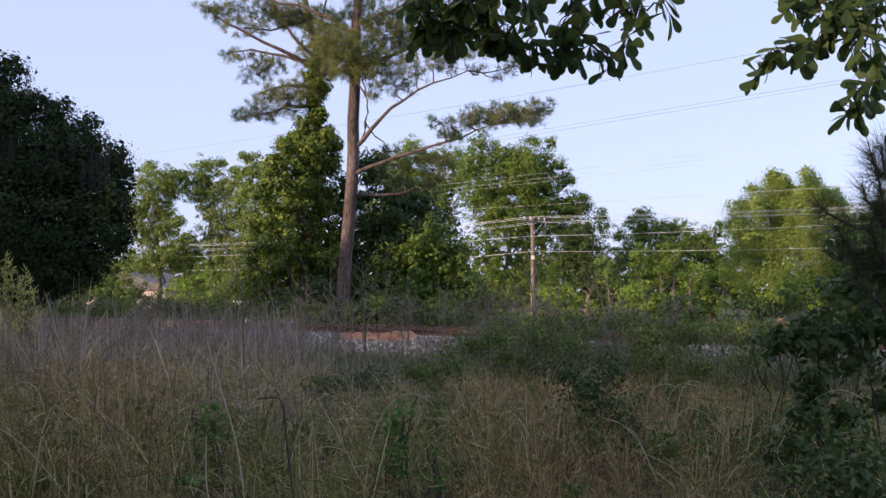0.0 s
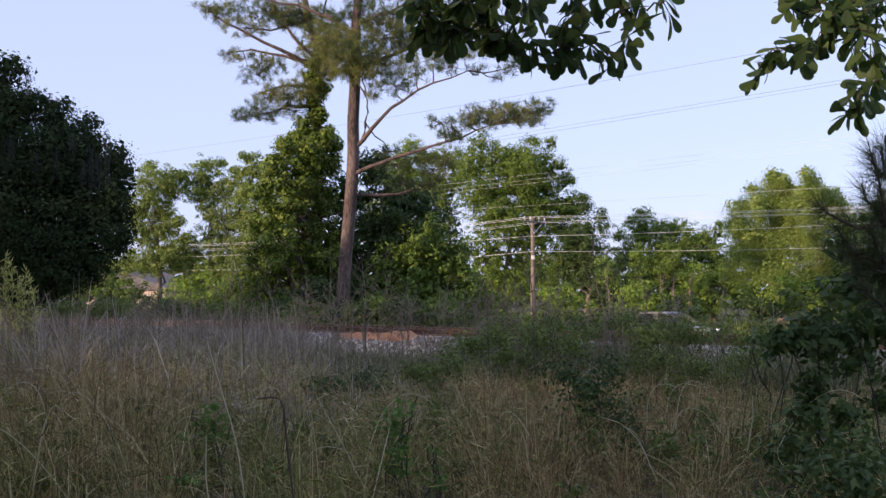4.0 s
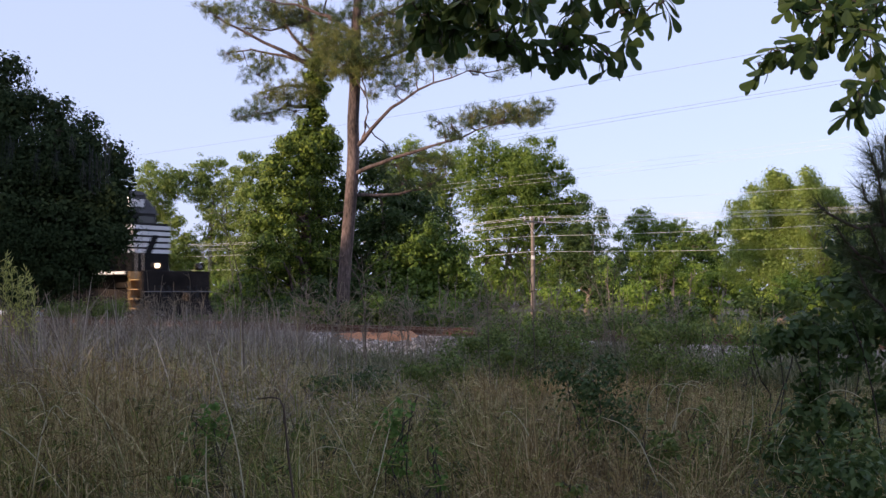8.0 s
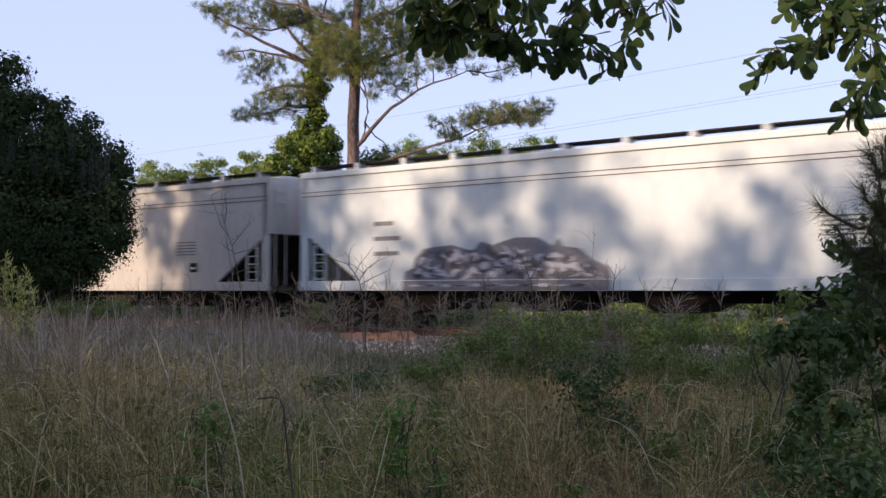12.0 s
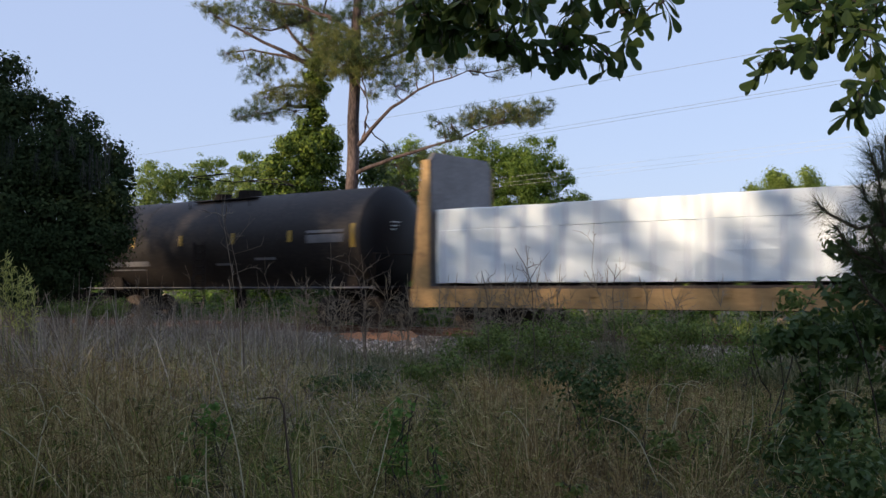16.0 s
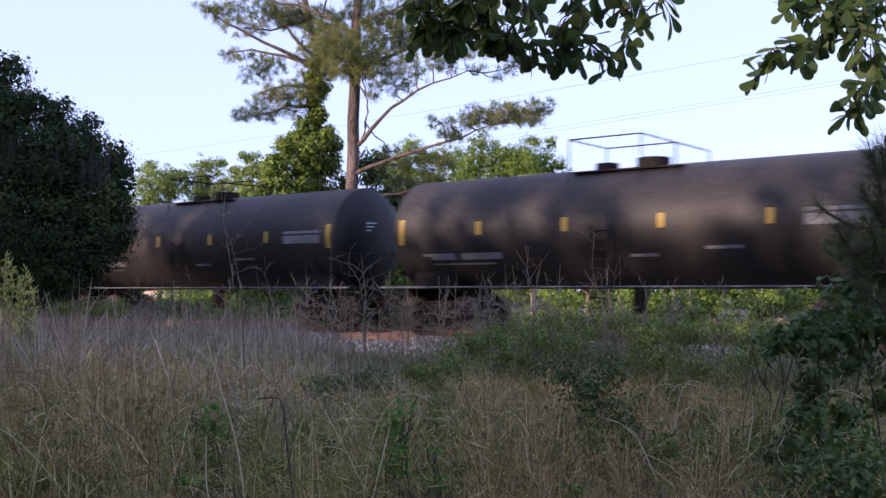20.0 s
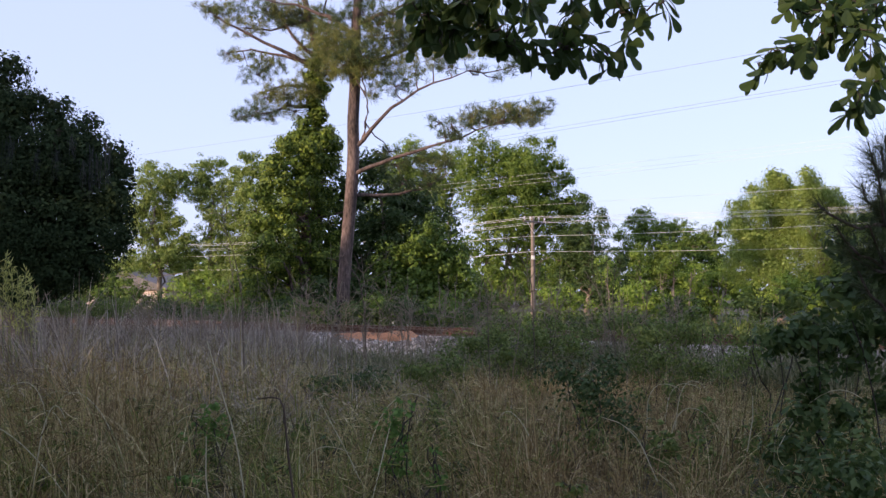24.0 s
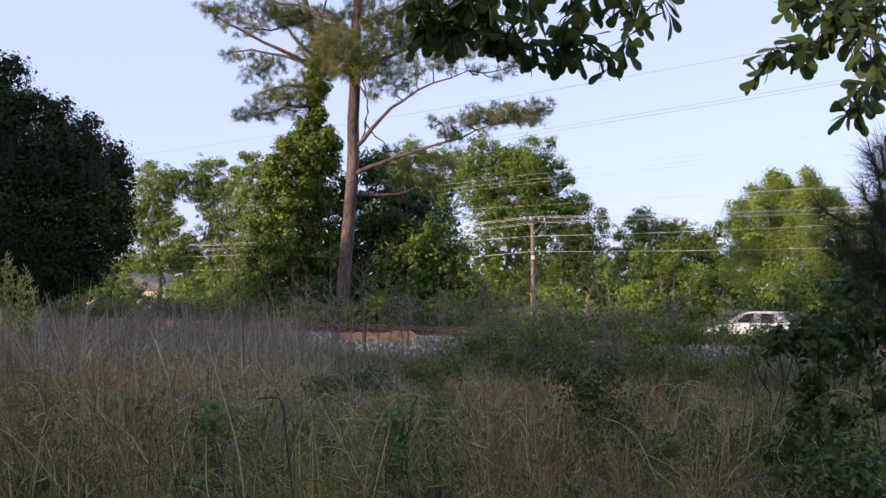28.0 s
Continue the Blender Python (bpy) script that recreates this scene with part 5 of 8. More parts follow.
def dry_weed(base, top, spread, label, seed, group="dead weeds", r=0.008, n=9):
    """A dead weed: one leaning stem with branches that fork upwards."""
    rng = np.random.default_rng(seed)
    base, top = np.array(base, float), np.array(top, float)
    ob = thing("dead_weed", Matrix.Translation(base), label, "weed", group)
    e = top - base
    line = bent((0, 0, -0.05), e, 0.0, 9, 0.015 * np.linalg.norm(e), rng)
    v, f = tube(line, np.linspace(r, r * 0.3, 9), 4)
    raw("stem", v, f, TWIG, ob)
    for k in range(n):
        t = rng.uniform(0.35, 0.95)
        q = line[int(t * 8)]
        way = unit(np.array([rng.normal(), rng.normal() * 0.6, rng.uniform(0.15, 1.3)]))
        L = spread * rng.uniform(0.5, 1.1) * (1.15 - t * 0.6)
        p = bent(q, q + way * L, -0.03, 5, 0.02 * L, rng)
        items = [(p, np.linspace(r * 0.6, r * 0.25, 5), 3)]
        for j in (2, 3, 4):
            w2 = unit(way + rng.normal(0, 0.6, 3))
            items.append((bent(p[j], p[j] + w2 * L * 0.4, 0.0, 3), [r * 0.38, r * 0.3, r * 0.2], 3))
        v, f = tubes(items)
        raw("branch", v, f, TWIG, ob)
    return ob


weed_spots = [(-3.26, 17.0, -3.49, 2.62, 0.50, 0.010), (-1.22, 17.0, -1.31, 1.67, 0.55, 0.010), (1.10, 17.0, 1.37, 1.76, 0.60, 0.010), (2.64, 17.0, 2.42, 2.17, 0.50, 0.008), (2.79, 16.0, 2.66, 1.59, 0.40, 0.007), (-4.17, 18.0, -4.37, 1.51, 0.40, 0.008), (-3.02, 18.0, -3.16, 1.42, 0.40, 0.007), (-2.35, 18.0, -2.39, 1.32, 0.45, 0.007), (-3.88, 18.0, -3.84, 1.22, 0.40, 0.007), (-0.81, 18.0, -0.62, 1.13, 0.40, 0.006), (-1.87, 18.0, -1.91, 1.90, 0.40, 0.007), (1.88, 18.0, 1.93, 1.42, 0.40, 0.007), (2.11, 17.5, 2.07, 1.22, 0.40, 0.007), (0.54, 18.0, 0.63, 1.13, 0.40, 0.007), (-4.94, 18.0, -5.02, 1.42, 0.35, 0.007), (3.69, 17.0, 3.78, 1.03, 0.35, 0.007), (-0.13, 18.0, -0.09, 1.03, 0.40, 0.006), (-2.68, 18.0, -3.02, 1.66, 0.40, 0.006), (-1.58, 18.0, -1.67, 1.22, 0.40, 0.006), (-3.49, 19.0, -3.64, 1.23, 0.40, 0.006)]
for k, (bx, y, tx, tz, sp, r) in enumerate(weed_spots):
    dry_weed(on_ground(bx, y), (tx, y - 0.1, tz), sp, "leafless grey-brown dead weed in the grass", 440 + k, r=r)
# tall dead weeds that stand out against the passing train
def forked_weed(stem, branches, label, r=0.012):
    base = np.array(on_ground(stem[0][0] + 0.06, 17.0))
    ob = thing("dead_weed", Matrix.Translation(base), label, "weed", "dead weeds")
    top = np.array([(x, 17.0, z) for x, z in stem]) - base
    top = np.concatenate([[(0, 0, -0.05)], top])
    v, f = tube(top, np.linspace(r * 0.75, r * 0.4, len(top)), 5)
    raw("stem", v, f, TWIG_BROWN, ob, smooth=True)
    for k, pts in enumerate(branches):
        q = np.array([(x, 17.0 + 0.05 * (-1) ** k * i, z) for i, (x, z) in enumerate(pts)]) - base
        items = [(q, np.linspace(r * 0.6, r * 0.25, len(q)), 4)]
        for j in range(1, len(q)):
            d = q[j] - q[j - 1]
            items.append((bent(q[j], q[j] + np.array([d[2] * 0.6 * (-1) ** j, 0.05, abs(d[0]) * 0.4 + 0.08]), 0.0, 3), [r * 0.32, r * 0.25, r * 0.15], 3))
        v, f = tubes(items)
        raw("branch", v, f, TWIG_BROWN, ob)
    return ob


BARE = "leafless dark brown dead weed in front of the track"
forked_weed([(-3.23, 0.94), (-3.33, 1.49), (-3.40, 1.80), (-3.48, 2.02), (-3.54, 2.26)], [[(-3.40, 1.80), (-3.31, 1.94), (-3.17, 2.13), (-3.13, 2.29)], [(-3.37, 1.67), (-3.13, 1.73), (-2.91, 1.80)], [(-3.46, 1.96), (-3.58, 2.12), (-3.77, 2.63)], [(-3.52, 2.17), (-3.48, 2.40), (-3.50, 2.63)], [(-3.38, 1.71), (-3.49, 1.76), (-3.60, 1.85)]], BARE)
forked_weed([(-1.26, 0.81), (-1.35, 1.24), (-1.45, 1.40), (-1.54, 1.51), (-1.69, 1.56), (-1.87, 1.61)], [[(-1.35, 1.24), (-1.22, 1.44), (-1.06, 1.56), (-0.87, 1.65)], [(-1.42, 1.35), (-1.33, 1.51), (-1.21, 1.65)], [(-1.34, 1.17), (-1.13, 1.29), (-0.87, 1.41)], [(-1.51, 1.49), (-1.51, 1.62), (-1.47, 1.76)], [(-1.38, 1.31), (-1.51, 1.32), (-1.67, 1.40)]], BARE)
forked_weed([(1.44, 0.94), (1.42, 1.21), (1.37, 1.35), (1.31, 1.51), (1.22, 1.65), (1.16, 1.76)], [[(1.40, 1.26), (1.51, 1.44), (1.64, 1.60)], [(1.35, 1.44), (1.46, 1.49), (1.56, 1.51)], [(1.38, 1.32), (1.31, 1.40), (1.19, 1.43)]], BARE, 0.012)
forked_weed([(2.73, 1.03), (2.76, 1.31), (2.80, 1.53)], [[(2.76, 1.31), (2.69, 1.44), (2.64, 1.51)], [(2.76, 1.26), (2.85, 1.40), (2.91, 1.43)]], BARE, 0.010)
forked_weed([(0.71, 0.94), (0.67, 1.17), (0.62, 1.40)], [[(0.67, 1.17), (0.76, 1.31), (0.84, 1.35)], [(0.69, 1.08), (0.58, 1.21), (0.53, 1.29)]], BARE, 0.010)
# more of them in a thick band along the bank's foot
rng = np.random.default_rng(475)
models = [dry_weed(on_ground(-6.0 - k, 20.5), np.array(on_ground(-6.0 - k, 20.5)) + np.array([0.15 * (-1) ** k, 0, 1.5 + 0.15 * k]), 0.55, "leafless grey-brown dead weed in the grass", 476 + k, r=0.011, n=13) for k in range(4)]
for k in range(135):
    s, d = rng.uniform(-33, -9), rng.uniform(16.6, 20.4)
    x, y = place(s, d)
    if abs(x / y) < 0.44:
        q = rng.uniform(0.7, 1.3)
        copy_thing(models[k % 4], Matrix.Translation(on_ground(x, y)) @ pose(0, 0, 0, rng.uniform(-8, 8), rng.uniform(-8, 8), rng.uniform(0, 360)) @ Matrix.Diagonal((q, q, q, 1)))
for k in range(34):
    s, d = rng.uniform(-14, -5.5), rng.uniform(16.8, 20.2)
    x, y = place(s, d)
    q = rng.uniform(0.75, 1.25)
    copy_thing(models[k % 4], Matrix.Translation(on_ground(x, y)) @ pose(0, 0, 0, rng.uniform(-10, 10), rng.uniform(-10, 10), rng.uniform(0, 360)) @ Matrix.Diagonal((q, q, q, 1)))
# a dark arching cane and pale bent straws close by
cane = np.array([(-0.66, 5.20, -0.64), (-0.72, 5.20, 0.01), (-0.74, 5.20, 0.15), (-0.76, 5.20, 0.31), (-0.77, 5.20, 0.42), (-0.78, 5.20, 0.51), (-0.80, 5.20, 0.55), (-0.84, 5.20, 0.56), (-0.91, 5.20, 0.55)])
v, f = tube(cane, [0.007, 0.0065, 0.006, 0.006, 0.0055, 0.005, 0.005, 0.004, 0.003], 7)
tagged(raw("bramble_cane", v, f, TWIG_BROWN, smooth=True), "dark arching bare bramble cane", "cane")
straws = [[(-1.10, 5.20, -0.62), (-1.15, 5.25, 0.03), (-1.17, 5.25, 0.14), (-1.17, 5.25, 0.24), (-1.17, 5.25, 0.36)], [(-0.90, 5.20, -0.62), (-0.98, 5.25, 0.10), (-1.03, 5.25, 0.38), (-1.09, 5.25, 0.56), (-1.13, 5.25, 0.70), (-1.17, 5.25, 0.83)], [(1.61, 8.00, -0.35), (1.48, 8.00, -0.05), (1.35, 8.00, 0.08), (1.19, 8.00, 0.13)], [(2.43, 8.50, -0.21), (2.48, 8.50, 0.06), (2.48, 8.50, 0.24)], [(-0.53, 8.00, -0.48), (-0.43, 8.50, -0.03), (-0.36, 8.50, 0.24)], [(-0.62, 8.00, -0.35), (-0.74, 8.00, -0.10), (-0.98, 8.20, 0.27)]]
rng = np.random.default_rng(495)
for k in range(22):  # single long stalks that lean and nod over the rest
    y = rng.uniform(7.5, 14)
    x = rng.uniform(-0.4, 0.33) * y
    g, lean, h = gz(x, y), rng.normal(0, 0.35), rng.uniform(0.55, 0.95)
    nod = math.copysign(rng.uniform(0.08, 0.3), lean)
    straws.append([(x, y, g), (x + lean * 0.3 * h, y, g + 0.4 * h), (x + lean * 0.75 * h, y, g + 0.8 * h), (x + lean * h + nod * 0.4, y, g + 0.97 * h), (x + lean * h + nod, y, g + 0.95 * h), (x + lean * h + nod * 1.4, y, g + 0.86 * h)])
for pts in straws:
    q = np.array(pts)
    u = np.linspace(0, 1, 14)
    line = np.stack([np.interp(u, np.linspace(0, 1, len(q)), q[:, k]) for k in range(3)], 1)
    line[1:-1] = 0.25 * line[:-2] + 0.5 * line[1:-1] + 0.25 * line[2:]
    v, f = tube(line, np.linspace(0.0048, 0.0022, 14), 5)
    tagged(raw("bent_straw", v, f, PALE_STRAW, smooth=True), "single pale bent grass stalk", "grass stalk", "bent grass stalks")
# tall pale green stalks in front of the oak
for k, (x, y, z) in enumerate([(-6.20, 15.00, 1.60), (-6.14, 15.00, 1.48), (-6.04, 15.00, 1.36), (-6.00, 15.20, 1.38), (-5.98, 15.30, 1.28), (-6.24, 15.00, 1.40), (-5.98, 15.00, 1.24), (-5.88, 15.20, 1.12)]):
    rng = np.random.default_rng(470 + k)
    b = np.array(on_ground(x + rng.normal(0, 0.08), y))
    ob = thing("tall_weed", Matrix.Translation(b), "tall pale green weed stalk with narrow leaves", "weed", "tall weed stalks")
    e = np.array([x, y, z]) - b
    line = bent((0, 0, -0.05), e, 0.0, 8, 0.012, rng)
    v, f = tube(line, np.linspace(0.009, 0.004, 8), 5)
    raw("stem", v, f, STALK, ob)
    n = 70
    t = rng.uniform(0.6, 1.0, n)
    c = np.stack([np.interp(t, np.linspace(0, 1, 8), line[:, q]) for q in range(3)], 1)
    d = unit(rng.normal(size=(n, 3)) + np.array([0, 0, 1.2])) * 0.11
    side = unit(np.cross(d, rng.normal(size=(n, 3)))) * 0.007
    v = np.stack([c, c + d * 0.5 + side, c + d, c + d * 0.5 - side], 1).reshape(-1, 3)
    raw("narrow_leaves", v, np.arange(n * 4).reshape(-1, 4), PALE_WEED, ob)
# a band of tall weathered grass along the bank's foot
rng = np.random.default_rng(16)
n = 17000
ss, dd = rng.uniform(-46, -12, n), rng.uniform(16.5, 20.2, n)
p = np.concatenate([ss[:, None] * RUN + dd[:, None] * OFF, ground_height(ss, dd)[:, None]], 1)
p = p[(p[:, 0] / p[:, 1] < -0.13) | ((p[:, 0] / p[:, 1] > 0.03) & (rng.uniform(size=n) < 0.4))]
blades("bank_grass", p, np.full(len(p), 1.25) * np.where(p[:, 0] / p[:, 1] < -0.13, 1.32, 0.86), 0.006, 0.55, STRAW_GREY, "tall weathered grass at the foot of the bank", 7, curl=1.2)
p, way = tufts(np.array([on_ground(x, y) for x, y in ((-5.95, 14.8), (-5.75, 15.0), (-5.5, 14.6), (-5.3, 15.2), (-5.05, 14.7), (-4.75, 15.3), (-4.4, 14.8), (-5.6, 15.5))]), 70, 0.16, 52)
blades("leaning_straw", p, np.random.default_rng(53).uniform(1.6, 2.3, len(p)), 0.0060, 0.55, STRAW_GREY, "tall pale straw that leans over the grass", 54, curl=1.2, fine=True, way=way)
p, way = tufts(np.array([on_ground(x, y) for x, y in ((-2.55, 12.0), (-2.4, 12.4), (-2.25, 11.8), (-2.1, 12.2), (-1.9, 11.7), (-1.75, 12.3), (-2.0, 12.6), (-2.7, 12.5), (-1.45, 12.0), (-2.9, 12.2))]), 46, 0.14, 55)
blades("pale_straw_clump", p, np.random.default_rng(56).uniform(0.7, 1.35, len(p)), 0.0048, 0.75, STRAW_GREY, "clump of pale weathered straw", 57, curl=1.2, fine=True, way=way)

# grey-green grass that hides most of the ballast foot
rng = np.random.default_rng(26)
n = 46000
ss, dd = rng.uniform(-27, -5, n), rng.uniform(16.8, 20.8, n)
p = np.concatenate([ss[:, None] * RUN + dd[:, None] * OFF, ground_height(ss, dd)[:, None]], 1)
u = p[:, 0] / p[:, 1]
p = p[((u > 0.015 + 0.02 * rng.normal(size=n)) | (rng.uniform(size=n) < 0.22)) & (u < 0.42)]
u = p[:, 0] / p[:, 1]
h = 0.80 + 0.16 * ((u > 0.05) & (u < 0.23)) + 0.1 * (u > 0.31) + 0.32 * drift(p[:, 0], p[:, 1], 1.7, 1.2, 0.3) + 0.1 * np.clip((p[:, 0] / p[:, 1] - 0.1) * 4, 0, 1)
blades("bank_weeds", p, h, 0.0065, 0.55, MEADOW, "grey-green rough grass over the ballast shoulder", 27, curl=1.1)

# ---- young long-needled pine at the edge of the field ----
def sapling(base, top, tips, label, seed):
    rng = np.random.default_rng(seed)
    base, top = np.array(base, float), np.array(top, float)
    ob = thing("pine_sapling", Matrix.Translation(base), label, "tree")
    line = bent((0, 0, -0.05), top - base, 0.0, 10, 0.01, rng)
    v, f = tube(line, np.linspace(0.035, 0.012, 10), 8)
    raw("trunk", v, f, BARK_PINE, ob)
    for tip in tips + [tuple(top)]:
        e = np.array(tip) - base
        k = int(np.argmin(np.abs(line[:, 2] - (e[2] - 0.25))))
        p = bent(line[k], e, 0.06, 6, 0.01, rng) if tip != tuple(top) else line[-5:]
        v, f = tube(p, np.linspace(0.014, 0.007, len(p)), 6)
        branch = raw("branch", v, f, BARK_PINE, ob)
        n = 300
        t = rng.uniform(0.25, 1.0, n)
        c = np.stack([np.interp(t, np.linspace(0, 1, len(p)), p[:, q]) for q in range(3)], 1)
        along = unit(p[-1] - p[0])
        d = unit(unit(rng.normal(size=(n, 3))) * 0.8 + along * 0.7) * rng.uniform(0.15, 0.24, (n, 1))
        side = unit(np.cross(d, rng.normal(size=(n, 3)))) * 0.0016
        v = np.stack([c - side, c + side, c + d], 1).reshape(-1, 3)
        raw("needles", v, np.arange(n * 3).reshape(-1, 3), NEEDLE_DARK, branch)
    return ob


NEEDLE_DARK = foliage("young_pine_needles", [(0.0, (0.03, 0.05, 0.018)), (1.0, (0.09, 0.11, 0.04))], 0.5, 0.2)
sapling(on_ground(3.01, 7), (2.95, 7.00, 2.11), [(2.85, 7.00, 2.00), (2.45, 6.90, 1.65), (2.53, 6.80, 1.50), (2.83, 7.10, 1.78), (2.64, 6.90, 1.36), (2.75, 6.80, 1.50), (3.05, 7.00, 1.77), (2.85, 6.90, 1.87), (2.94, 7.10, 1.67), (2.87, 7.00, 1.40), (2.71, 6.90, 1.21), (2.92, 7.00, 2.03)], "young dark pine with long needles in shade", 480)

# ---- the oak overhead: its trunk stands beside the camera, leafy twigs hang into view ----
oak = thing("overhanging_oak", Matrix.Translation((3.6, 1.6, gz(3.6, 1.6))), "oak whose leafy twigs hang overhead in shade", "tree")
ox, oy, oz = 3.6, 1.6, gz(3.6, 1.6)
v, f = tube([(0, 0, -0.2), (0.05, 0, 1.2), (-0.05, 0.1, 2.6), (0.0, 0.2, 4.2), (0.2, 0.1, 6.5)], [0.27, 0.23, 0.2, 0.16, 0.1], 14)
raw("trunk", v, f, BARK_GREY, oak, smooth=True)
limb_a = np.array([(3.58, 1.7, 2.3), (3.0, 2.6, 3.0), (2.0, 3.6, 3.1), (1.0, 4.0, 2.75), (0.1, 4.1, 2.45)])
limb_b = np.array([(3.58, 1.7, 2.0), (3.1, 2.8, 2.6), (2.4, 3.7, 2.55), (1.75, 4.1, 2.3)])
for L, r in ((limb_a, 0.07), (limb_b, 0.05)):
    q = np.stack([np.interp(np.linspace(0, 1, 14), np.linspace(0, 1, len(L)), L[:, k]) for k in range(3)], 1) - np.array([ox, oy, oz])
    v, f = tube(q, np.linspace(r, 0.012, 14), 8)
    raw("limb", v, f, BARK_GREY, oak, smooth=True)


def oak_leaf_mesh(bend, width):
    """A spatulate leaf: narrow at the stalk, broad and blunt at the tip, 1 unit long."""
    bm = bmesh.new()
    prof = [(0.0, 0.01), (0.14, 0.018), (0.3, 0.055), (0.48, 0.105), (0.66, 0.165), (0.8, 0.195), (0.92, 0.165), (1.0, 0.05)]
    rows = []
    for t, w in prof:
        z = -bend * t * t
        rows.append((bm.verts.new((-w * width, t, z + 0.12 * w)), bm.verts.new((0, t, z)), bm.verts.new((w * width, t, z + 0.12 * w))))
    for a, b in zip(rows, rows[1:]):
        bm.faces.new((a[0], a[1], b[1], b[0]))
        bm.faces.new((a[1], a[2], b[2], b[1]))
    me = bpy.data.meshes.new("oak_leaf")
    bm.to_mesh(me)
    bm.free()
    me.materials.append(LEAF_TWIG)
    return me


OAK_LEAVES = [oak_leaf_mesh(b, w) for b, w in ((0.1, 1.0), (0.3, 0.9), (-0.1, 1.1), (0.2, 1.25))]
rng = np.random.default_rng(490)
sprays = [(-0.15, 4.00, 2.17), (-0.08, 4.00, 2.13), (-0.04, 4.00, 2.06), (0.00, 4.00, 2.01), (-0.11, 4.10, 2.05), (0.04, 4.10, 2.14), (0.10, 4.00, 2.16), (0.14, 4.00, 2.09), (0.19, 4.10, 2.18), (0.21, 4.00, 2.05), (0.23, 4.00, 2.00), (0.27, 3.90, 2.00), (0.31, 4.00, 1.98), (0.35, 4.00, 1.95), (0.40, 3.90, 1.96), (0.35, 4.00, 2.17), (0.43, 4.00, 2.08), (0.48, 4.00, 2.02), (0.51, 3.90, 1.97), (0.57, 4.00, 2.03), (0.61, 3.90, 1.96), (0.63, 3.90, 1.89), (0.69, 4.00, 2.00), (0.50, 4.00, 2.15), (0.60, 4.10, 2.18), (0.69, 4.00, 2.14), (0.78, 4.00, 2.15), (0.84, 3.90, 2.12), (0.08, 4.10, 2.07), (-0.05, 4.10, 2.20), (0.73, 4.00, 2.09), (0.45, 3.90, 1.93),
          (1.28, 3.90, 2.12), (1.36, 3.90, 2.11), (1.47, 4.00, 2.12), (1.49, 3.90, 2.06), (1.22, 3.80, 1.95), (1.16, 3.80, 1.90), (1.15, 3.80, 1.86), (1.28, 3.80, 1.92), (1.38, 3.90, 1.98), (1.44, 3.90, 2.01), (1.55, 3.90, 2.10), (1.54, 3.80, 2.00), (1.55, 3.80, 1.92), (1.53, 3.90, 1.97), (1.58, 3.80, 1.84), (1.45, 3.70, 1.72), (1.53, 3.80, 1.79), (1.42, 3.70, 1.70), (1.66, 4.00, 2.16), (1.51, 4.00, 2.16)]
for k in range(34):
    x0, x1, z0, z1 = ((-0.18, 0.32, 2.04, 2.27), (1.35, 1.79, 2.05, 2.27), (0.32, 0.91, 2.19, 2.30))[0 if k < 18 else (1 if k < 28 else 2)]
    sprays.append((rng.uniform(x0, x1), rng.uniform(3.95, 4.3), rng.uniform(z0, z1)))
joints = [q for L in (limb_a, limb_b) for q in np.stack([np.interp(np.linspace(0, 1, 30), np.linspace(0, 1, len(L)), L[:, k]) for k in range(3)], 1)]
sprays = sorted((np.array(s) for s in sprays), key=lambda s: min(np.linalg.norm(q - s) for q in joints[:60]))
for k, s in enumerate(sprays):  # each twig forks from the nearest limb or twig
    a = min(joints, key=lambda q: np.linalg.norm(q - s) + (0.25 if q[2] < s[2] - 0.05 else 0.0))
    p = bent(a, s, -0.03, 6, 0.012, rng)
    v, f = tube(p - np.array([ox, oy, oz]), np.linspace(0.0042, 0.002, 6), 5)
    twig = raw("twig", v, f, TWIG_DARK, oak)
    joints += list(p[2:])
    along = unit(p[-1] - p[-3])
    for j in range(rng.integers(9, 14)):
        q = p[-1] - along * rng.uniform(0, 0.14) + np.array([ox, oy, oz]) * 0
        way = Vector(unit(along * 0.5 + rng.normal(0, 0.75, 3) + np.array([0, 0, -0.35])))
        turn = way.to_track_quat("Y", "Z").to_matrix().to_4x4() @ Matrix.Rotation(rng.uniform(-1.4, 1.4), 4, "Y")
        ob = new("oak_leaf", OAK_LEAVES[int(rng.integers(0, 4))])
        ob.parent = twig
        size = float(rng.uniform(0.075, 0.115))
        ob.matrix_basis = Matrix.Translation(Vector(q - np.array([ox, oy, oz]))) @ turn @ Matrix.Diagonal((size, size, size, 1))


# ---- the train: every vehicle stands on the rails, its +x end leads ----
SPEED = 11.71  # metres a second, a little more at first: the train slows down as it comes by
MOVERS = []  # (thing, place along the track at the start)


def run(t):
    """How far the train has come at a time."""
    return SPEED * t - 0.55 * math.log1p(math.exp((12.75 - t) * 3.0)) / 3.0


def on_track(s):
    return TRACK @ pose(s, 0, 0)


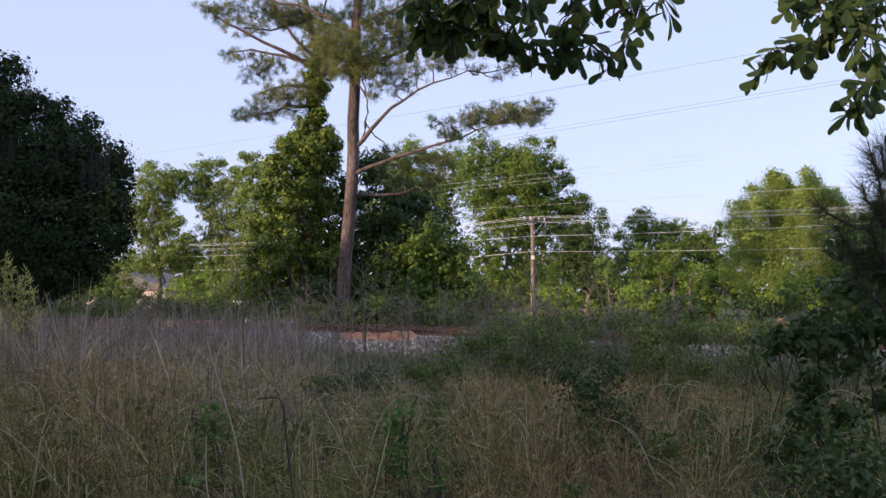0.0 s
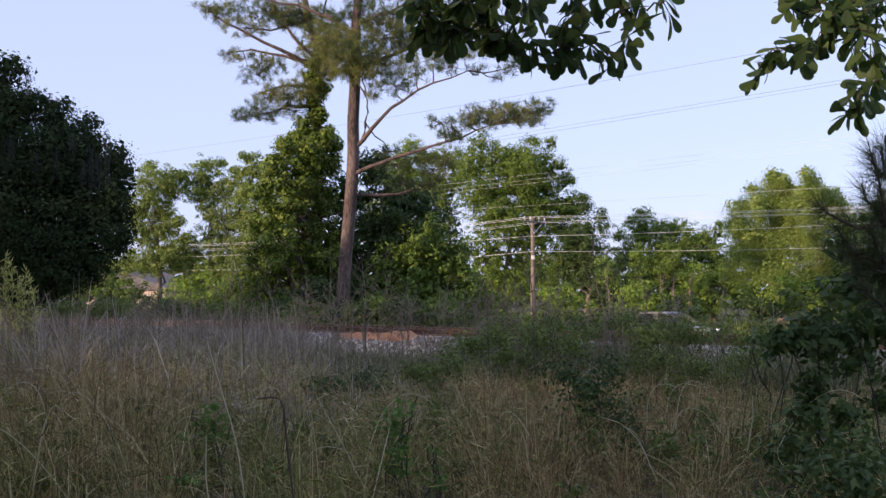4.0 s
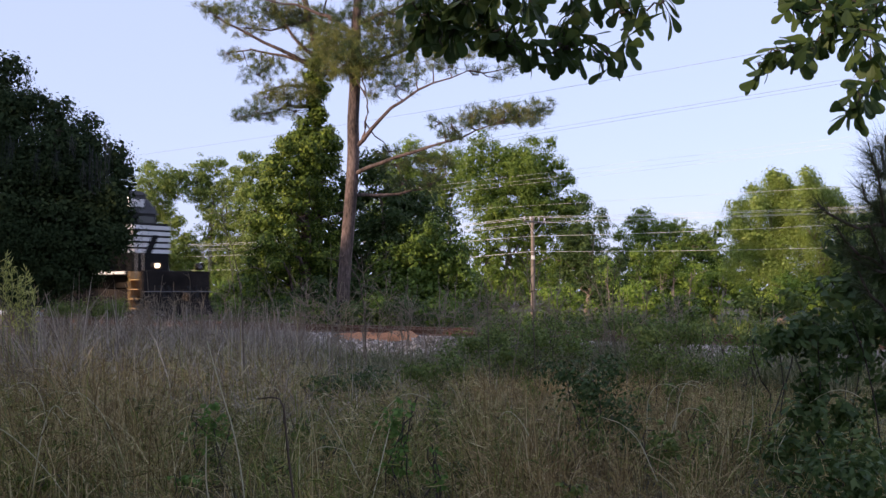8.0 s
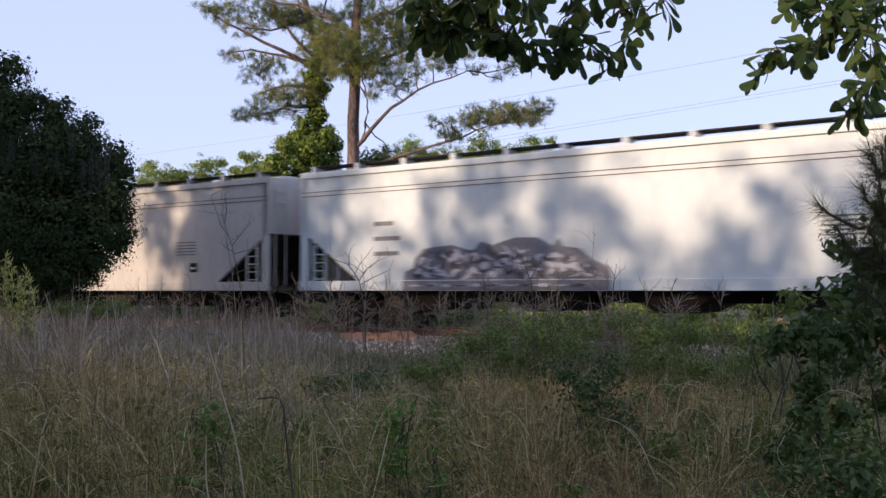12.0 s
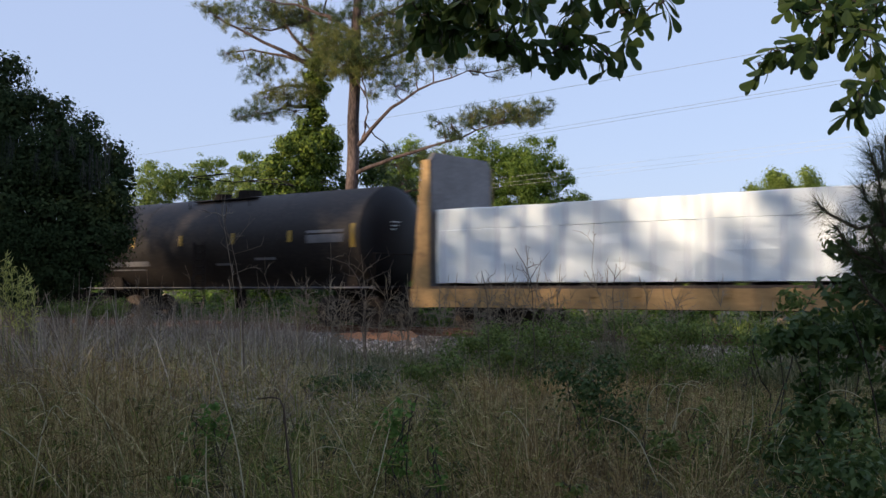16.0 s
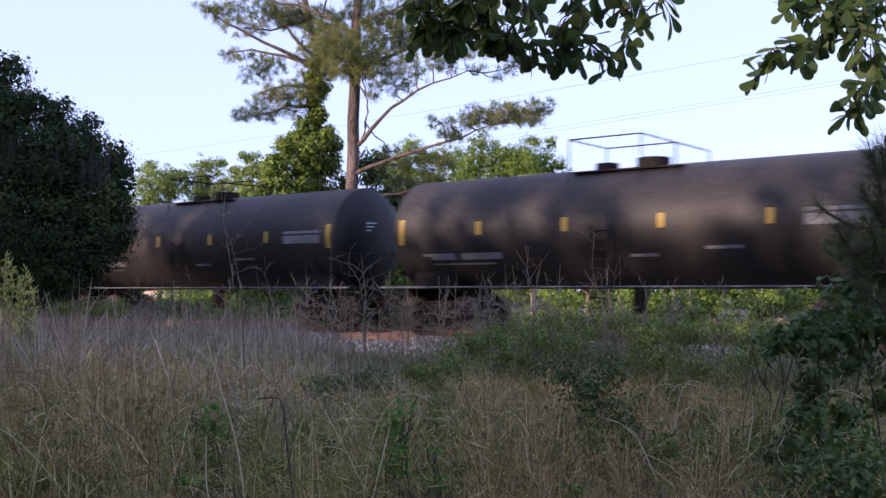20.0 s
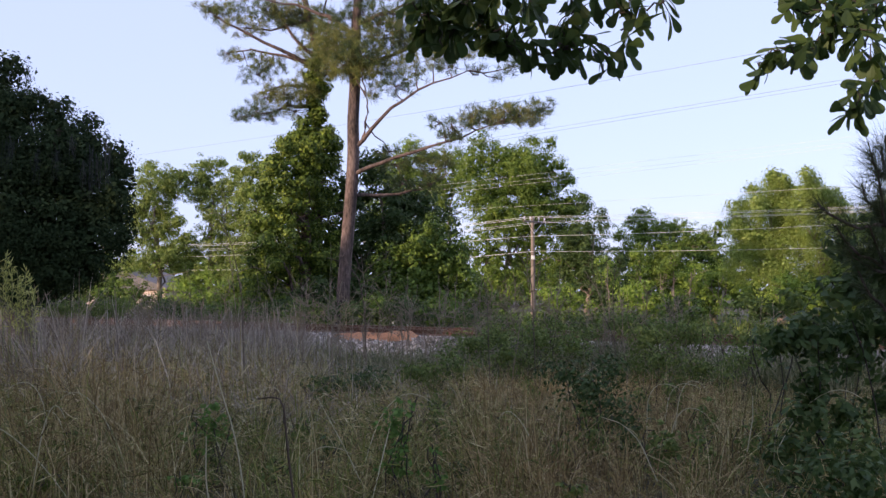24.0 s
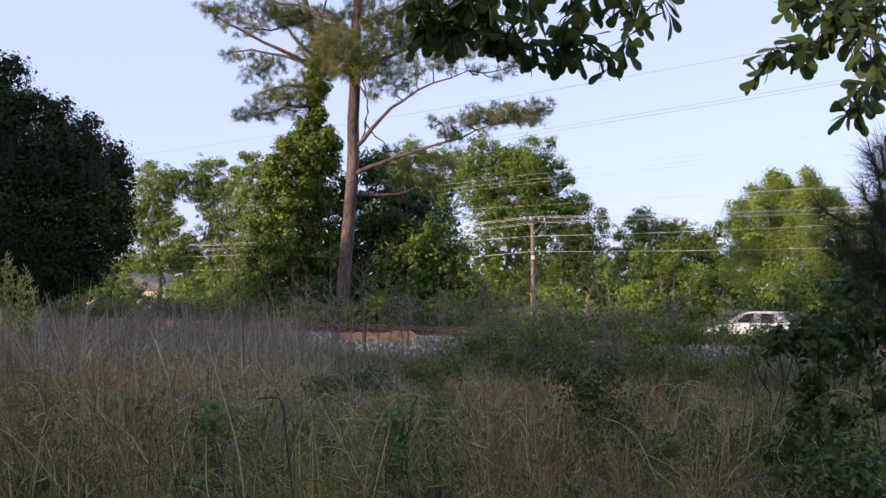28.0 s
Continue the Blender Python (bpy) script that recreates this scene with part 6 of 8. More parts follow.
def wheelset(parent, x, r, name="wheelset"):
    """An axle with its two wheels; turns as one piece."""
    bm = bmesh.new()
    cyl(bm, (0, -1.05, 0), (0, 1.05, 0), 0.085, 10)
    for side in (-1, 1):
        y = side * 0.7535
        cyl(bm, (0, y - 0.06, 0), (0, y + 0.06, 0), r, 28)
        cyl(bm, (0, y - side * 0.065, 0), (0, y - side * 0.095, 0), r + 0.03, 28)
        cyl(bm, (0, y + side * 0.058, 0), (0, y + side * 0.10, 0), r * 0.42, 16)
        cyl(bm, (0, side * 0.98, 0), (0, side * 1.13, 0), 0.11, 10)
        for k in range(3):
            a = k * 2.094
            cyl(bm, (0.06 * math.cos(a), side * 1.12, 0.06 * math.sin(a)), (0.06 * math.cos(a), side * 1.145, 0.06 * math.sin(a)), 0.018, 6)
    ob = part(name, bm, WHEEL_STEEL, parent, "rust-brown steel wheels on an axle")
    ob.location = (x, 0, r)
    SPIN.append((ob, x, r))
    return ob


SPIN = []


def freight_truck(parent, x, wr=0.46, base=1.73):
    """A two-axle truck: cast side frames with springs, a bolster, and two wheelsets."""
    for side in (-1, 1):
        bm = bmesh.new()
        h = base / 2
        y0, y1 = (0.93, 1.06) if side > 0 else (-1.06, -0.93)
        prism(bm, [(x - h - 0.2, 0.40), (x - h + 0.16, 0.36), (x - 0.36, 0.20), (x + 0.36, 0.20), (x + h - 0.16, 0.36), (x + h + 0.2, 0.40), (x + h + 0.2, 0.62), (x + h - 0.1, 0.66), (x + 0.45, 0.78), (x - 0.45, 0.78), (x - h + 0.1, 0.66), (x - h - 0.2, 0.62)], y0, y1)
        part("truck_side_frame", bm, UNDER, parent)
        bm = bmesh.new()
        for k in (-0.2, 0, 0.2):
            cyl(bm, (x + k, side * 1.09, 0.26), (x + k, side * 1.09, 0.52), 0.075, 10)
        part("spring_nest", bm, UNDER, parent)
    part("bolster", box(bmesh.new(), x - 0.2, x + 0.2, -1.15, 1.15, 0.52, 0.8, 0.02), UNDER, parent)
    for k in (-1, 1):
        wheelset(parent, x + k * base / 2, wr)


def coupler(parent, x, way, z=0.86):
    bm = box(bmesh.new(), min(x, x + way * 0.6), max(x, x + way * 0.6), -0.09, 0.09, z - 0.1, z + 0.1, 0.02)
    box(bm, min(x + way * 0.5, x + way * 0.8), max(x + way * 0.5, x + way * 0.8), -0.17, 0.15, z - 0.15, z + 0.15, 0.04)
    part("coupler", bm, UNDER, parent)


def rungs(parent, x0, x1, y, z0, z1, n, mat, name="ladder"):
    """A ladder flat against a side: two stiles and n rungs."""
    bm = bmesh.new()
    for x in (x0, x1):
        box(bm, x - 0.025, x + 0.025, y - 0.025, y + 0.025, z0, z1)
    for k in range(n):
        z = z0 + (z1 - z0) * (k + 0.5) / n
        cyl(bm, (x0, y, z), (x1, y, z), 0.016, 6)
    part(name, bm, mat, parent)


# -- the black diesel locomotive --
def locomotive(s_front):
    c = s_front - 9.9
    ob = thing("diesel_locomotive", on_track(c), "weathered black freight locomotive with white stripes and lit headlamps", "locomotive")
    MOVERS.append((ob, c))
    body = part("long_hood", box(bmesh.new(), -8.1, 4.33, -0.88, 0.88, 1.78, 4.6, 0.09), BLACK_PAINT, ob, "long black engine hood with louvres")
    # hood side doors, in rows of their own
    for side in (-1, 1):
        for k in range(18):
            x = -8.05 + k * 0.685
            bm = box(bmesh.new(), x, x + 0.62, side * 0.88, side * 0.902, 1.95, 3.25, 0.006)
            cyl(bm, (x + 0.56, side * 0.90, 2.6), (x + 0.56, side * 0.925, 2.6), 0.03, 8)
            part("hood_door", bm, BLACK_PAINT, body)
        for k in range(5):
            x = -7.2 + k * 1.0
            bm = bmesh.new()
            box(bm, x, x + 0.88, side * 0.88, side * 0.905, 3.5, 4.25, 0.006)
            for q in range(6):
                z = 3.56 + q * 0.11
                box(bm, x + 0.05, x + 0.83, side * 0.9, side * 0.925, z, z + 0.045)
            part("radiator_grille", bm, UNDER, body)
    for k in range(3):
        x = -6.5 + k * 1.33
        bm = cyl(bmesh.new(), (x, 0, 4.55), (x, 0, 4.8), 0.55, 24)
        cyl(bm, (x, 0, 4.8), (x, 0, 4.83), 0.42, 24)
        part("radiator_fan", bm, BLACK_PAINT, ob)
    for k in range(2):
        x = -1.8 + k * 1.6
        part("dynamic_brake_fan", cyl(bmesh.new(), (x, 0, 4.55), (x, 0, 4.76), 0.58, 24), BLACK_PAINT, ob)
    part("exhaust_stack", box(bmesh.new(), 1.2, 1.9, -0.25, 0.25, 4.5, 4.8, 0.03), UNDER, ob)
    part("blower_duct", box(bmesh.new(), 1.9, 4.30, -1.0, 1.0, 3.9, 4.58, 0.12), BLACK_PAINT, ob)
    # cab
    cab = bmesh.new()
    prism(cab, [(4.5, 1.78), (6.85, 1.78), (6.85, 3.25), (6.72, 4.05), (4.5, 4.05)], -1.52, 1.52)
    cabo = part("cab", cab, CAB_PAINT, ob, "black driver's cab")
    cabo.location.x = -0.17
    quarter = pose(0, 0, 0, 0, 0, 90)
    upper = prism(bmesh.new(), [(-1.53, 4.03), (1.53, 4.03), (1.53, 4.14), (0.98, 4.72), (-0.98, 4.72), (-1.53, 4.14)], -6.74, -4.46)
    upper.transform(quarter)
    part("cab_upper_panel", upper, CAB_GREY, cabo, "weathered grey upper cab with slanted sides")
    roof = prism(bmesh.new(), [(-1.02, 4.70), (1.02, 4.70), (0.75, 4.83), (-0.75, 4.83)], -6.88, -4.38)
    roof.transform(quarter)
    part("cab_roof", roof, CAB_GREY, cabo, "weathered grey cab roof")
    for side in (-1, 1):
        y = side * 1.525
        for x0 in (4.85, 5.75):
            part("cab_window", box(bmesh.new(), x0, x0 + 0.62, min(y, y + side * 0.02), max(y, y + side * 0.02), 3.32, 3.94, 0.008), GLASS, cabo, "dark cab window glass")
            bm = bmesh.new()
            for a, b, e, g in ((x0 - 0.05, x0, 3.27, 3.99), (x0 + 0.62, x0 + 0.67, 3.27, 3.99), (x0, x0 + 0.62, 3.27, 3.32), (x0, x0 + 0.62, 3.94, 3.99)):
                box(bm, a, b, min(y, y + side * 0.035), max(y, y + side * 0.035), e, g)
            part("window_frame", bm, GREY_CAB, cabo)
        part("sun_visor", box(bmesh.new(), 4.75, 6.5, min(y, y + side * 0.28), max(y, y + side * 0.28), 4.02, 4.06), GREY_CAB, cabo)
        # the painted number, as plain bars
        for k in range(4):
            part("number_bar", box(bmesh.new(), 4.95 + k * 0.33, 5.17 + k * 0.33, min(y, y + side * 0.012), max(y, y + side * 0.012), 2.72, 3.1), WHITE_PAINT, cabo, "white painted numeral bar")
    for y in (-0.98, -0.35, 0.35, 0.98):
        if abs(y) > 0.5:
            part("windscreen", box(bmesh.new(), 6.79, 6.84, y - 0.38, y + 0.38, 3.35, 3.9), GLASS, cabo, "dark windscreen glass")
    for side in (-1, 1):
        part("number_board", box(bmesh.new(), 6.68, 6.82, side * 0.56 - 0.34, side * 0.56 + 0.34, 4.24, 4.54, 0.02), WHITE_PAINT, cabo, "white number board over the windscreen")
    part("headlamp_housing", box(bmesh.new(), 6.66, 6.90, -0.16, 0.16, 4.16, 4.66, 0.03), GREY_CAB, cabo)
    for z in (4.29, 4.52):
        part("headlamp", cyl(bmesh.new(), (6.86, 0.0, z), (6.95, 0.0, z), 0.10, 14), LAMP_ON, cabo, "lit headlamp over the windscreen")
    # nose
    bm = bmesh.new()
    prism(bm, [(6.8, 1.78), (8.5, 1.78), (8.5, 3.34), (8.38, 3.54), (6.85, 3.62)], -0.8, 0.8)
    nose = part("short_hood", bm, BLACK_PAINT, ob, "low black nose hood")
    nose.location.x = -0.22
    for k in range(5):
        z = 2.44 + k * 0.215
        bm = box(bmesh.new(), 7.75 + 0.03 * k, 8.52, -0.816, 0.816, z, z + 0.14)
        part("nose_stripe", bm, WHITE_PAINT, nose, "white horizontal stripe")
    # a prancing emblem on the nose, a plain slanted shape
    emblem = prism(bmesh.new(), [(-0.4, 2.3), (-0.1, 2.3), (0.3, 3.1), (0.0, 3.1)], -8.535, -8.4)
    emblem.transform(quarter)
    part("nose_emblem", emblem, BLACK_PAINT, nose, "black slanted emblem over the stripes")
    # frame and walkway
    part("frame", box(bmesh.new(), -9.75, 9.75, -0.75, 0.75, 1.18, 1.62, 0.03), UNDER, ob)
    part("walkway", box(bmesh.new(), -9.6, 9.0, -1.52, 1.52, 1.62, 1.78, 0.02), BLACK_PAINT, ob)
    for side in (-1, 1):
        y = side * 1.53
        part("sill_stripe", box(bmesh.new(), -9.6, 8.8, min(y, y + side * 0.01), max(y, y + side * 0.01), 1.655, 1.755), WHITE_PAINT, ob, "white stripe along the walkway edge")
        # handrail with posts
        bm = cyl(bmesh.new(), (-9.4, side * 1.47, 2.78), (4.2, side * 1.47, 2.78), 0.015, 6)
        for k in range(10):
            x = -9.3 + k * 1.49
            cyl(bm, (x, side * 1.47, 1.75), (x, side * 1.47, 2.78), 0.014, 6)
        part("handrail", bm, UNDER, ob)
        # reflector squares on the hood
        for k in range(6):
            x = -7.0 + k * 1.9
            part("reflector_plate", box(bmesh.new(), x, x + 0.2, side * 0.926, side * 0.935, 2.46, 2.62), WHITE_PAINT, body, "small white plate")
        # lettering drawn as plain shapes: slanted bars and two broad blocks
        y0, y1 = (0.905, 0.93) if side > 0 else (-0.93, -0.905)
        for k in range(5):
            z = 3.08 + k * 0.16
            x0, x1 = -3.67 + 0.07 * k, -1.3 + 0.12 * k
            if side < 0:
                part("lettering_stripe", prism(bmesh.new(), [(x0, z), (x1, z), (x1 + 0.07, z + 0.1), (x0 + 0.05, z + 0.1)], y0, y1), WHITE_PAINT, body, "white slanted stripe")
        if side < 0:
            # two plain white blocks, the first with a ragged edge
            for out in ([(-0.72, 3.13), (0.22, 3.13), (0.44, 3.89), (-0.95, 3.89), (-0.62, 3.72), (-0.52, 3.45), (-0.80, 3.26)], [(0.42, 3.13), (1.30, 3.13), (1.46, 3.32), (1.62, 3.74), (1.52, 3.89), (0.62, 3.89)]):
                part("lettering_mark", prism(bmesh.new(), out, y0, y1), WHITE_PAINT, body, "white slanted block")
            for x in (-3.45, -1.42):
                part("reflector_plate", box(bmesh.new(), x, x + 0.18, y0, y1, 3.95, 4.14), WHITE_PAINT, body, "small white plate")
            for z, w in ((2.80, 2.0), (2.64, 2.0), (2.42, 2.2)):
                part("lettering_line", box(bmesh.new(), -1.0, -1.0 + w, y0, y1, z, z + 0.08 if z > 2.5 else z + 0.16), WHITE_PAINT, body, "line of small white lettering")
            for k in range(4):
                part("rear_stripe", box(bmesh.new(), -8.1, -7.6 + k * 0.05, -0.93, -0.905, 2.45 + k * 0.2, 2.55 + k * 0.2), WHITE_PAINT, body, "short white stripe")
        # steps at both ends
        for x, way in ((9.05, 1), (-9.75, 1)):
            bm = bmesh.new()
            for k in range(4):
                box(bm, x, x + 0.45, side * 1.0 if side > 0 else -1.52, 1.52 if side > 0 else -1.0, 0.45 + k * 0.33, 0.48 + k * 0.33)
            box(bm, x - 0.03, x, side * 1.0 if side > 0 else -1.52, 1.52 if side > 0 else -1.0, 0.4, 1.75)
            part("step_well", bm, OCHRE, ob, "yellow-edged boarding steps")
        bm = bmesh.new()
        for x in (9.35, 9.72, -9.35, -9.72):
            cyl(bm, (x, side * 1.47, 1.5), (x, side * 1.47, 2.75), 0.02, 6)
        part("grab_rail", bm, GREY_CAB, ob)
    for x in (9.6, -9.75):
        part("end_plate", box(bmesh.new(), x, x + 0.15, -1.5, 1.5, 0.75, 1.78, 0.02), UNDER, ob)
        way = 1 if x > 0 else -1
        xe = x + 0.15 if x > 0 else x
        for y in (-0.75, -0.45, 0.45, 0.75):
            v, f = tube([(xe, y, 1.25), (xe + way * 0.18, y, 1.1), (xe + way * 0.22, y * 0.9, 0.75), (xe + way * 0.1, y * 0.8, 0.5)], [0.03] * 4, 6)
            raw("air_hose", v, f, RUBBER, ob, "black rubber air hose", smooth=True)
        part("uncoupling_lever", cyl(bmesh.new(), (xe + way * 0.06, -1.45, 1.05), (xe + way * 0.06, 1.45, 1.05), 0.018, 6), GREY_CAB, ob)
    for side in (-1, 1):
        part("ditch_lamp", cyl(bmesh.new(), (9.80, side * 0.95, 1.95), (9.84, side * 0.95, 1.95), 0.085, 14), LAMP_ON if side < 0 else GREY_CAB, ob, "ditch lamp over the pilot")
        v, f = tube([(9.66, side * 0.95, 1.95), (9.8, side * 0.95, 1.95), (9.9, side * 0.95, 1.95)], [0.13, 0.13, 0.13], 14)
        raw("lamp_shroud", v, f, BLACK_PAINT, ob)
    bm = bmesh.new()
    prism(bm, [(9.75, 0.25), (10.05, 0.22), (9.85, 0.75), (9.75, 0.75)], -1.4, 1.4)
    part("snow_plough", bm, UNDER, ob)
    bm = bmesh.new()
    prism(bm, [(-2.9, 1.18), (2.9, 1.18), (3.1, 0.85), (2.8, 0.42), (-2.8, 0.42), (-3.1, 0.85)], -1.35, 1.35)
    part("fuel_tank", bm, UNDER, ob)
    for x in (-3.6, 3.6):
        part("equipment_box", box(bmesh.new(), x - 0.42, x + 0.42, -1.3, 1.3, 0.62, 1.6, 0.03), UNDER, ob)
    bm = bmesh.new()
    for y in (-1.3, 1.3):
        cyl(bm, (-2.6, y, 1.35), (2.2, y, 1.35), 0.17, 12)
    part("air_reservoir", bm, UNDER, ob)
    for x in (-6.6, 6.6):
        for side in (-1, 1):
            y0, y1 = (1.0, 1.16) if side > 0 else (-1.16, -1.0)
            bm = bmesh.new()
            prism(bm, [(x - 2.4, 0.42), (x - 1.9, 0.36), (x + 1.9, 0.36), (x + 2.4, 0.42), (x + 2.4, 0.92), (x + 1.2, 1.14), (x - 1.2, 1.14), (x - 2.4, 0.92)], y0, y1)
            part("truck_side_frame", bm, UNDER, ob)
            for k in (-1.7, 0, 1.7):
                part("journal_box", box(bmesh.new(), x + k - 0.2, x + k + 0.2, min(side * 1.16, side * 1.28), max(side * 1.16, side * 1.28), 0.36, 0.72, 0.03), UNDER, ob)
                part("brake_cylinder", cyl(bmesh.new(), (x + k + 0.5, side * 1.2, 0.75), (x + k + 0.9, side * 1.2, 0.75), 0.13, 10), UNDER, ob)
        part("bolster", box(bmesh.new(), x - 0.3, x + 0.3, -0.95, 0.95, 0.7, 1.18), UNDER, ob)
        for k in (-0.85, 0.85, 2.3 if x > 0 else -2.3):
            part("traction_motor", box(bmesh.new(), x + k - 0.32, x + k + 0.32, -0.62, 0.62, 0.24, 1.16, 0.08), UNDER, ob)
        for k in (-1.7, 0, 1.7):
            wheelset(ob, x + k, 0.508)
    coupler(ob, 9.75, 1)
    coupler(ob, -9.75, -1)
    return ob


# -- covered hopper --
def hopper(s_front, length, paint, label, graffiti, seed):
    h = length / 2
    c = s_front - h
    ob = thing("covered_hopper", on_track(c), label, "freight car", "covered hopper cars")
    MOVERS.append((ob, c))
    rng = np.random.default_rng(seed)
    w, eave, deck = 1.6, 4.56, 1.08
    bm = bmesh.new()
    prism(bm, [(-h + 0.05, eave - 0.02), (h - 0.05, eave - 0.02), (h - 0.05, 2.82), (h - 0.28, 2.72), (h - 2.35, 1.32), (-h + 2.35, 1.32), (-h + 0.28, 2.72), (-h + 0.05, 2.82)], -w, w)
    side = part("body", bm, paint, ob, "smooth flat-sided car body")
    # side sills, top chords, posts
    for sgn in (-1, 1):
        y = sgn * w
        part("side_sill", box(bmesh.new(), -h, h, min(y, y + sgn * 0.05), max(y, y + sgn * 0.05), deck, deck + 0.28, 0.01), paint, ob)
        part("top_chord", box(bmesh.new(), -h + 0.05, h - 0.05, min(y, y + sgn * 0.06), max(y, y + sgn * 0.06), eave - 0.16, eave, 0.015), paint, ob)
        for z in (3.86, 3.98):
            part("side_seam", box(bmesh.new(), -h + 0.08, h - 0.08, min(y, y + sgn * 0.012), max(y, y + sgn * 0.012), z, z + 0.02), BROWN_STEEL, side, "faint horizontal seam")
        for end in (-1, 1):
            x = end * (h - 0.16)
            part("corner_post", box(bmesh.new(), x - 0.15, x + 0.15, min(y, y - sgn * 0.09), max(y, y - sgn * 0.09), deck, eave + 0.04, 0.012), paint, ob)
            x0 = end * (h - 0.75)
            rungs(ob, x0 - 0.23, x0 + 0.23, sgn * (w - 0.03), 1.3, 2.75, 6, paint)
        # running-board brackets and placards
        part("placard", box(bmesh.new(), h * 0.62, h * 0.62 + 0.36, min(y, y + sgn * 0.02), max(y, y + sgn * 0.02), 1.68, 1.98), UNDER, side, "small black data panel")
        part("placard_label", box(bmesh.new(), h * 0.62 + 0.05, h * 0.62 + 0.31, min(y, y + sgn * 0.026), max(y, y + sgn * 0.026), 1.78, 1.84), WHITE_PAINT, side, "white line in a data panel")
        for k in range(5):
            part("stencil_line", box(bmesh.new(), h * 0.55, h * 0.55 + 0.95, min(y, y + sgn * 0.008), max(y, y + sgn * 0.008), 2.24 + k * 0.1, 2.28 + k * 0.1), GREY_CAB, side, "faint line of stencilled lettering")
        for k in range(3):
            part("reporting_mark", box(bmesh.new(), -h + 2.9, -h + 2.9 + (0.7, 0.95, 0.9)[k], min(y, y + sgn * 0.008), max(y, y + sgn * 0.008), 2.9 - k * 0.42, 3.02 - k * 0.42), GREY_CAB, side, "faded line of lettering")
        if graffiti and sgn < 0:
            # a grey block with an uneven top, filled with dark and pale swirls
            g = graffiti
            out = [(-0.2, 1.37), (5.25, 1.37), (5.2, 1.65), (4.8, 1.85), (4.5, 2.12), (4.12, 2.18), (4.0, 2.40), (3.85, 2.2), (3.5, 2.42), (2.9, 2.44), (2.3, 2.26), (2.0, 2.38), (1.8, 2.12), (1.2, 2.30), (0.4, 2.22), (0.15, 1.95), (0.1, 1.7), (-0.15, 1.6)]
            part("graffiti_shape", prism(bmesh.new(), [(g + 1.18 * x, z) for x, z in out], -w - 0.004, -w + 0.01), GRAFFITI_PALE, side, "faded grey graffiti block")
            part("graffiti_shape", box(bmesh.new(), g - 0.24, g + 6.2, -w - 0.054, -w - 0.04, 1.09, 1.35), GRAFFITI_PALE, side, "faded grey graffiti block")
            for k in range(130):
                low = k % 5 == 4
                x = g + 0.25 + 5.6 * ((k * 0.618) % 1.0)
                roof = 2.12 - 0.5 * max(0.0, (x - g - 4.4) / 1.4)
                z = 1.22 if low else 1.45 + (roof - 1.45) * rng.uniform()
                rx, rz, a0 = rng.uniform(0.10, 0.24), rng.uniform(0.025, 0.05) if low else rng.uniform(0.035, 0.085), 0.0 if low else rng.uniform(-0.9, 0.9)
                bow = rng.uniform(-0.5, 0.5) * (0.1 if low else 1.0)
                ring = [(rx * math.cos(a), rz * math.sin(a) * (1 + 0.3 * math.cos(3 * a + k)) + bow * rx * math.cos(a) ** 2) for a in np.linspace(0, 2 * np.pi, 13)[:-1]]
                ring = [(x + p * math.cos(a0) - q * math.sin(a0), z + p * math.sin(a0) + q * math.cos(a0)) for p, q in ring]
                y0 = w + (0.054 if low else 0.004) + 0.003 + 0.0002 * k
                part("graffiti_shape", prism(bmesh.new(), ring, -y0, -y0 + 0.02), GREY_PALE if k % 2 else GRAFFITI, side, "pale graffiti swirl" if k % 2 else "dark grey graffiti swirl")
    # roof, hatches, running boards
    bm = bmesh.new()
    box(bm, -h + 0.05, h - 0.05, -w, w, eave - 0.02, eave + 0.02)
    n = 12
    for k in range(n):
        a = -h + 0.3 + (2 * h - 0.6) * k / n
        box(bm, a, a + (2 * h - 0.6) / n - 0.3, -1.3, 1.3, eave + 0.02, eave + 0.06)
    part("roof", bm, paint, ob)
    for k in range(10):
        x = -h + 1.2 + (2 * h - 2.4) * k / 9
        part("hatch_cover", box(bmesh.new(), x - 0.62, x + 0.62, -0.36, 0.36, eave + 0.05, eave + 0.2, 0.04), paint, ob)
    for sgn in (-1, 1):
        bm = bmesh.new()
        box(bm, -h + 0.1, h - 0.1, min(sgn * 1.0, sgn * 1.55), max(sgn * 1.0, sgn * 1.55), eave + 0.16, eave + 0.19)
        part("running_board", bm, UNDER, ob, "dark steel grating walkway on the roof")
        for k in range(12):
            x = -h + 0.5 + (2 * h - 1.0) * k / 11
            part("board_bracket", box(bmesh.new(), x - 0.07, x + 0.07, min(sgn * 1.2, sgn * 1.575), max(sgn * 1.2, sgn * 1.575), eave, eave + 0.2), paint, ob)
    # end frames: sloped hopper bottoms and platform with brace
    for end in (-1, 1):
        x = end * h
        part("end_platform", box(bmesh.new(), min(x, x - end * 2.2), max(x, x - end * 2.2), -w, w, deck - 0.04, deck + 0.02), UNDER, ob)
        # dark sheet over the painted slope, with the shade put into its colour
        slope = prism(bmesh.new(), [(x - end * 0.02, 2.84), (x - end * 0.26, 2.69), (x - end * 2.33, 1.29), (x - end * 2.33, 1.24), (x - end * 0.24, 2.63), (x, 2.79)], -w + 0.02, w - 0.02)
        part("slope_shade_sheet", slope, UNDER, ob, "slope sheet under the car end, coloured dark for its shade")
        part("end_stain", box(bmesh.new(), min(x - end * 0.05, x - end * 0.046), max(x - end * 0.05, x - end * 0.046), -0.5, 0.1, 2.95, 4.3), END_RUST, ob, "faint rust stain down the car end")
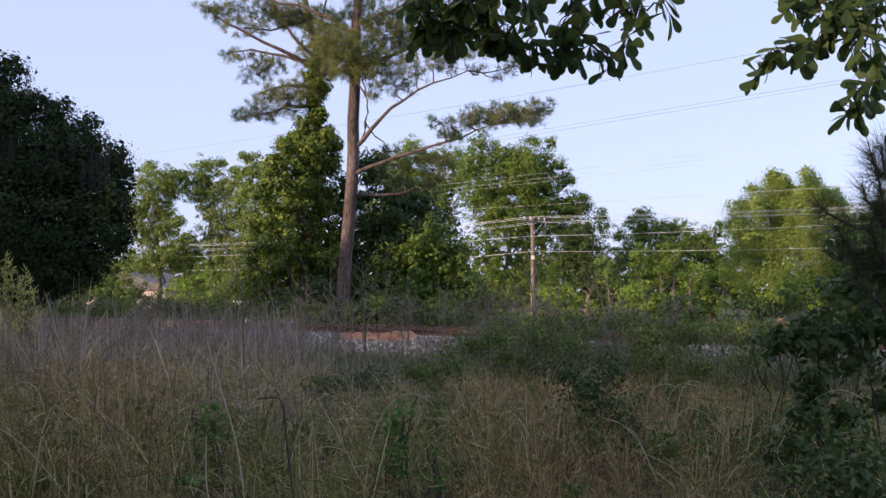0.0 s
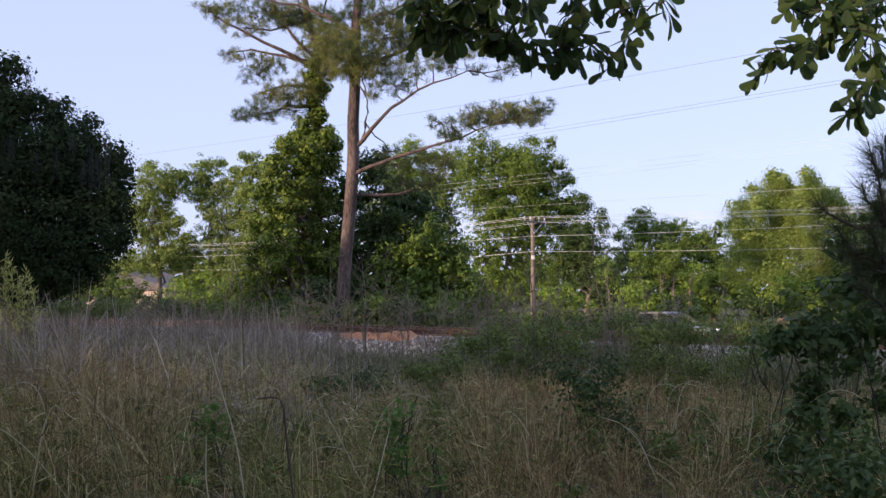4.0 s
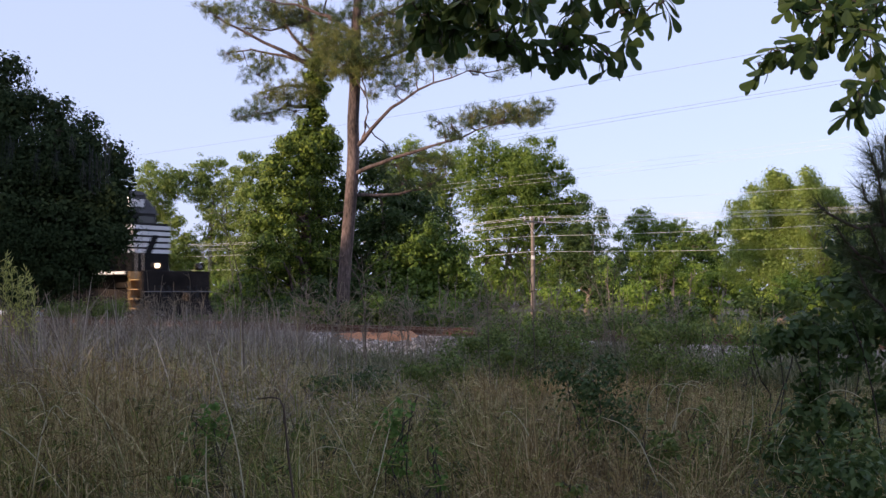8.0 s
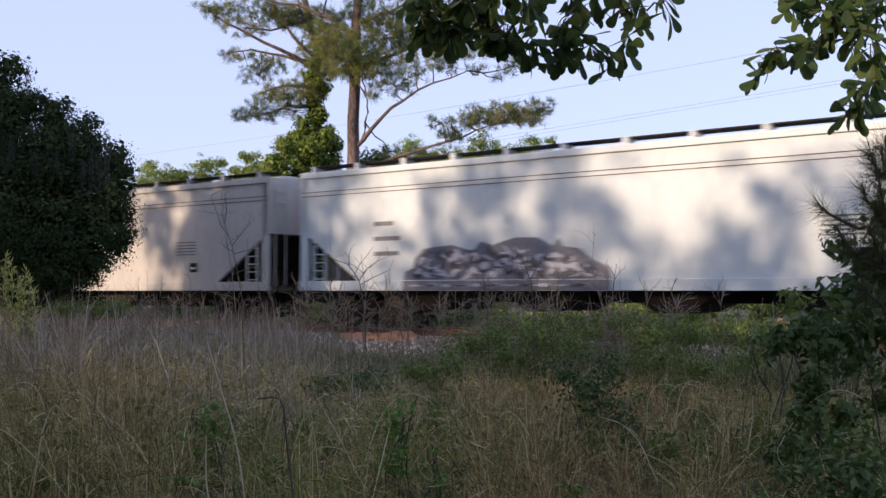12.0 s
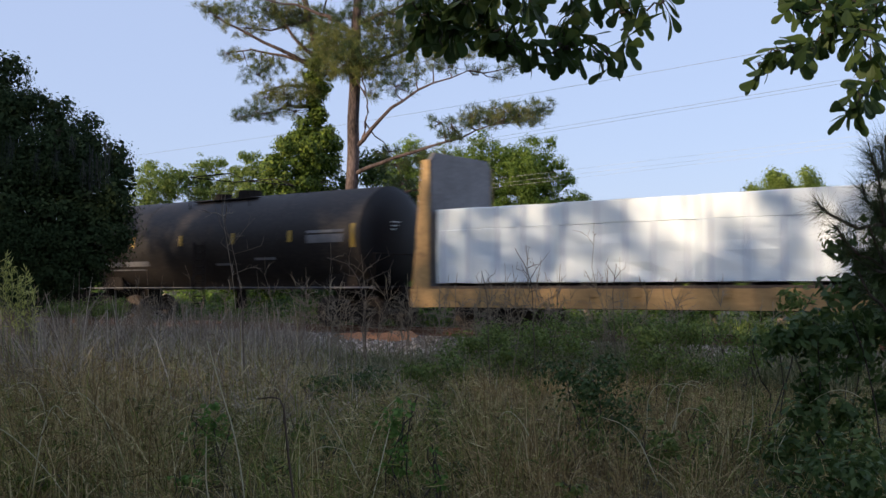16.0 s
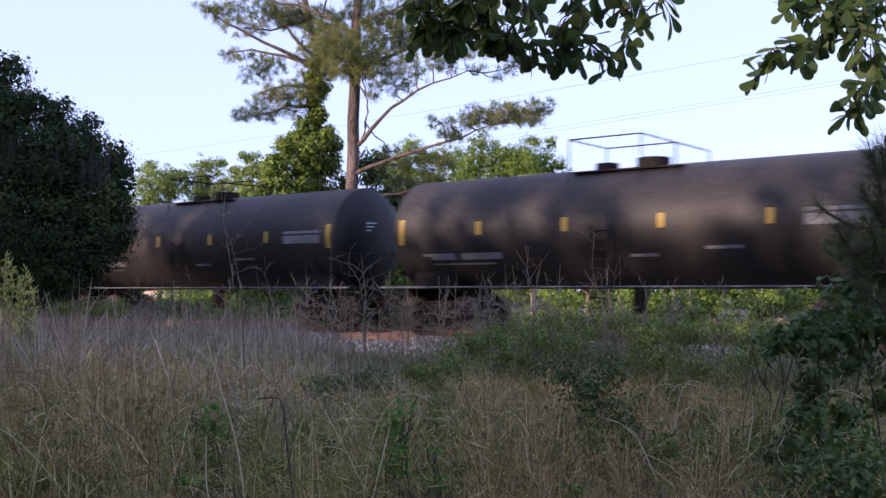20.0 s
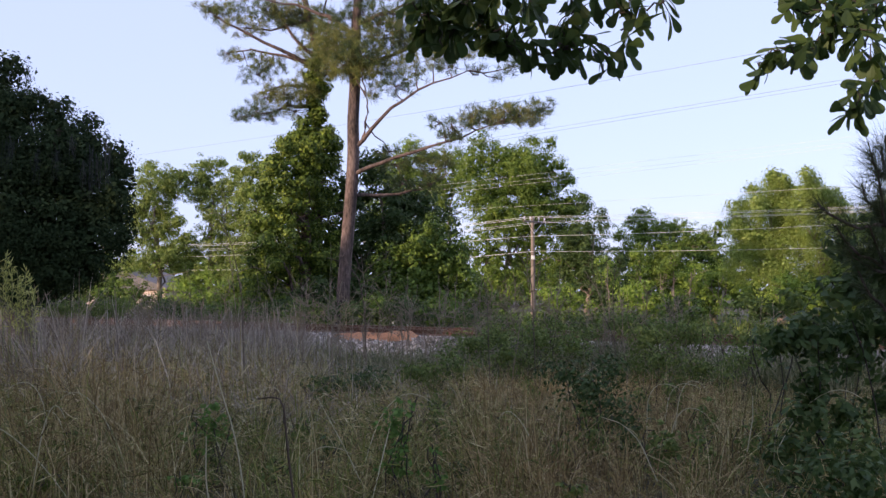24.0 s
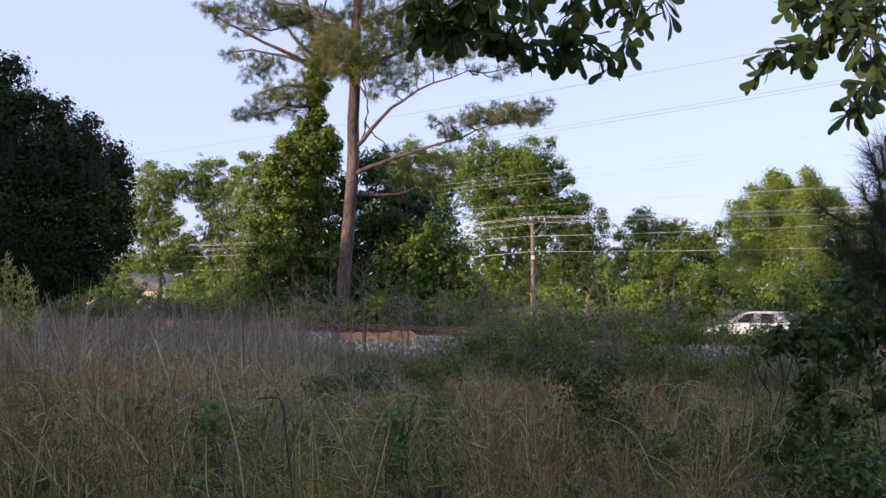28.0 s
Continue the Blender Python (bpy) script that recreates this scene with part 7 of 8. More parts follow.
        for y in (-0.9, 0.9):
            bm = cyl(bmesh.new(), (x - end * 0.3, y, deck), (x - end * 0.35, y, 2.75), 0.06, 8)
            part("end_brace", bm, UNDER, ob)
        bm = bmesh.new()
        for z in (3.1, 3.45, 3.8, 4.15):
            cyl(bm, (x + end * 0.03, -1.35, z), (x + end * 0.03, -0.9, z), 0.016, 6)
        for y in (-1.35, -0.9):
            cyl(bm, (x + end * 0.03, y, 1.2), (x + end * 0.03, y, 4.4), 0.02, 6)
        part("end_ladder", bm, paint, ob)
        part("brake_gear", box(bmesh.new(), x - end * 0.9, x - end * 0.4, 0.3, 1.1, deck, 1.7, 0.05), UNDER, ob) if end > 0 else None
        coupler(ob, x - end * 0.2, end)
    # discharge hoppers
    for k in range(4):
        x = (-1.5 + k) * (2 * h - 5.6) / 4
        m = (2 * h - 5.6) / 8
        bm = bmesh.new()
        prism(bm, [(x - m, 1.32), (x + m, 1.32), (x + 0.35, 0.55), (x - 0.35, 0.55)], -1.2, 1.2)
        part("discharge_hopper", bm, UNDER, ob)
    part("centre_sill", box(bmesh.new(), -h, h, -0.25, 0.25, 0.78, 1.08), UNDER, ob)
    for end in (-1, 1):
        freight_truck(ob, end * (h - 2.0))
    return ob


# -- bulkhead flat car with wrapped lumber --
def bulkhead_flat(s_front_in, s_rear_in):
    c = (s_front_in + s_rear_in) / 2
    h = (s_front_in - s_rear_in) / 2
    e = h + 0.62
    ob = thing("bulkhead_flat_car", on_track(c), "ochre bulkhead flat car with tall end walls", "freight car")
    MOVERS.append((ob, c))
    part("deck", box(bmesh.new(), -e, e, -1.5, 1.5, 1.12, 1.20, 0.01), BROWN_STEEL, ob)
    for sgn in (-1, 1):
        bm = bmesh.new()
        y0, y1 = (1.44, 1.56) if sgn > 0 else (-1.56, -1.44)
        prism(bm, [(-e, 0.64), (e, 0.64), (e, 1.13), (-e, 1.13)], y0, y1)
        part("side_sill", bm, OCHRE, ob, "ochre painted side sill")
        for k in range(17):
            x = -h + 0.6 + k * (2 * h - 1.2) / 16
            part("stake_pocket", box(bmesh.new(), x - 0.09, x + 0.09, min(sgn * 1.56, sgn * 1.64), max(sgn * 1.56, sgn * 1.64), 0.92, 1.15, 0.01), OCHRE, ob)
    part("centre_sill", box(bmesh.new(), -e, e, -0.3, 0.3, 0.6, 1.02), UNDER, ob)
    for end in (-1, 1):
        x = end * h
        # a bulkhead: inner sheet with cut corners, flared side posts, outer ribs
        bm = bmesh.new()
        out = [(-1.5, 1.2), (1.5, 1.2), (1.5, 4.62), (1.28, 4.88), (-1.28, 4.88), (-1.5, 4.62)]
        a = [bm.verts.new((x, y, z)) for y, z in out]
        b = [bm.verts.new((x + end * 0.1, y, z)) for y, z in out]
        bm.faces.new(a)
        bm.faces.new(b[::-1])
        for k in range(6):
            bm.faces.new((a[(k + 1) % 6], a[k], b[k], b[(k + 1) % 6]))
        bmesh.ops.recalc_face_normals(bm, faces=bm.faces)
        bulk = part("bulkhead", bm, GREY_STEEL, ob, "weathered grey-brown steel end wall")
        for sgn in (-1, 1):
            bm = bmesh.new()
            y0, y1 = (1.44, 1.54) if sgn > 0 else (-1.54, -1.44)
            prism(bm, [(x, 0.62), (x + end * 0.62, 0.62), (x + end * 0.24, 4.66), (x, 4.66)], y0, y1)
            part("bulkhead_side_plate", bm, OCHRE, bulk, "tapered ochre side plate")
        for y in (-1.05, -0.5, 0.0, 0.5, 1.05):
            bm = bmesh.new()
            prism(bm, [(x + end * 0.1, 1.1), (x + end * 0.56, 1.1), (x + end * 0.2, 4.78), (x + end * 0.1, 4.78)], y - 0.06, y + 0.06)
            part("bulkhead_rib", bm, BROWN_STEEL, bulk)
        for z in (2.0, 2.9, 3.6):
            part("bulkhead_brace", box(bmesh.new(), min(x + end * 0.1, x + end * 0.26), max(x + end * 0.1, x + end * 0.26), -1.45, 1.45, z, z + 0.1), BROWN_STEEL, bulk)
        rungs(ob, x + end * 0.25 - 0.18, x + end * 0.25 + 0.18, 1.58, 1.2, 3.6, 7, BROWN_STEEL)
        coupler(ob, end * (e - 0.1), end)
        freight_truck(ob, end * (h - 1.6))
    # loads: wrapped bundles, two rows, two or three high; each bundle is a thing of its own
    rng = np.random.default_rng(90)
    for x in np.linspace(-h + 0.4, h - 0.4, 14):
        part("dunnage_board", box(bmesh.new(), x - 0.09, x + 0.09, -1.27, 1.27, 1.203, 1.284), TIE_WOOD, ob, "dark wooden board under the load")
    edges = np.linspace(-h + 0.12, h - 0.12, 6)
    for k in range(5):
        for side in (-1, 1):
            z = 1.285
            for lvl in range(2):
                hgt = 1.44 if lvl == 0 else (0.56, 0.57, 0.58, 0.645, 0.655)[k]
                x0, x1 = edges[k] + 0.008, edges[k + 1] - 0.008
                cx, cy, cz = (x0 + x1) / 2, side * 0.68, z
                bm = box(bmesh.new(), -(x1 - x0) / 2, (x1 - x0) / 2, -0.67, 0.67, 0.0, hgt - 0.003, 0.02)
                bmesh.ops.subdivide_edges(bm, edges=[q for q in bm.edges if q.calc_length() > 1.0], cuts=5, use_grid_fill=True)
                for v in bm.verts:
                    v.co += Vector((0, rng.normal(0, 0.009), rng.normal(0, 0.006)))
                b = part("lumber_bundle", bm, WRAP, None)
                b["category"], b["group"] = "lumber bundle", "wrapped lumber bundles"
                b["label"] = "white plastic-wrapped bundle of lumber on a flat car"
                b.matrix_basis = on_track(c) @ pose(cx, cy, cz + rng.uniform(0, 0.004))
                for q in (-0.42, -0.2, 0.02, 0.24, 0.42):
                    x = (x1 - x0) * q + rng.normal(0, 0.06)
                    part("strap", box(bmesh.new(), x - 0.035, x + 0.035, -0.697, -0.66, 0.01, hgt - 0.01), STRAP, b, "grey strap round the wrapping")
                MOVERS.append((b, c, Matrix.Translation((cx, cy, cz + 0.002 * lvl))))
                z += hgt
    return ob


# -- tank car --
def tank_car(s_front, s_rear, dia, zc, paint, label, logo=False, seed=0):
    c = (s_front + s_rear) / 2
    h = (s_front - s_rear) / 2
    r = dia / 2
    ob = thing("tank_car", on_track(c), label, "freight car", "tank cars")
    MOVERS.append((ob, c))
    seg = 40
    ang = np.linspace(0, 2 * np.pi, seg, endpoint=False)

    def turned(name, prof, parent, lab, mat=paint):
        v = np.array([[(x, q * math.cos(a), zc + q * math.sin(a)) for a in ang] for x, q in prof]).reshape(-1, 3)
        i, j = np.meshgrid(np.arange(len(prof) - 1), np.arange(seg), indexing="ij")
        f = np.stack([i * seg + j, (i + 1) * seg + j, (i + 1) * seg + (j + 1) % seg, i * seg + (j + 1) % seg], -1).reshape(-1, 4)
        return raw(name, v, f, mat, parent, lab, smooth=True)

    shell = turned("tank_shell", [(-h, r), (-h / 3, r), (h / 3, r), (h, r)], ob, "welded cylindrical tank shell")
    for end in (-1, 1):
        # the heads turn away from the sun; their colour holds that shade
        turned("tank_head", [(end * (h + b), r * q) for b, q in ((-0.01, 0.999), (0.07, 0.955), (0.16, 0.86), (0.25, 0.72), (0.32, 0.52), (0.36, 0.3), (0.38, 0.12), (0.385, 0.0))][:: end], ob, "black domed tank end, darkened for shade", TANK_END_SHADED)
        for k in range(3):
            raw("stencil_line", [(end * (h + 0.365), y, z) for y, z in ((-0.5, zc + 0.42 - k * 0.11), (-0.1, zc + 0.42 - k * 0.11), (-0.1, zc + 0.46 - k * 0.11), (-0.5, zc + 0.46 - k * 0.11))] + [(end * (h + 0.2), y, z) for y, z in ((-0.5, zc + 0.42 - k * 0.11), (-0.1, zc + 0.42 - k * 0.11), (-0.1, zc + 0.46 - k * 0.11), (-0.5, zc + 0.46 - k * 0.11))], [(0, 1, 2, 3), (7, 6, 5, 4), (0, 4, 5, 1), (3, 2, 6, 7)], GREY_PAINT, ob, "faint stencilled line")

    def on_side(x0, x1, a0, a1, lift, name, mat, lab, n=5):
        """A patch on the near side of the shell between two angles over the horizontal."""
        t = np.radians(np.linspace(a0, a1, n))
        vv = [(x, -(r + l) * math.cos(q), zc + (r + l) * math.sin(q)) for l in (lift, -0.01) for x in (x0, x1) for q in t]
        fs = []
        for q in range(n - 1):
            fs.append((q, q + 1, n + q + 1, n + q))
            fs.append((2 * n + q, 3 * n + q, 3 * n + q + 1, 2 * n + q + 1))
            fs.append((q, 2 * n + q, 2 * n + q + 1, q + 1))
            fs.append((n + q, n + q + 1, 3 * n + q + 1, 3 * n + q))
        return raw(name, vv, fs, mat, shell, lab)

    for x in np.linspace(-h + 0.02, h - 0.02, 5):
        t = np.linspace(0, 2 * np.pi, 41)
        v, f = tube([(x, r * math.cos(q), zc + r * math.sin(q)) for q in t], [0.009] * 41, 5)
        raw("weld_band", v, f, paint, shell)
    # yellow reflectors
    for k in range(6):
        if logo:  # wide orange strips, set low and unevenly
            x = -h + (0.3, 2.1, 3.9, 7.75, 9.85, 12.9)[k]
            on_side(x - 0.10, x + 0.10, -28 if k == 5 else -24, -2 if k == 5 else -8, 0.006, "reflector", ORANGE, "orange reflective strip")
            continue
        x = -h + 0.25 + (2 * h - 0.5) * k / 5
        tall = k in (0, 5)
        on_side(x - 0.07, x + 0.07, -12 if tall else -4, 14 if tall else 9, 0.006, "reflector", YELLOW, "yellow reflective strip")
    for x0, w, a0, a1 in ((-h + 0.9, 1.1, -29, -22), (-h + 2.2, 1.3, -29, -22), (-h + 1.2, 2.0, -35, -33), (h - 2.1, 1.5, 5, 8), (h - 2.1, 1.5, -6, 3), (h - 4.4, 0.9, -24, -21), (h - 6.3, 0.7, -30, -27)):
        on_side(x0, x0 + w, a0, a1, 0.004, "stencil_panel", GREY_CAB, "faded grey stencilled panel")
    if logo:
        for k in range(4):
            on_side(-h + 1.30 + k * 0.44, -h + 1.71 + k * 0.44, 1, 23, 0.006, "owner_mark", WHITE_PAINT, "white block of the owner's mark")
        on_side(-h + 3.3, -h + 4.6, 5, 11, 0.005, "number_bar", GREY_PAINT, "white bar of lettering")
        for k in range(3):
            on_side(-h + 1.5, -h + 3.1, -7 - k * 4, -5 - k * 4, 0.005, "stencil_line", GREY_CAB, "faint stencilled line")
        on_side(h - 3.6, h - 2.6, -24, -14, 0.006, "placard_holder", WHITE_PAINT, "white placard holder")
        on_side(h - 3.54, h - 2.66, -22.5, -15.5, 0.009, "placard", UNDER, "dark placard in its holder")
    # top fittings: manway, valves and platform with rails
    part("manway", cyl(bmesh.new(), (0.4, 0, zc + r - 0.05), (0.4, 0, zc + r + 0.2), 0.42, 20), UNDER, ob)
    part("valve_housing", cyl(bmesh.new(), (-0.9, 0, zc + r - 0.05), (-0.9, 0, zc + r + 0.15), 0.3, 16), UNDER, ob)
    bm = box(bmesh.new(), -1.5, 1.5, -0.78, -0.42, zc + r - 0.13, zc + r - 0.10)
    box(bm, -1.5, 1.5, 0.42, 0.78, zc + r - 0.13, zc + r - 0.10)
    part("top_platform", bm, UNDER, ob)
    zt = zc + r + 0.70
    for y in (-1.0, 1.0):
        for x in (-1.45, 0.55, 1.45):
            part("rail_post", cyl(bmesh.new(), (x, y, zc + r * 0.7), (x, y, zt - (0.3 if x > 1 else 0)), 0.018, 6), UNDER, ob)
        v, f = tube([(-1.45, y, zt), (0.55, y, zt), (1.45, y, zt - 0.3)], [0.02] * 3, 6)
        raw("guard_rail", v, f, UNDER, ob)
    for x in (-1.45, 1.45):
        z = zt - (0.3 if x > 0 else 0)
        part("guard_rail", cyl(bmesh.new(), (x, -1.0, z), (x, 1.0, z), 0.018, 6), UNDER, ob)
    # underframe: end sills, walkways, side ladders, saddle, grab irons
    for end in (-1, 1):
        x = end * (h + 0.55)
        part("end_sill", box(bmesh.new(), min(x, x - end * 2.6), max(x, x - end * 2.6), -0.3, 0.3, 0.78, 1.15), UNDER, ob)
        part("end_platform", box(bmesh.new(), min(x, x - end * 1.7), max(x, x - end * 1.7), -1.5, 1.5, 1.13, 1.2, 0.01), UNDER, ob)
        part("platform_edge", box(bmesh.new(), min(x, x - end * 1.7), max(x, x - end * 1.7), -1.52, -1.505, 1.15, 1.20), GREY_CAB, ob, "pale platform edge")
        bm = bmesh.new()
        prism(bm, [(end * (h - 0.3), 1.1), (end * (h - 1.7), 1.1), (end * (h - 1.5), zc - r * 0.55), (end * (h - 0.5), zc - r * 0.55)], -1.1, 1.1)
        part("saddle", bm, UNDER, ob)
        bm = bmesh.new()
        for y in (-1.45, 1.45):
            cyl(bm, (x - end * 0.05, y, 0.5), (x - end * 0.05, y, 2.15), 0.018, 6)
            cyl(bm, (x - end * 0.5, y, 0.5), (x - end * 0.5, y, 1.2), 0.018, 6)
            for z in (0.5, 0.8):
                cyl(bm, (x - end * 0.5, y, z), (x - end * 0.05, y, z), 0.018, 6)
        cyl(bm, (x - end * 0.05, -1.45, 2.15), (x - end * 0.05, 1.45, 2.15), 0.018, 6)
        part("end_rail", bm, UNDER, ob)
        coupler(ob, x - end * 0.1, end)
        freight_truck(ob, end * (h - 1.0))
        on_side(end * (h - 0.9) - 0.3, end * (h - 0.9) + 0.3, -45, -25, 0.012, "head_shield_plate", paint, "")
    bm = bmesh.new()
    for y in (-1.5, 1.5):
        cyl(bm, (-h + 1.2, y, 1.18), (h - 1.2, y, 1.18), 0.016, 6)
    part("side_rail", bm, GREY_CAB, ob, "thin pale handrail along the tank")
    rungs(ob, -0.5, -0.02, -(r + 0.06), 0.55, zc, 9, UNDER, "side_ladder")
    bm = cyl(bmesh.new(), (0.0, 0, zc - r + 0.05), (0.0, 0, 0.5), 0.2, 12)
    part("bottom_outlet", bm, UNDER, ob)
    return ob


locomotive(-120.95)
hopper(-142.66, 19.83, GREY_PAINT, "pale grey covered hopper car with faded graffiti", -5.7, 3)
hopper(-163.85, 19.3, TAN_PAINT, "dusty tan covered hopper car", 0, 4)
bulkhead_flat(-185.8, -204.95)
BLACK_TANK = "dull black tank car with yellow reflectors"
tank_car(-207.5, -220.7, 3.08, 2.66, TANK_BLACK, BLACK_TANK, seed=1)
tank_car(-223.5, -236.9, 2.66, 2.47, TANK_BROWN, "rust-stained dark tank car with a white owner's mark", True, 2)
tank_car(-239.5, -253.0, 3.08, 2.66, TANK_BLACK, BLACK_TANK, seed=3)
tank_car(-255.3, -268.8, 3.08, 2.66, TANK_BLACK, BLACK_TANK, seed=4)
tank_car(-271.2, -285.1, 3.08, 2.66, TANK_BLACK, BLACK_TANK, seed=5)


# ---- utility poles and wires ----
def utility_pole(x, y, top, label, arms=True):
    g = gz(x, y)
    ob = thing("utility_pole", Matrix.Translation((x, y, g)), label, "utility pole", "utility poles")
    h = top - g
    v, f = tube([(0, 0, -0.3), (0.02, 0, h * 0.5), (0, 0, h)], [0.16, 0.14, 0.11], 12)
    raw("pole", v, f, POLE_WOOD, ob, smooth=True)
    arm = pose(0, 0, 0, 0, 0, HEADING + 90)
    bm = box(bmesh.new(), -1.3, 1.3, -0.19, -0.10, h - 0.42, h - 0.30, 0.01)
    bm.transform(arm)
    part("crossarm", bm, POLE_WOOD, ob)
    for k in (-1.2, -0.5, 0.5, 1.2):
        bm = cyl(bmesh.new(), (k, -0.145, h - 0.3), (k, -0.145, h - 0.16), 0.025, 8)
        cyl(bm, (k, -0.145, h - 0.18), (k, -0.145, h - 0.05), 0.06, 10, 0.04)
        bm.transform(arm)
        part("insulator", bm, PORCELAIN, ob)
    for k in (-0.9, 0.9):
        bm = cyl(bmesh.new(), (k, -0.145, h - 0.4), (0, -0.12, h - 1.1), 0.02, 6)
        bm.transform(arm)
        part("arm_brace", bm, WIRE, ob)
    bm = box(bmesh.new(), -0.1, 0.1, -0.25, -0.1, h - 2.75, h - 2.5, 0.02)
    part("cable_bracket", bm, WIRE, ob)
    return ob


for x, y in ((-30.25, 94.08), (5.69, 67.0), (41.63, 39.92)):
    utility_pole(x, y, 5.80, "weathered wooden utility pole with a crossarm")


def wire(a, b, sag, r, label="pale overhead wire strung from utility poles", n=24, mat=WIRE):
    v, f = tube(bent(a, b, sag, n), [r] * n, 5)
    return tagged(raw("overhead_wire", v, f, mat), label, "wire", "overhead wires")


# the line along the road: three poles; each wire sags from pole to pole
POLES = np.array([(-30.25, 94.08), (5.69, 67.0), (41.63, 39.92)])
for across, heights, sags in ((-0.6, (5.18, 5.74, 5.60), (0.62, 0.27)), (-0.25, (5.05, 5.68, 5.50), (0.60, 0.25)), (0.35, (4.82, 5.48, 5.30), (0.64, 0.16)), (0.7, (4.71, 5.42, 5.24), (0.66, 0.14)), (-0.15, (3.95, 4.54, 5.60), (0.30, 0.45))):
    tops = [(*(p + OFF * across), z) for p, z in zip(POLES, heights)]
    wire(tops[0], tops[1], sags[0], 0.010)
    wire(tops[1], tops[2], sags[1], 0.008)
wire((-30.25, 94.0, 3.11), (5.69, 66.85, 3.57), 0.58, 0.013, "thick pale cable under the wires")
wire((5.69, 66.85, 3.57), (41.63, 39.8, 3.94), 0.39, 0.007, "thick pale cable under the wires")
# a second line, higher and farther, behind the trees
for a, b in (((-6.83, 95.0, 9.83), (18.72, 38.0, 7.10)), ((-6.83, 95.0, 9.06), (18.71, 38.0, 6.75)), ((-6.83, 95.0, 9.40), (18.72, 38.0, 6.89)), ((-4.28, 95.0, 8.00), (18.68, 38.0, 5.09))):
    wire(a, b, 0.0, 0.0045)
# high wires that cross the sky
for a, b, sag in (((-34.89, 95.0, 12.44), (18.80, 38.0, 11.06), 0.45), ((-12.45, 95.0, 12.18), (18.76, 38.0, 9.43), 0.05), ((-12.44, 95.0, 11.87), (18.76, 38.0, 9.30), 0.05)):
    wire(a, b, sag, 0.008, "thin overhead wire against the sky", 24, WIRE_DARK)

# ---- a small house behind the trees ----
hx, hy = -29.39, 104
house = thing("house", Matrix.Translation((hx, hy, gz(hx, hy))) @ pose(0, 0, 0, 0, 0, -20), "small single-storey house with pale siding behind trees", "house")
part("wall", box(bmesh.new(), -4.5, 4.5, -3, 3, 0, 2.6), WALL_PINK, house, "pale pinkish siding wall")
bm = bmesh.new()
prism(bm, [(-5, 2.6), (5, 2.6), (5, 2.75), (0, 4.4), (-5, 2.75)], -3.4, 3.4)
part("roof", bm, ROOF_GREY, house)
for x in (-2.8, 2.4):
    w = part("window", box(bmesh.new(), x - 0.55, x + 0.55, -3.06, -3.0, 1.0, 2.1), WHITE_PAINT, house)
    part("pane", box(bmesh.new(), x - 0.48, x + 0.48, -3.075, -3.06, 1.07, 2.03), GLASS, w)
part("door", box(bmesh.new(), -0.45, 0.45, -3.05, -3.0, 0.05, 2.1), TIE_WOOD, house)

# ---- cars on the road ----
LANE_NEAR, LANE_FAR, CAR_SPEED = 46.4, 50.2, 21.0
CAR_MOVES, CAR_SPIN = [], []


def road_pose(s, lane, way):
    x, y = place(s, lane)
    return Matrix.Translation((x, y, -1.39)) @ pose(0, 0, 0, 0, 0, HEADING + (0 if way > 0 else 180))


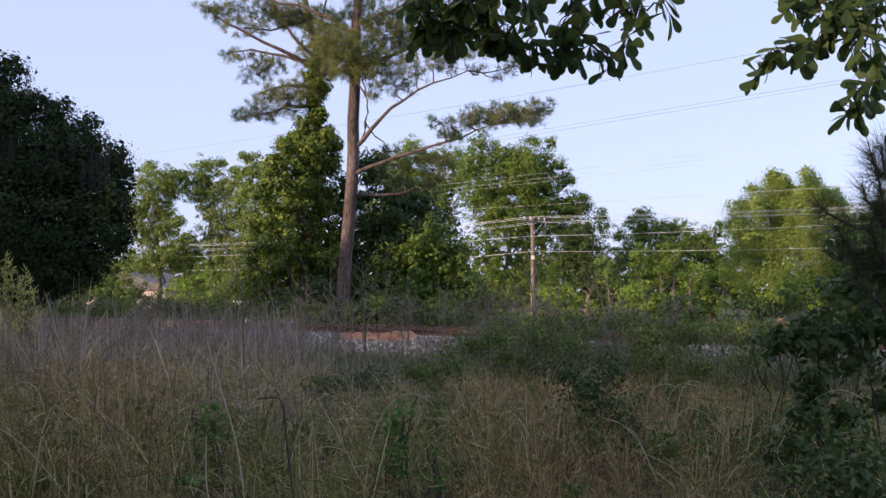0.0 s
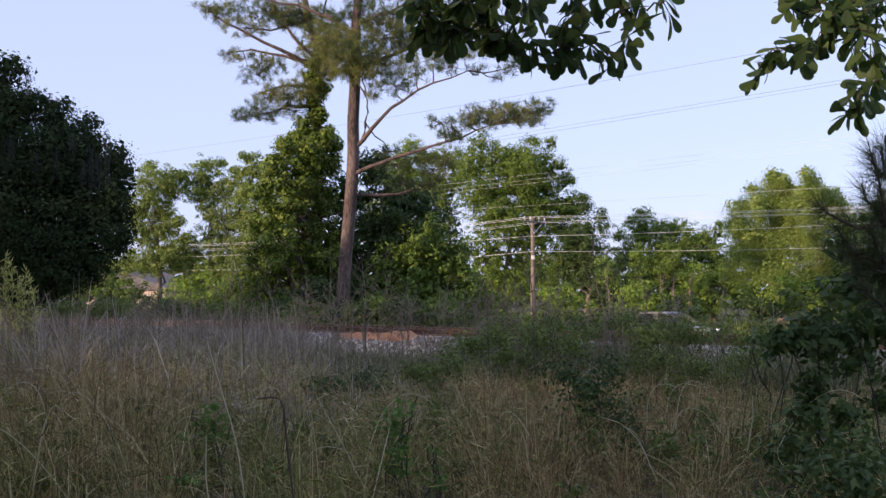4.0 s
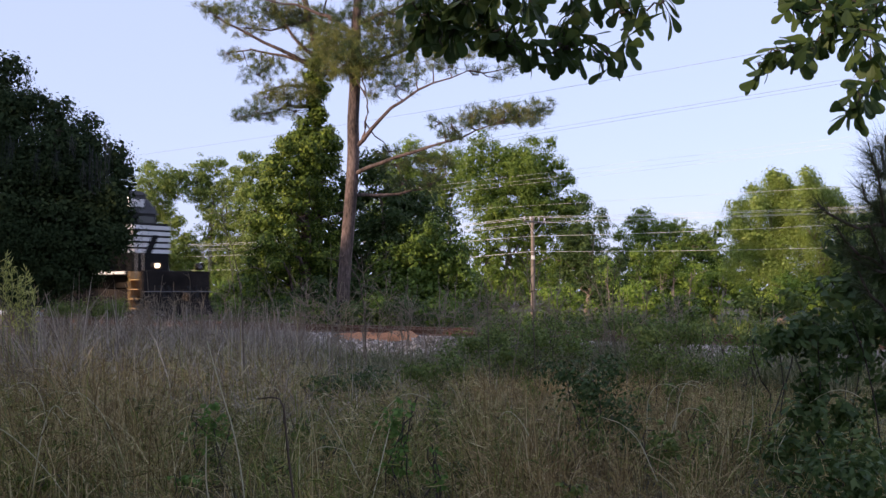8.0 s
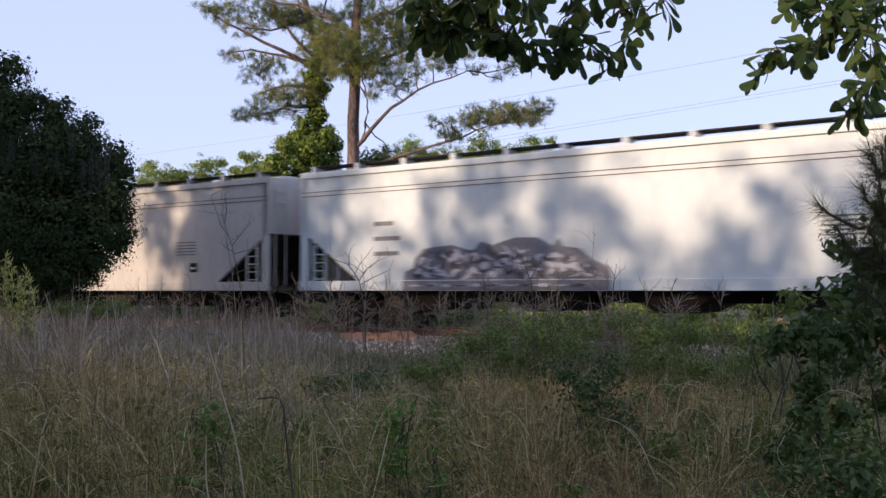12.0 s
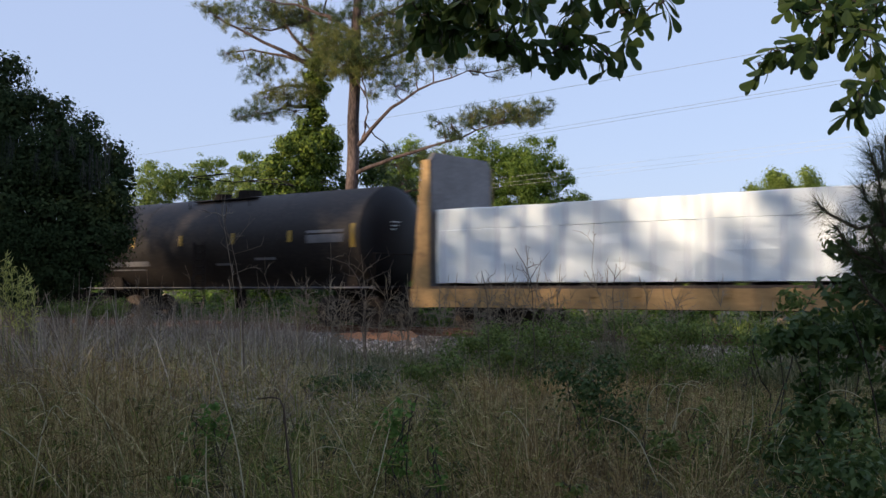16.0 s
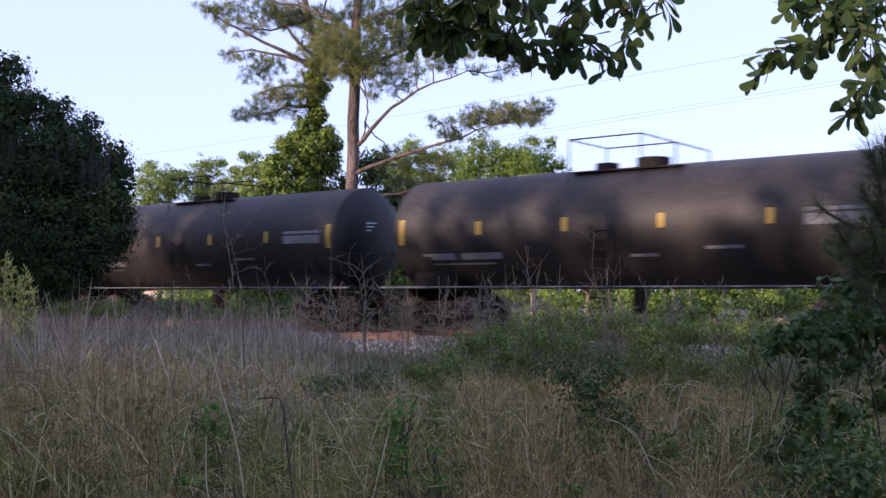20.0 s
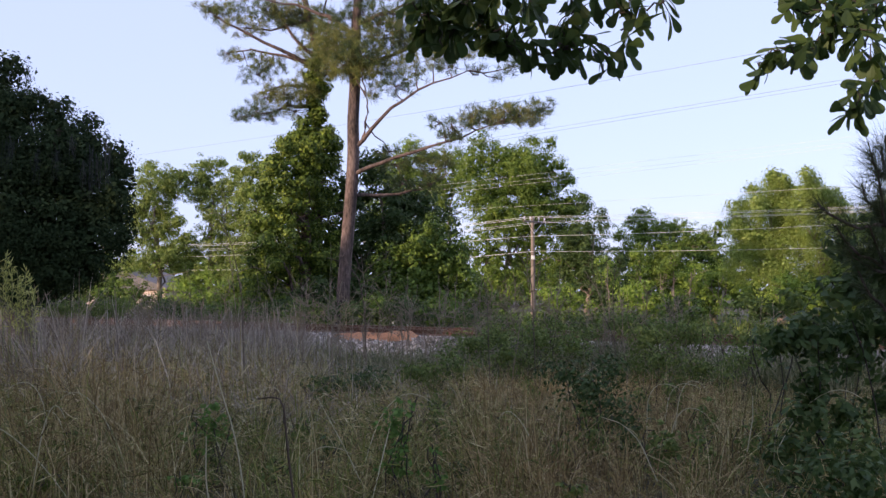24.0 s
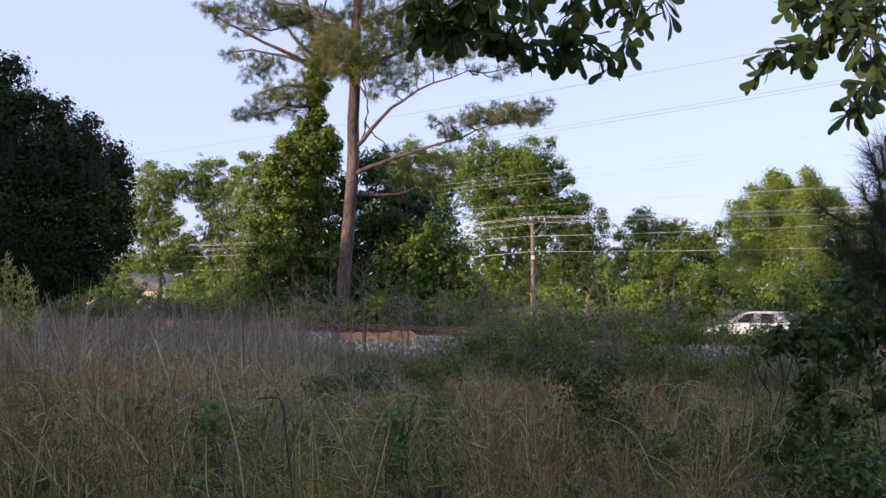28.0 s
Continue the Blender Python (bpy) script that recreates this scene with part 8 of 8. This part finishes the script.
def road_car(kind, paint, lane, way, s_front, label):
    """A car: body with wheel arches, glazed cabin, lamps, bumpers and four wheels; +x leads."""
    L, W, H, wr = {"sedan": (4.8, 1.82, 1.45, 0.32), "suv": (4.6, 1.9, 1.80, 0.36)}[kind]
    h, w = L / 2, W / 2
    s = s_front - way * h
    ob = thing("car" if kind == "sedan" else "sport_utility_car", road_pose(s, lane, way), label, "car", "cars on the road")
    belt, ax = (0.92, h - 0.95) if kind == "sedan" else (1.12, h - 1.0)
    low = 0.24

    def arch(cx):
        return [(cx + (wr + 0.06) * math.cos(a), max(low, wr + (wr + 0.06) * math.sin(a))) for a in np.linspace(0, np.pi, 9)]

    top = [(-h, 0.55), (-h + 0.03, belt - 0.05), (-h + 0.5, belt + 0.02), (0.6, belt), (h - 0.5, belt - 0.16), (h - 0.06, belt - 0.3), (h, 0.5)] if kind == "sedan" else [(-h, 0.6), (-h + 0.03, belt), (0.9, belt), (h - 0.4, belt - 0.08), (h - 0.04, belt - 0.25), (h, 0.55)]
    bottom = [(h - 0.05, low)] + arch(ax) + [(ax - wr - 0.1, low), (-ax + wr + 0.1, low)] + arch(-ax) + [(-h + 0.05, low)]
    bm = bmesh.new()
    prism(bm, top + bottom, -w, w)
    bmesh.ops.bevel(bm, geom=[e for e in bm.edges if abs(e.verts[0].co.y - e.verts[1].co.y) < 0.01 and min(e.verts[0].co.z, e.verts[1].co.z) > 0.5], offset=0.07, segments=2, affect="EDGES")
    part("body", bm, paint, ob)
    cab = [(-h + 0.75, belt), (-h + 1.35, H - 0.04), (0.0, H), (0.45, H - 0.06), (1.25, belt)] if kind == "sedan" else [(-h + 0.06, belt), (-h + 0.25, H - 0.06), (0.2, H), (0.7, H - 0.06), (1.35, belt)]
    bm = bmesh.new()
    prism(bm, cab, -w + 0.16, w - 0.16)
    cabin = part("cabin", bm, GLASS, ob, "dark glazed cabin")
    bm = bmesh.new()
    prism(bm, [(cab[1][0] - 0.02, H - 0.07), (cab[1][0] + 0.03, H + 0.0), (cab[2][0], H + 0.03), (cab[3][0] + 0.02, H - 0.04), (cab[3][0] + 0.04, H - 0.1), (cab[2][0], H - 0.05)], -w + 0.13, w - 0.13)
    part("roof", bm, paint, ob)
    for sgn in (-1, 1):
        y0, y1 = sorted((sgn * (w - 0.17), sgn * (w - 0.13)))
        for a, b in (((cab[0][0], belt), (cab[1][0], H - 0.05)), ((cab[4][0], belt), (cab[3][0], H - 0.06)), ((-0.15, belt), (-0.15, H - 0.03)), ((-1.15, belt), (-1.1, H - 0.05))):
            part("window_pillar", prism(bmesh.new(), [(a[0] - 0.05, a[1]), (a[0] + 0.05, a[1]), (b[0] + 0.05, b[1]), (b[0] - 0.05, b[1])], y0, y1), paint, ob)
        part("mirror", box(bmesh.new(), 0.85, 1.05, *sorted((sgn * (w - 0.02), sgn * (w + 0.14))), belt, belt + 0.14, 0.03), paint, ob)
        part("headlamp", box(bmesh.new(), h - 0.22, h - 0.02, *sorted((sgn * (w - 0.45), sgn * (w - 0.08))), 0.6, 0.74, 0.03), CHROME, ob)
        part("tail_lamp", box(bmesh.new(), -h - 0.01, -h + 0.12, *sorted((sgn * (w - 0.4), sgn * (w - 0.05))), 0.68, 0.88, 0.03), RED_LENS, ob)
        for x in (ax, -ax):
            y = sgn * (w - 0.12)
            bm = cyl(bmesh.new(), (0, -0.11, 0), (0, 0.11, 0), wr, 24)
            bmesh.ops.bevel(bm, geom=[e for e in bm.edges if abs(e.verts[0].co.y - e.verts[1].co.y) < 0.01], offset=0.03, segments=2, affect="EDGES")
            wheel = part("wheel", bm, RUBBER, ob)
            wheel.location = (x, y, wr)
            bm = cyl(bmesh.new(), (0, sgn * 0.1, 0), (0, sgn * 0.118, 0), wr * 0.2, 10)
            for k in range(5):
                a = k * 1.2566
                cyl(bm, (0, sgn * 0.112, 0), (wr * 0.62 * math.cos(a), sgn * 0.112, wr * 0.62 * math.sin(a)), 0.03, 6)
            part("rim", bm, CHROME, wheel)
            CAR_SPIN.append((wheel, x, y, wr))
    for x in (h - 0.08, -h - 0.04):
        part("bumper", box(bmesh.new(), x, x + 0.12, -w + 0.06, w - 0.06, 0.3, 0.52, 0.04), paint, ob)
    part("number_plate", box(bmesh.new(), -h - 0.06, -h - 0.04, -0.15, 0.15, 0.56, 0.7), WHITE_PAINT, ob)
    CAR_MOVES.append((ob, s, lane, way))
    return ob


road_car("suv", CAR_WHITE, LANE_NEAR, 1, -47.0, "white sport utility car driving on the road")
road_car("sedan", CAR_GREY, LANE_NEAR, 1, -103.3, "grey sedan driving on the road")
road_car("sedan", CAR_WHITE, LANE_FAR, -1, 82.4, "white sedan driving on the road")
road_car("sedan", CAR_WHITE, LANE_NEAR, 1, -540.4, "white sedan driving on the road")
road_car("sedan", CAR_SILVER, LANE_NEAR, 1, -589.4, "silver-grey sedan driving on the road")
road_car("sedan", CAR_WHITE, LANE_FAR, -1, 567.0, "white sedan with dark windows driving on the road")


# ---- motion ----
def motions():
    """The train runs by; its wheels roll; cars drive along the road."""
    for ob, s, *local in MOVERS:
        at = local[0] if local else Matrix()
        walk(ob, [(float(t), on_track(s + run(t)) @ at) for t in range(29)])
    for ob, x, r in SPIN:
        turn, n = math.degrees(1 / r), 840
        walk(ob, [(28.0 * k / n, pose(x, 0, r, 0, run(28.0 * k / n) * turn, 0)) for k in range(n + 1)])
    for ob, s, lane, way in CAR_MOVES:
        walk(ob, [(t, road_pose(s + way * CAR_SPEED * t, lane, way)) for t in (0.0, 7.0, 14.0, 21.0, 28.0)])
    for ob, x, y, r in CAR_SPIN:
        turn, n = math.degrees(CAR_SPEED / r) - 72 * FPS, 840  # less one step of the five-spoked rim a frame
        walk(ob, [(28.0 * k / n, pose(x, y, r, 0, 28.0 * k / n * turn, 0)) for k in range(n + 1)])


motions()
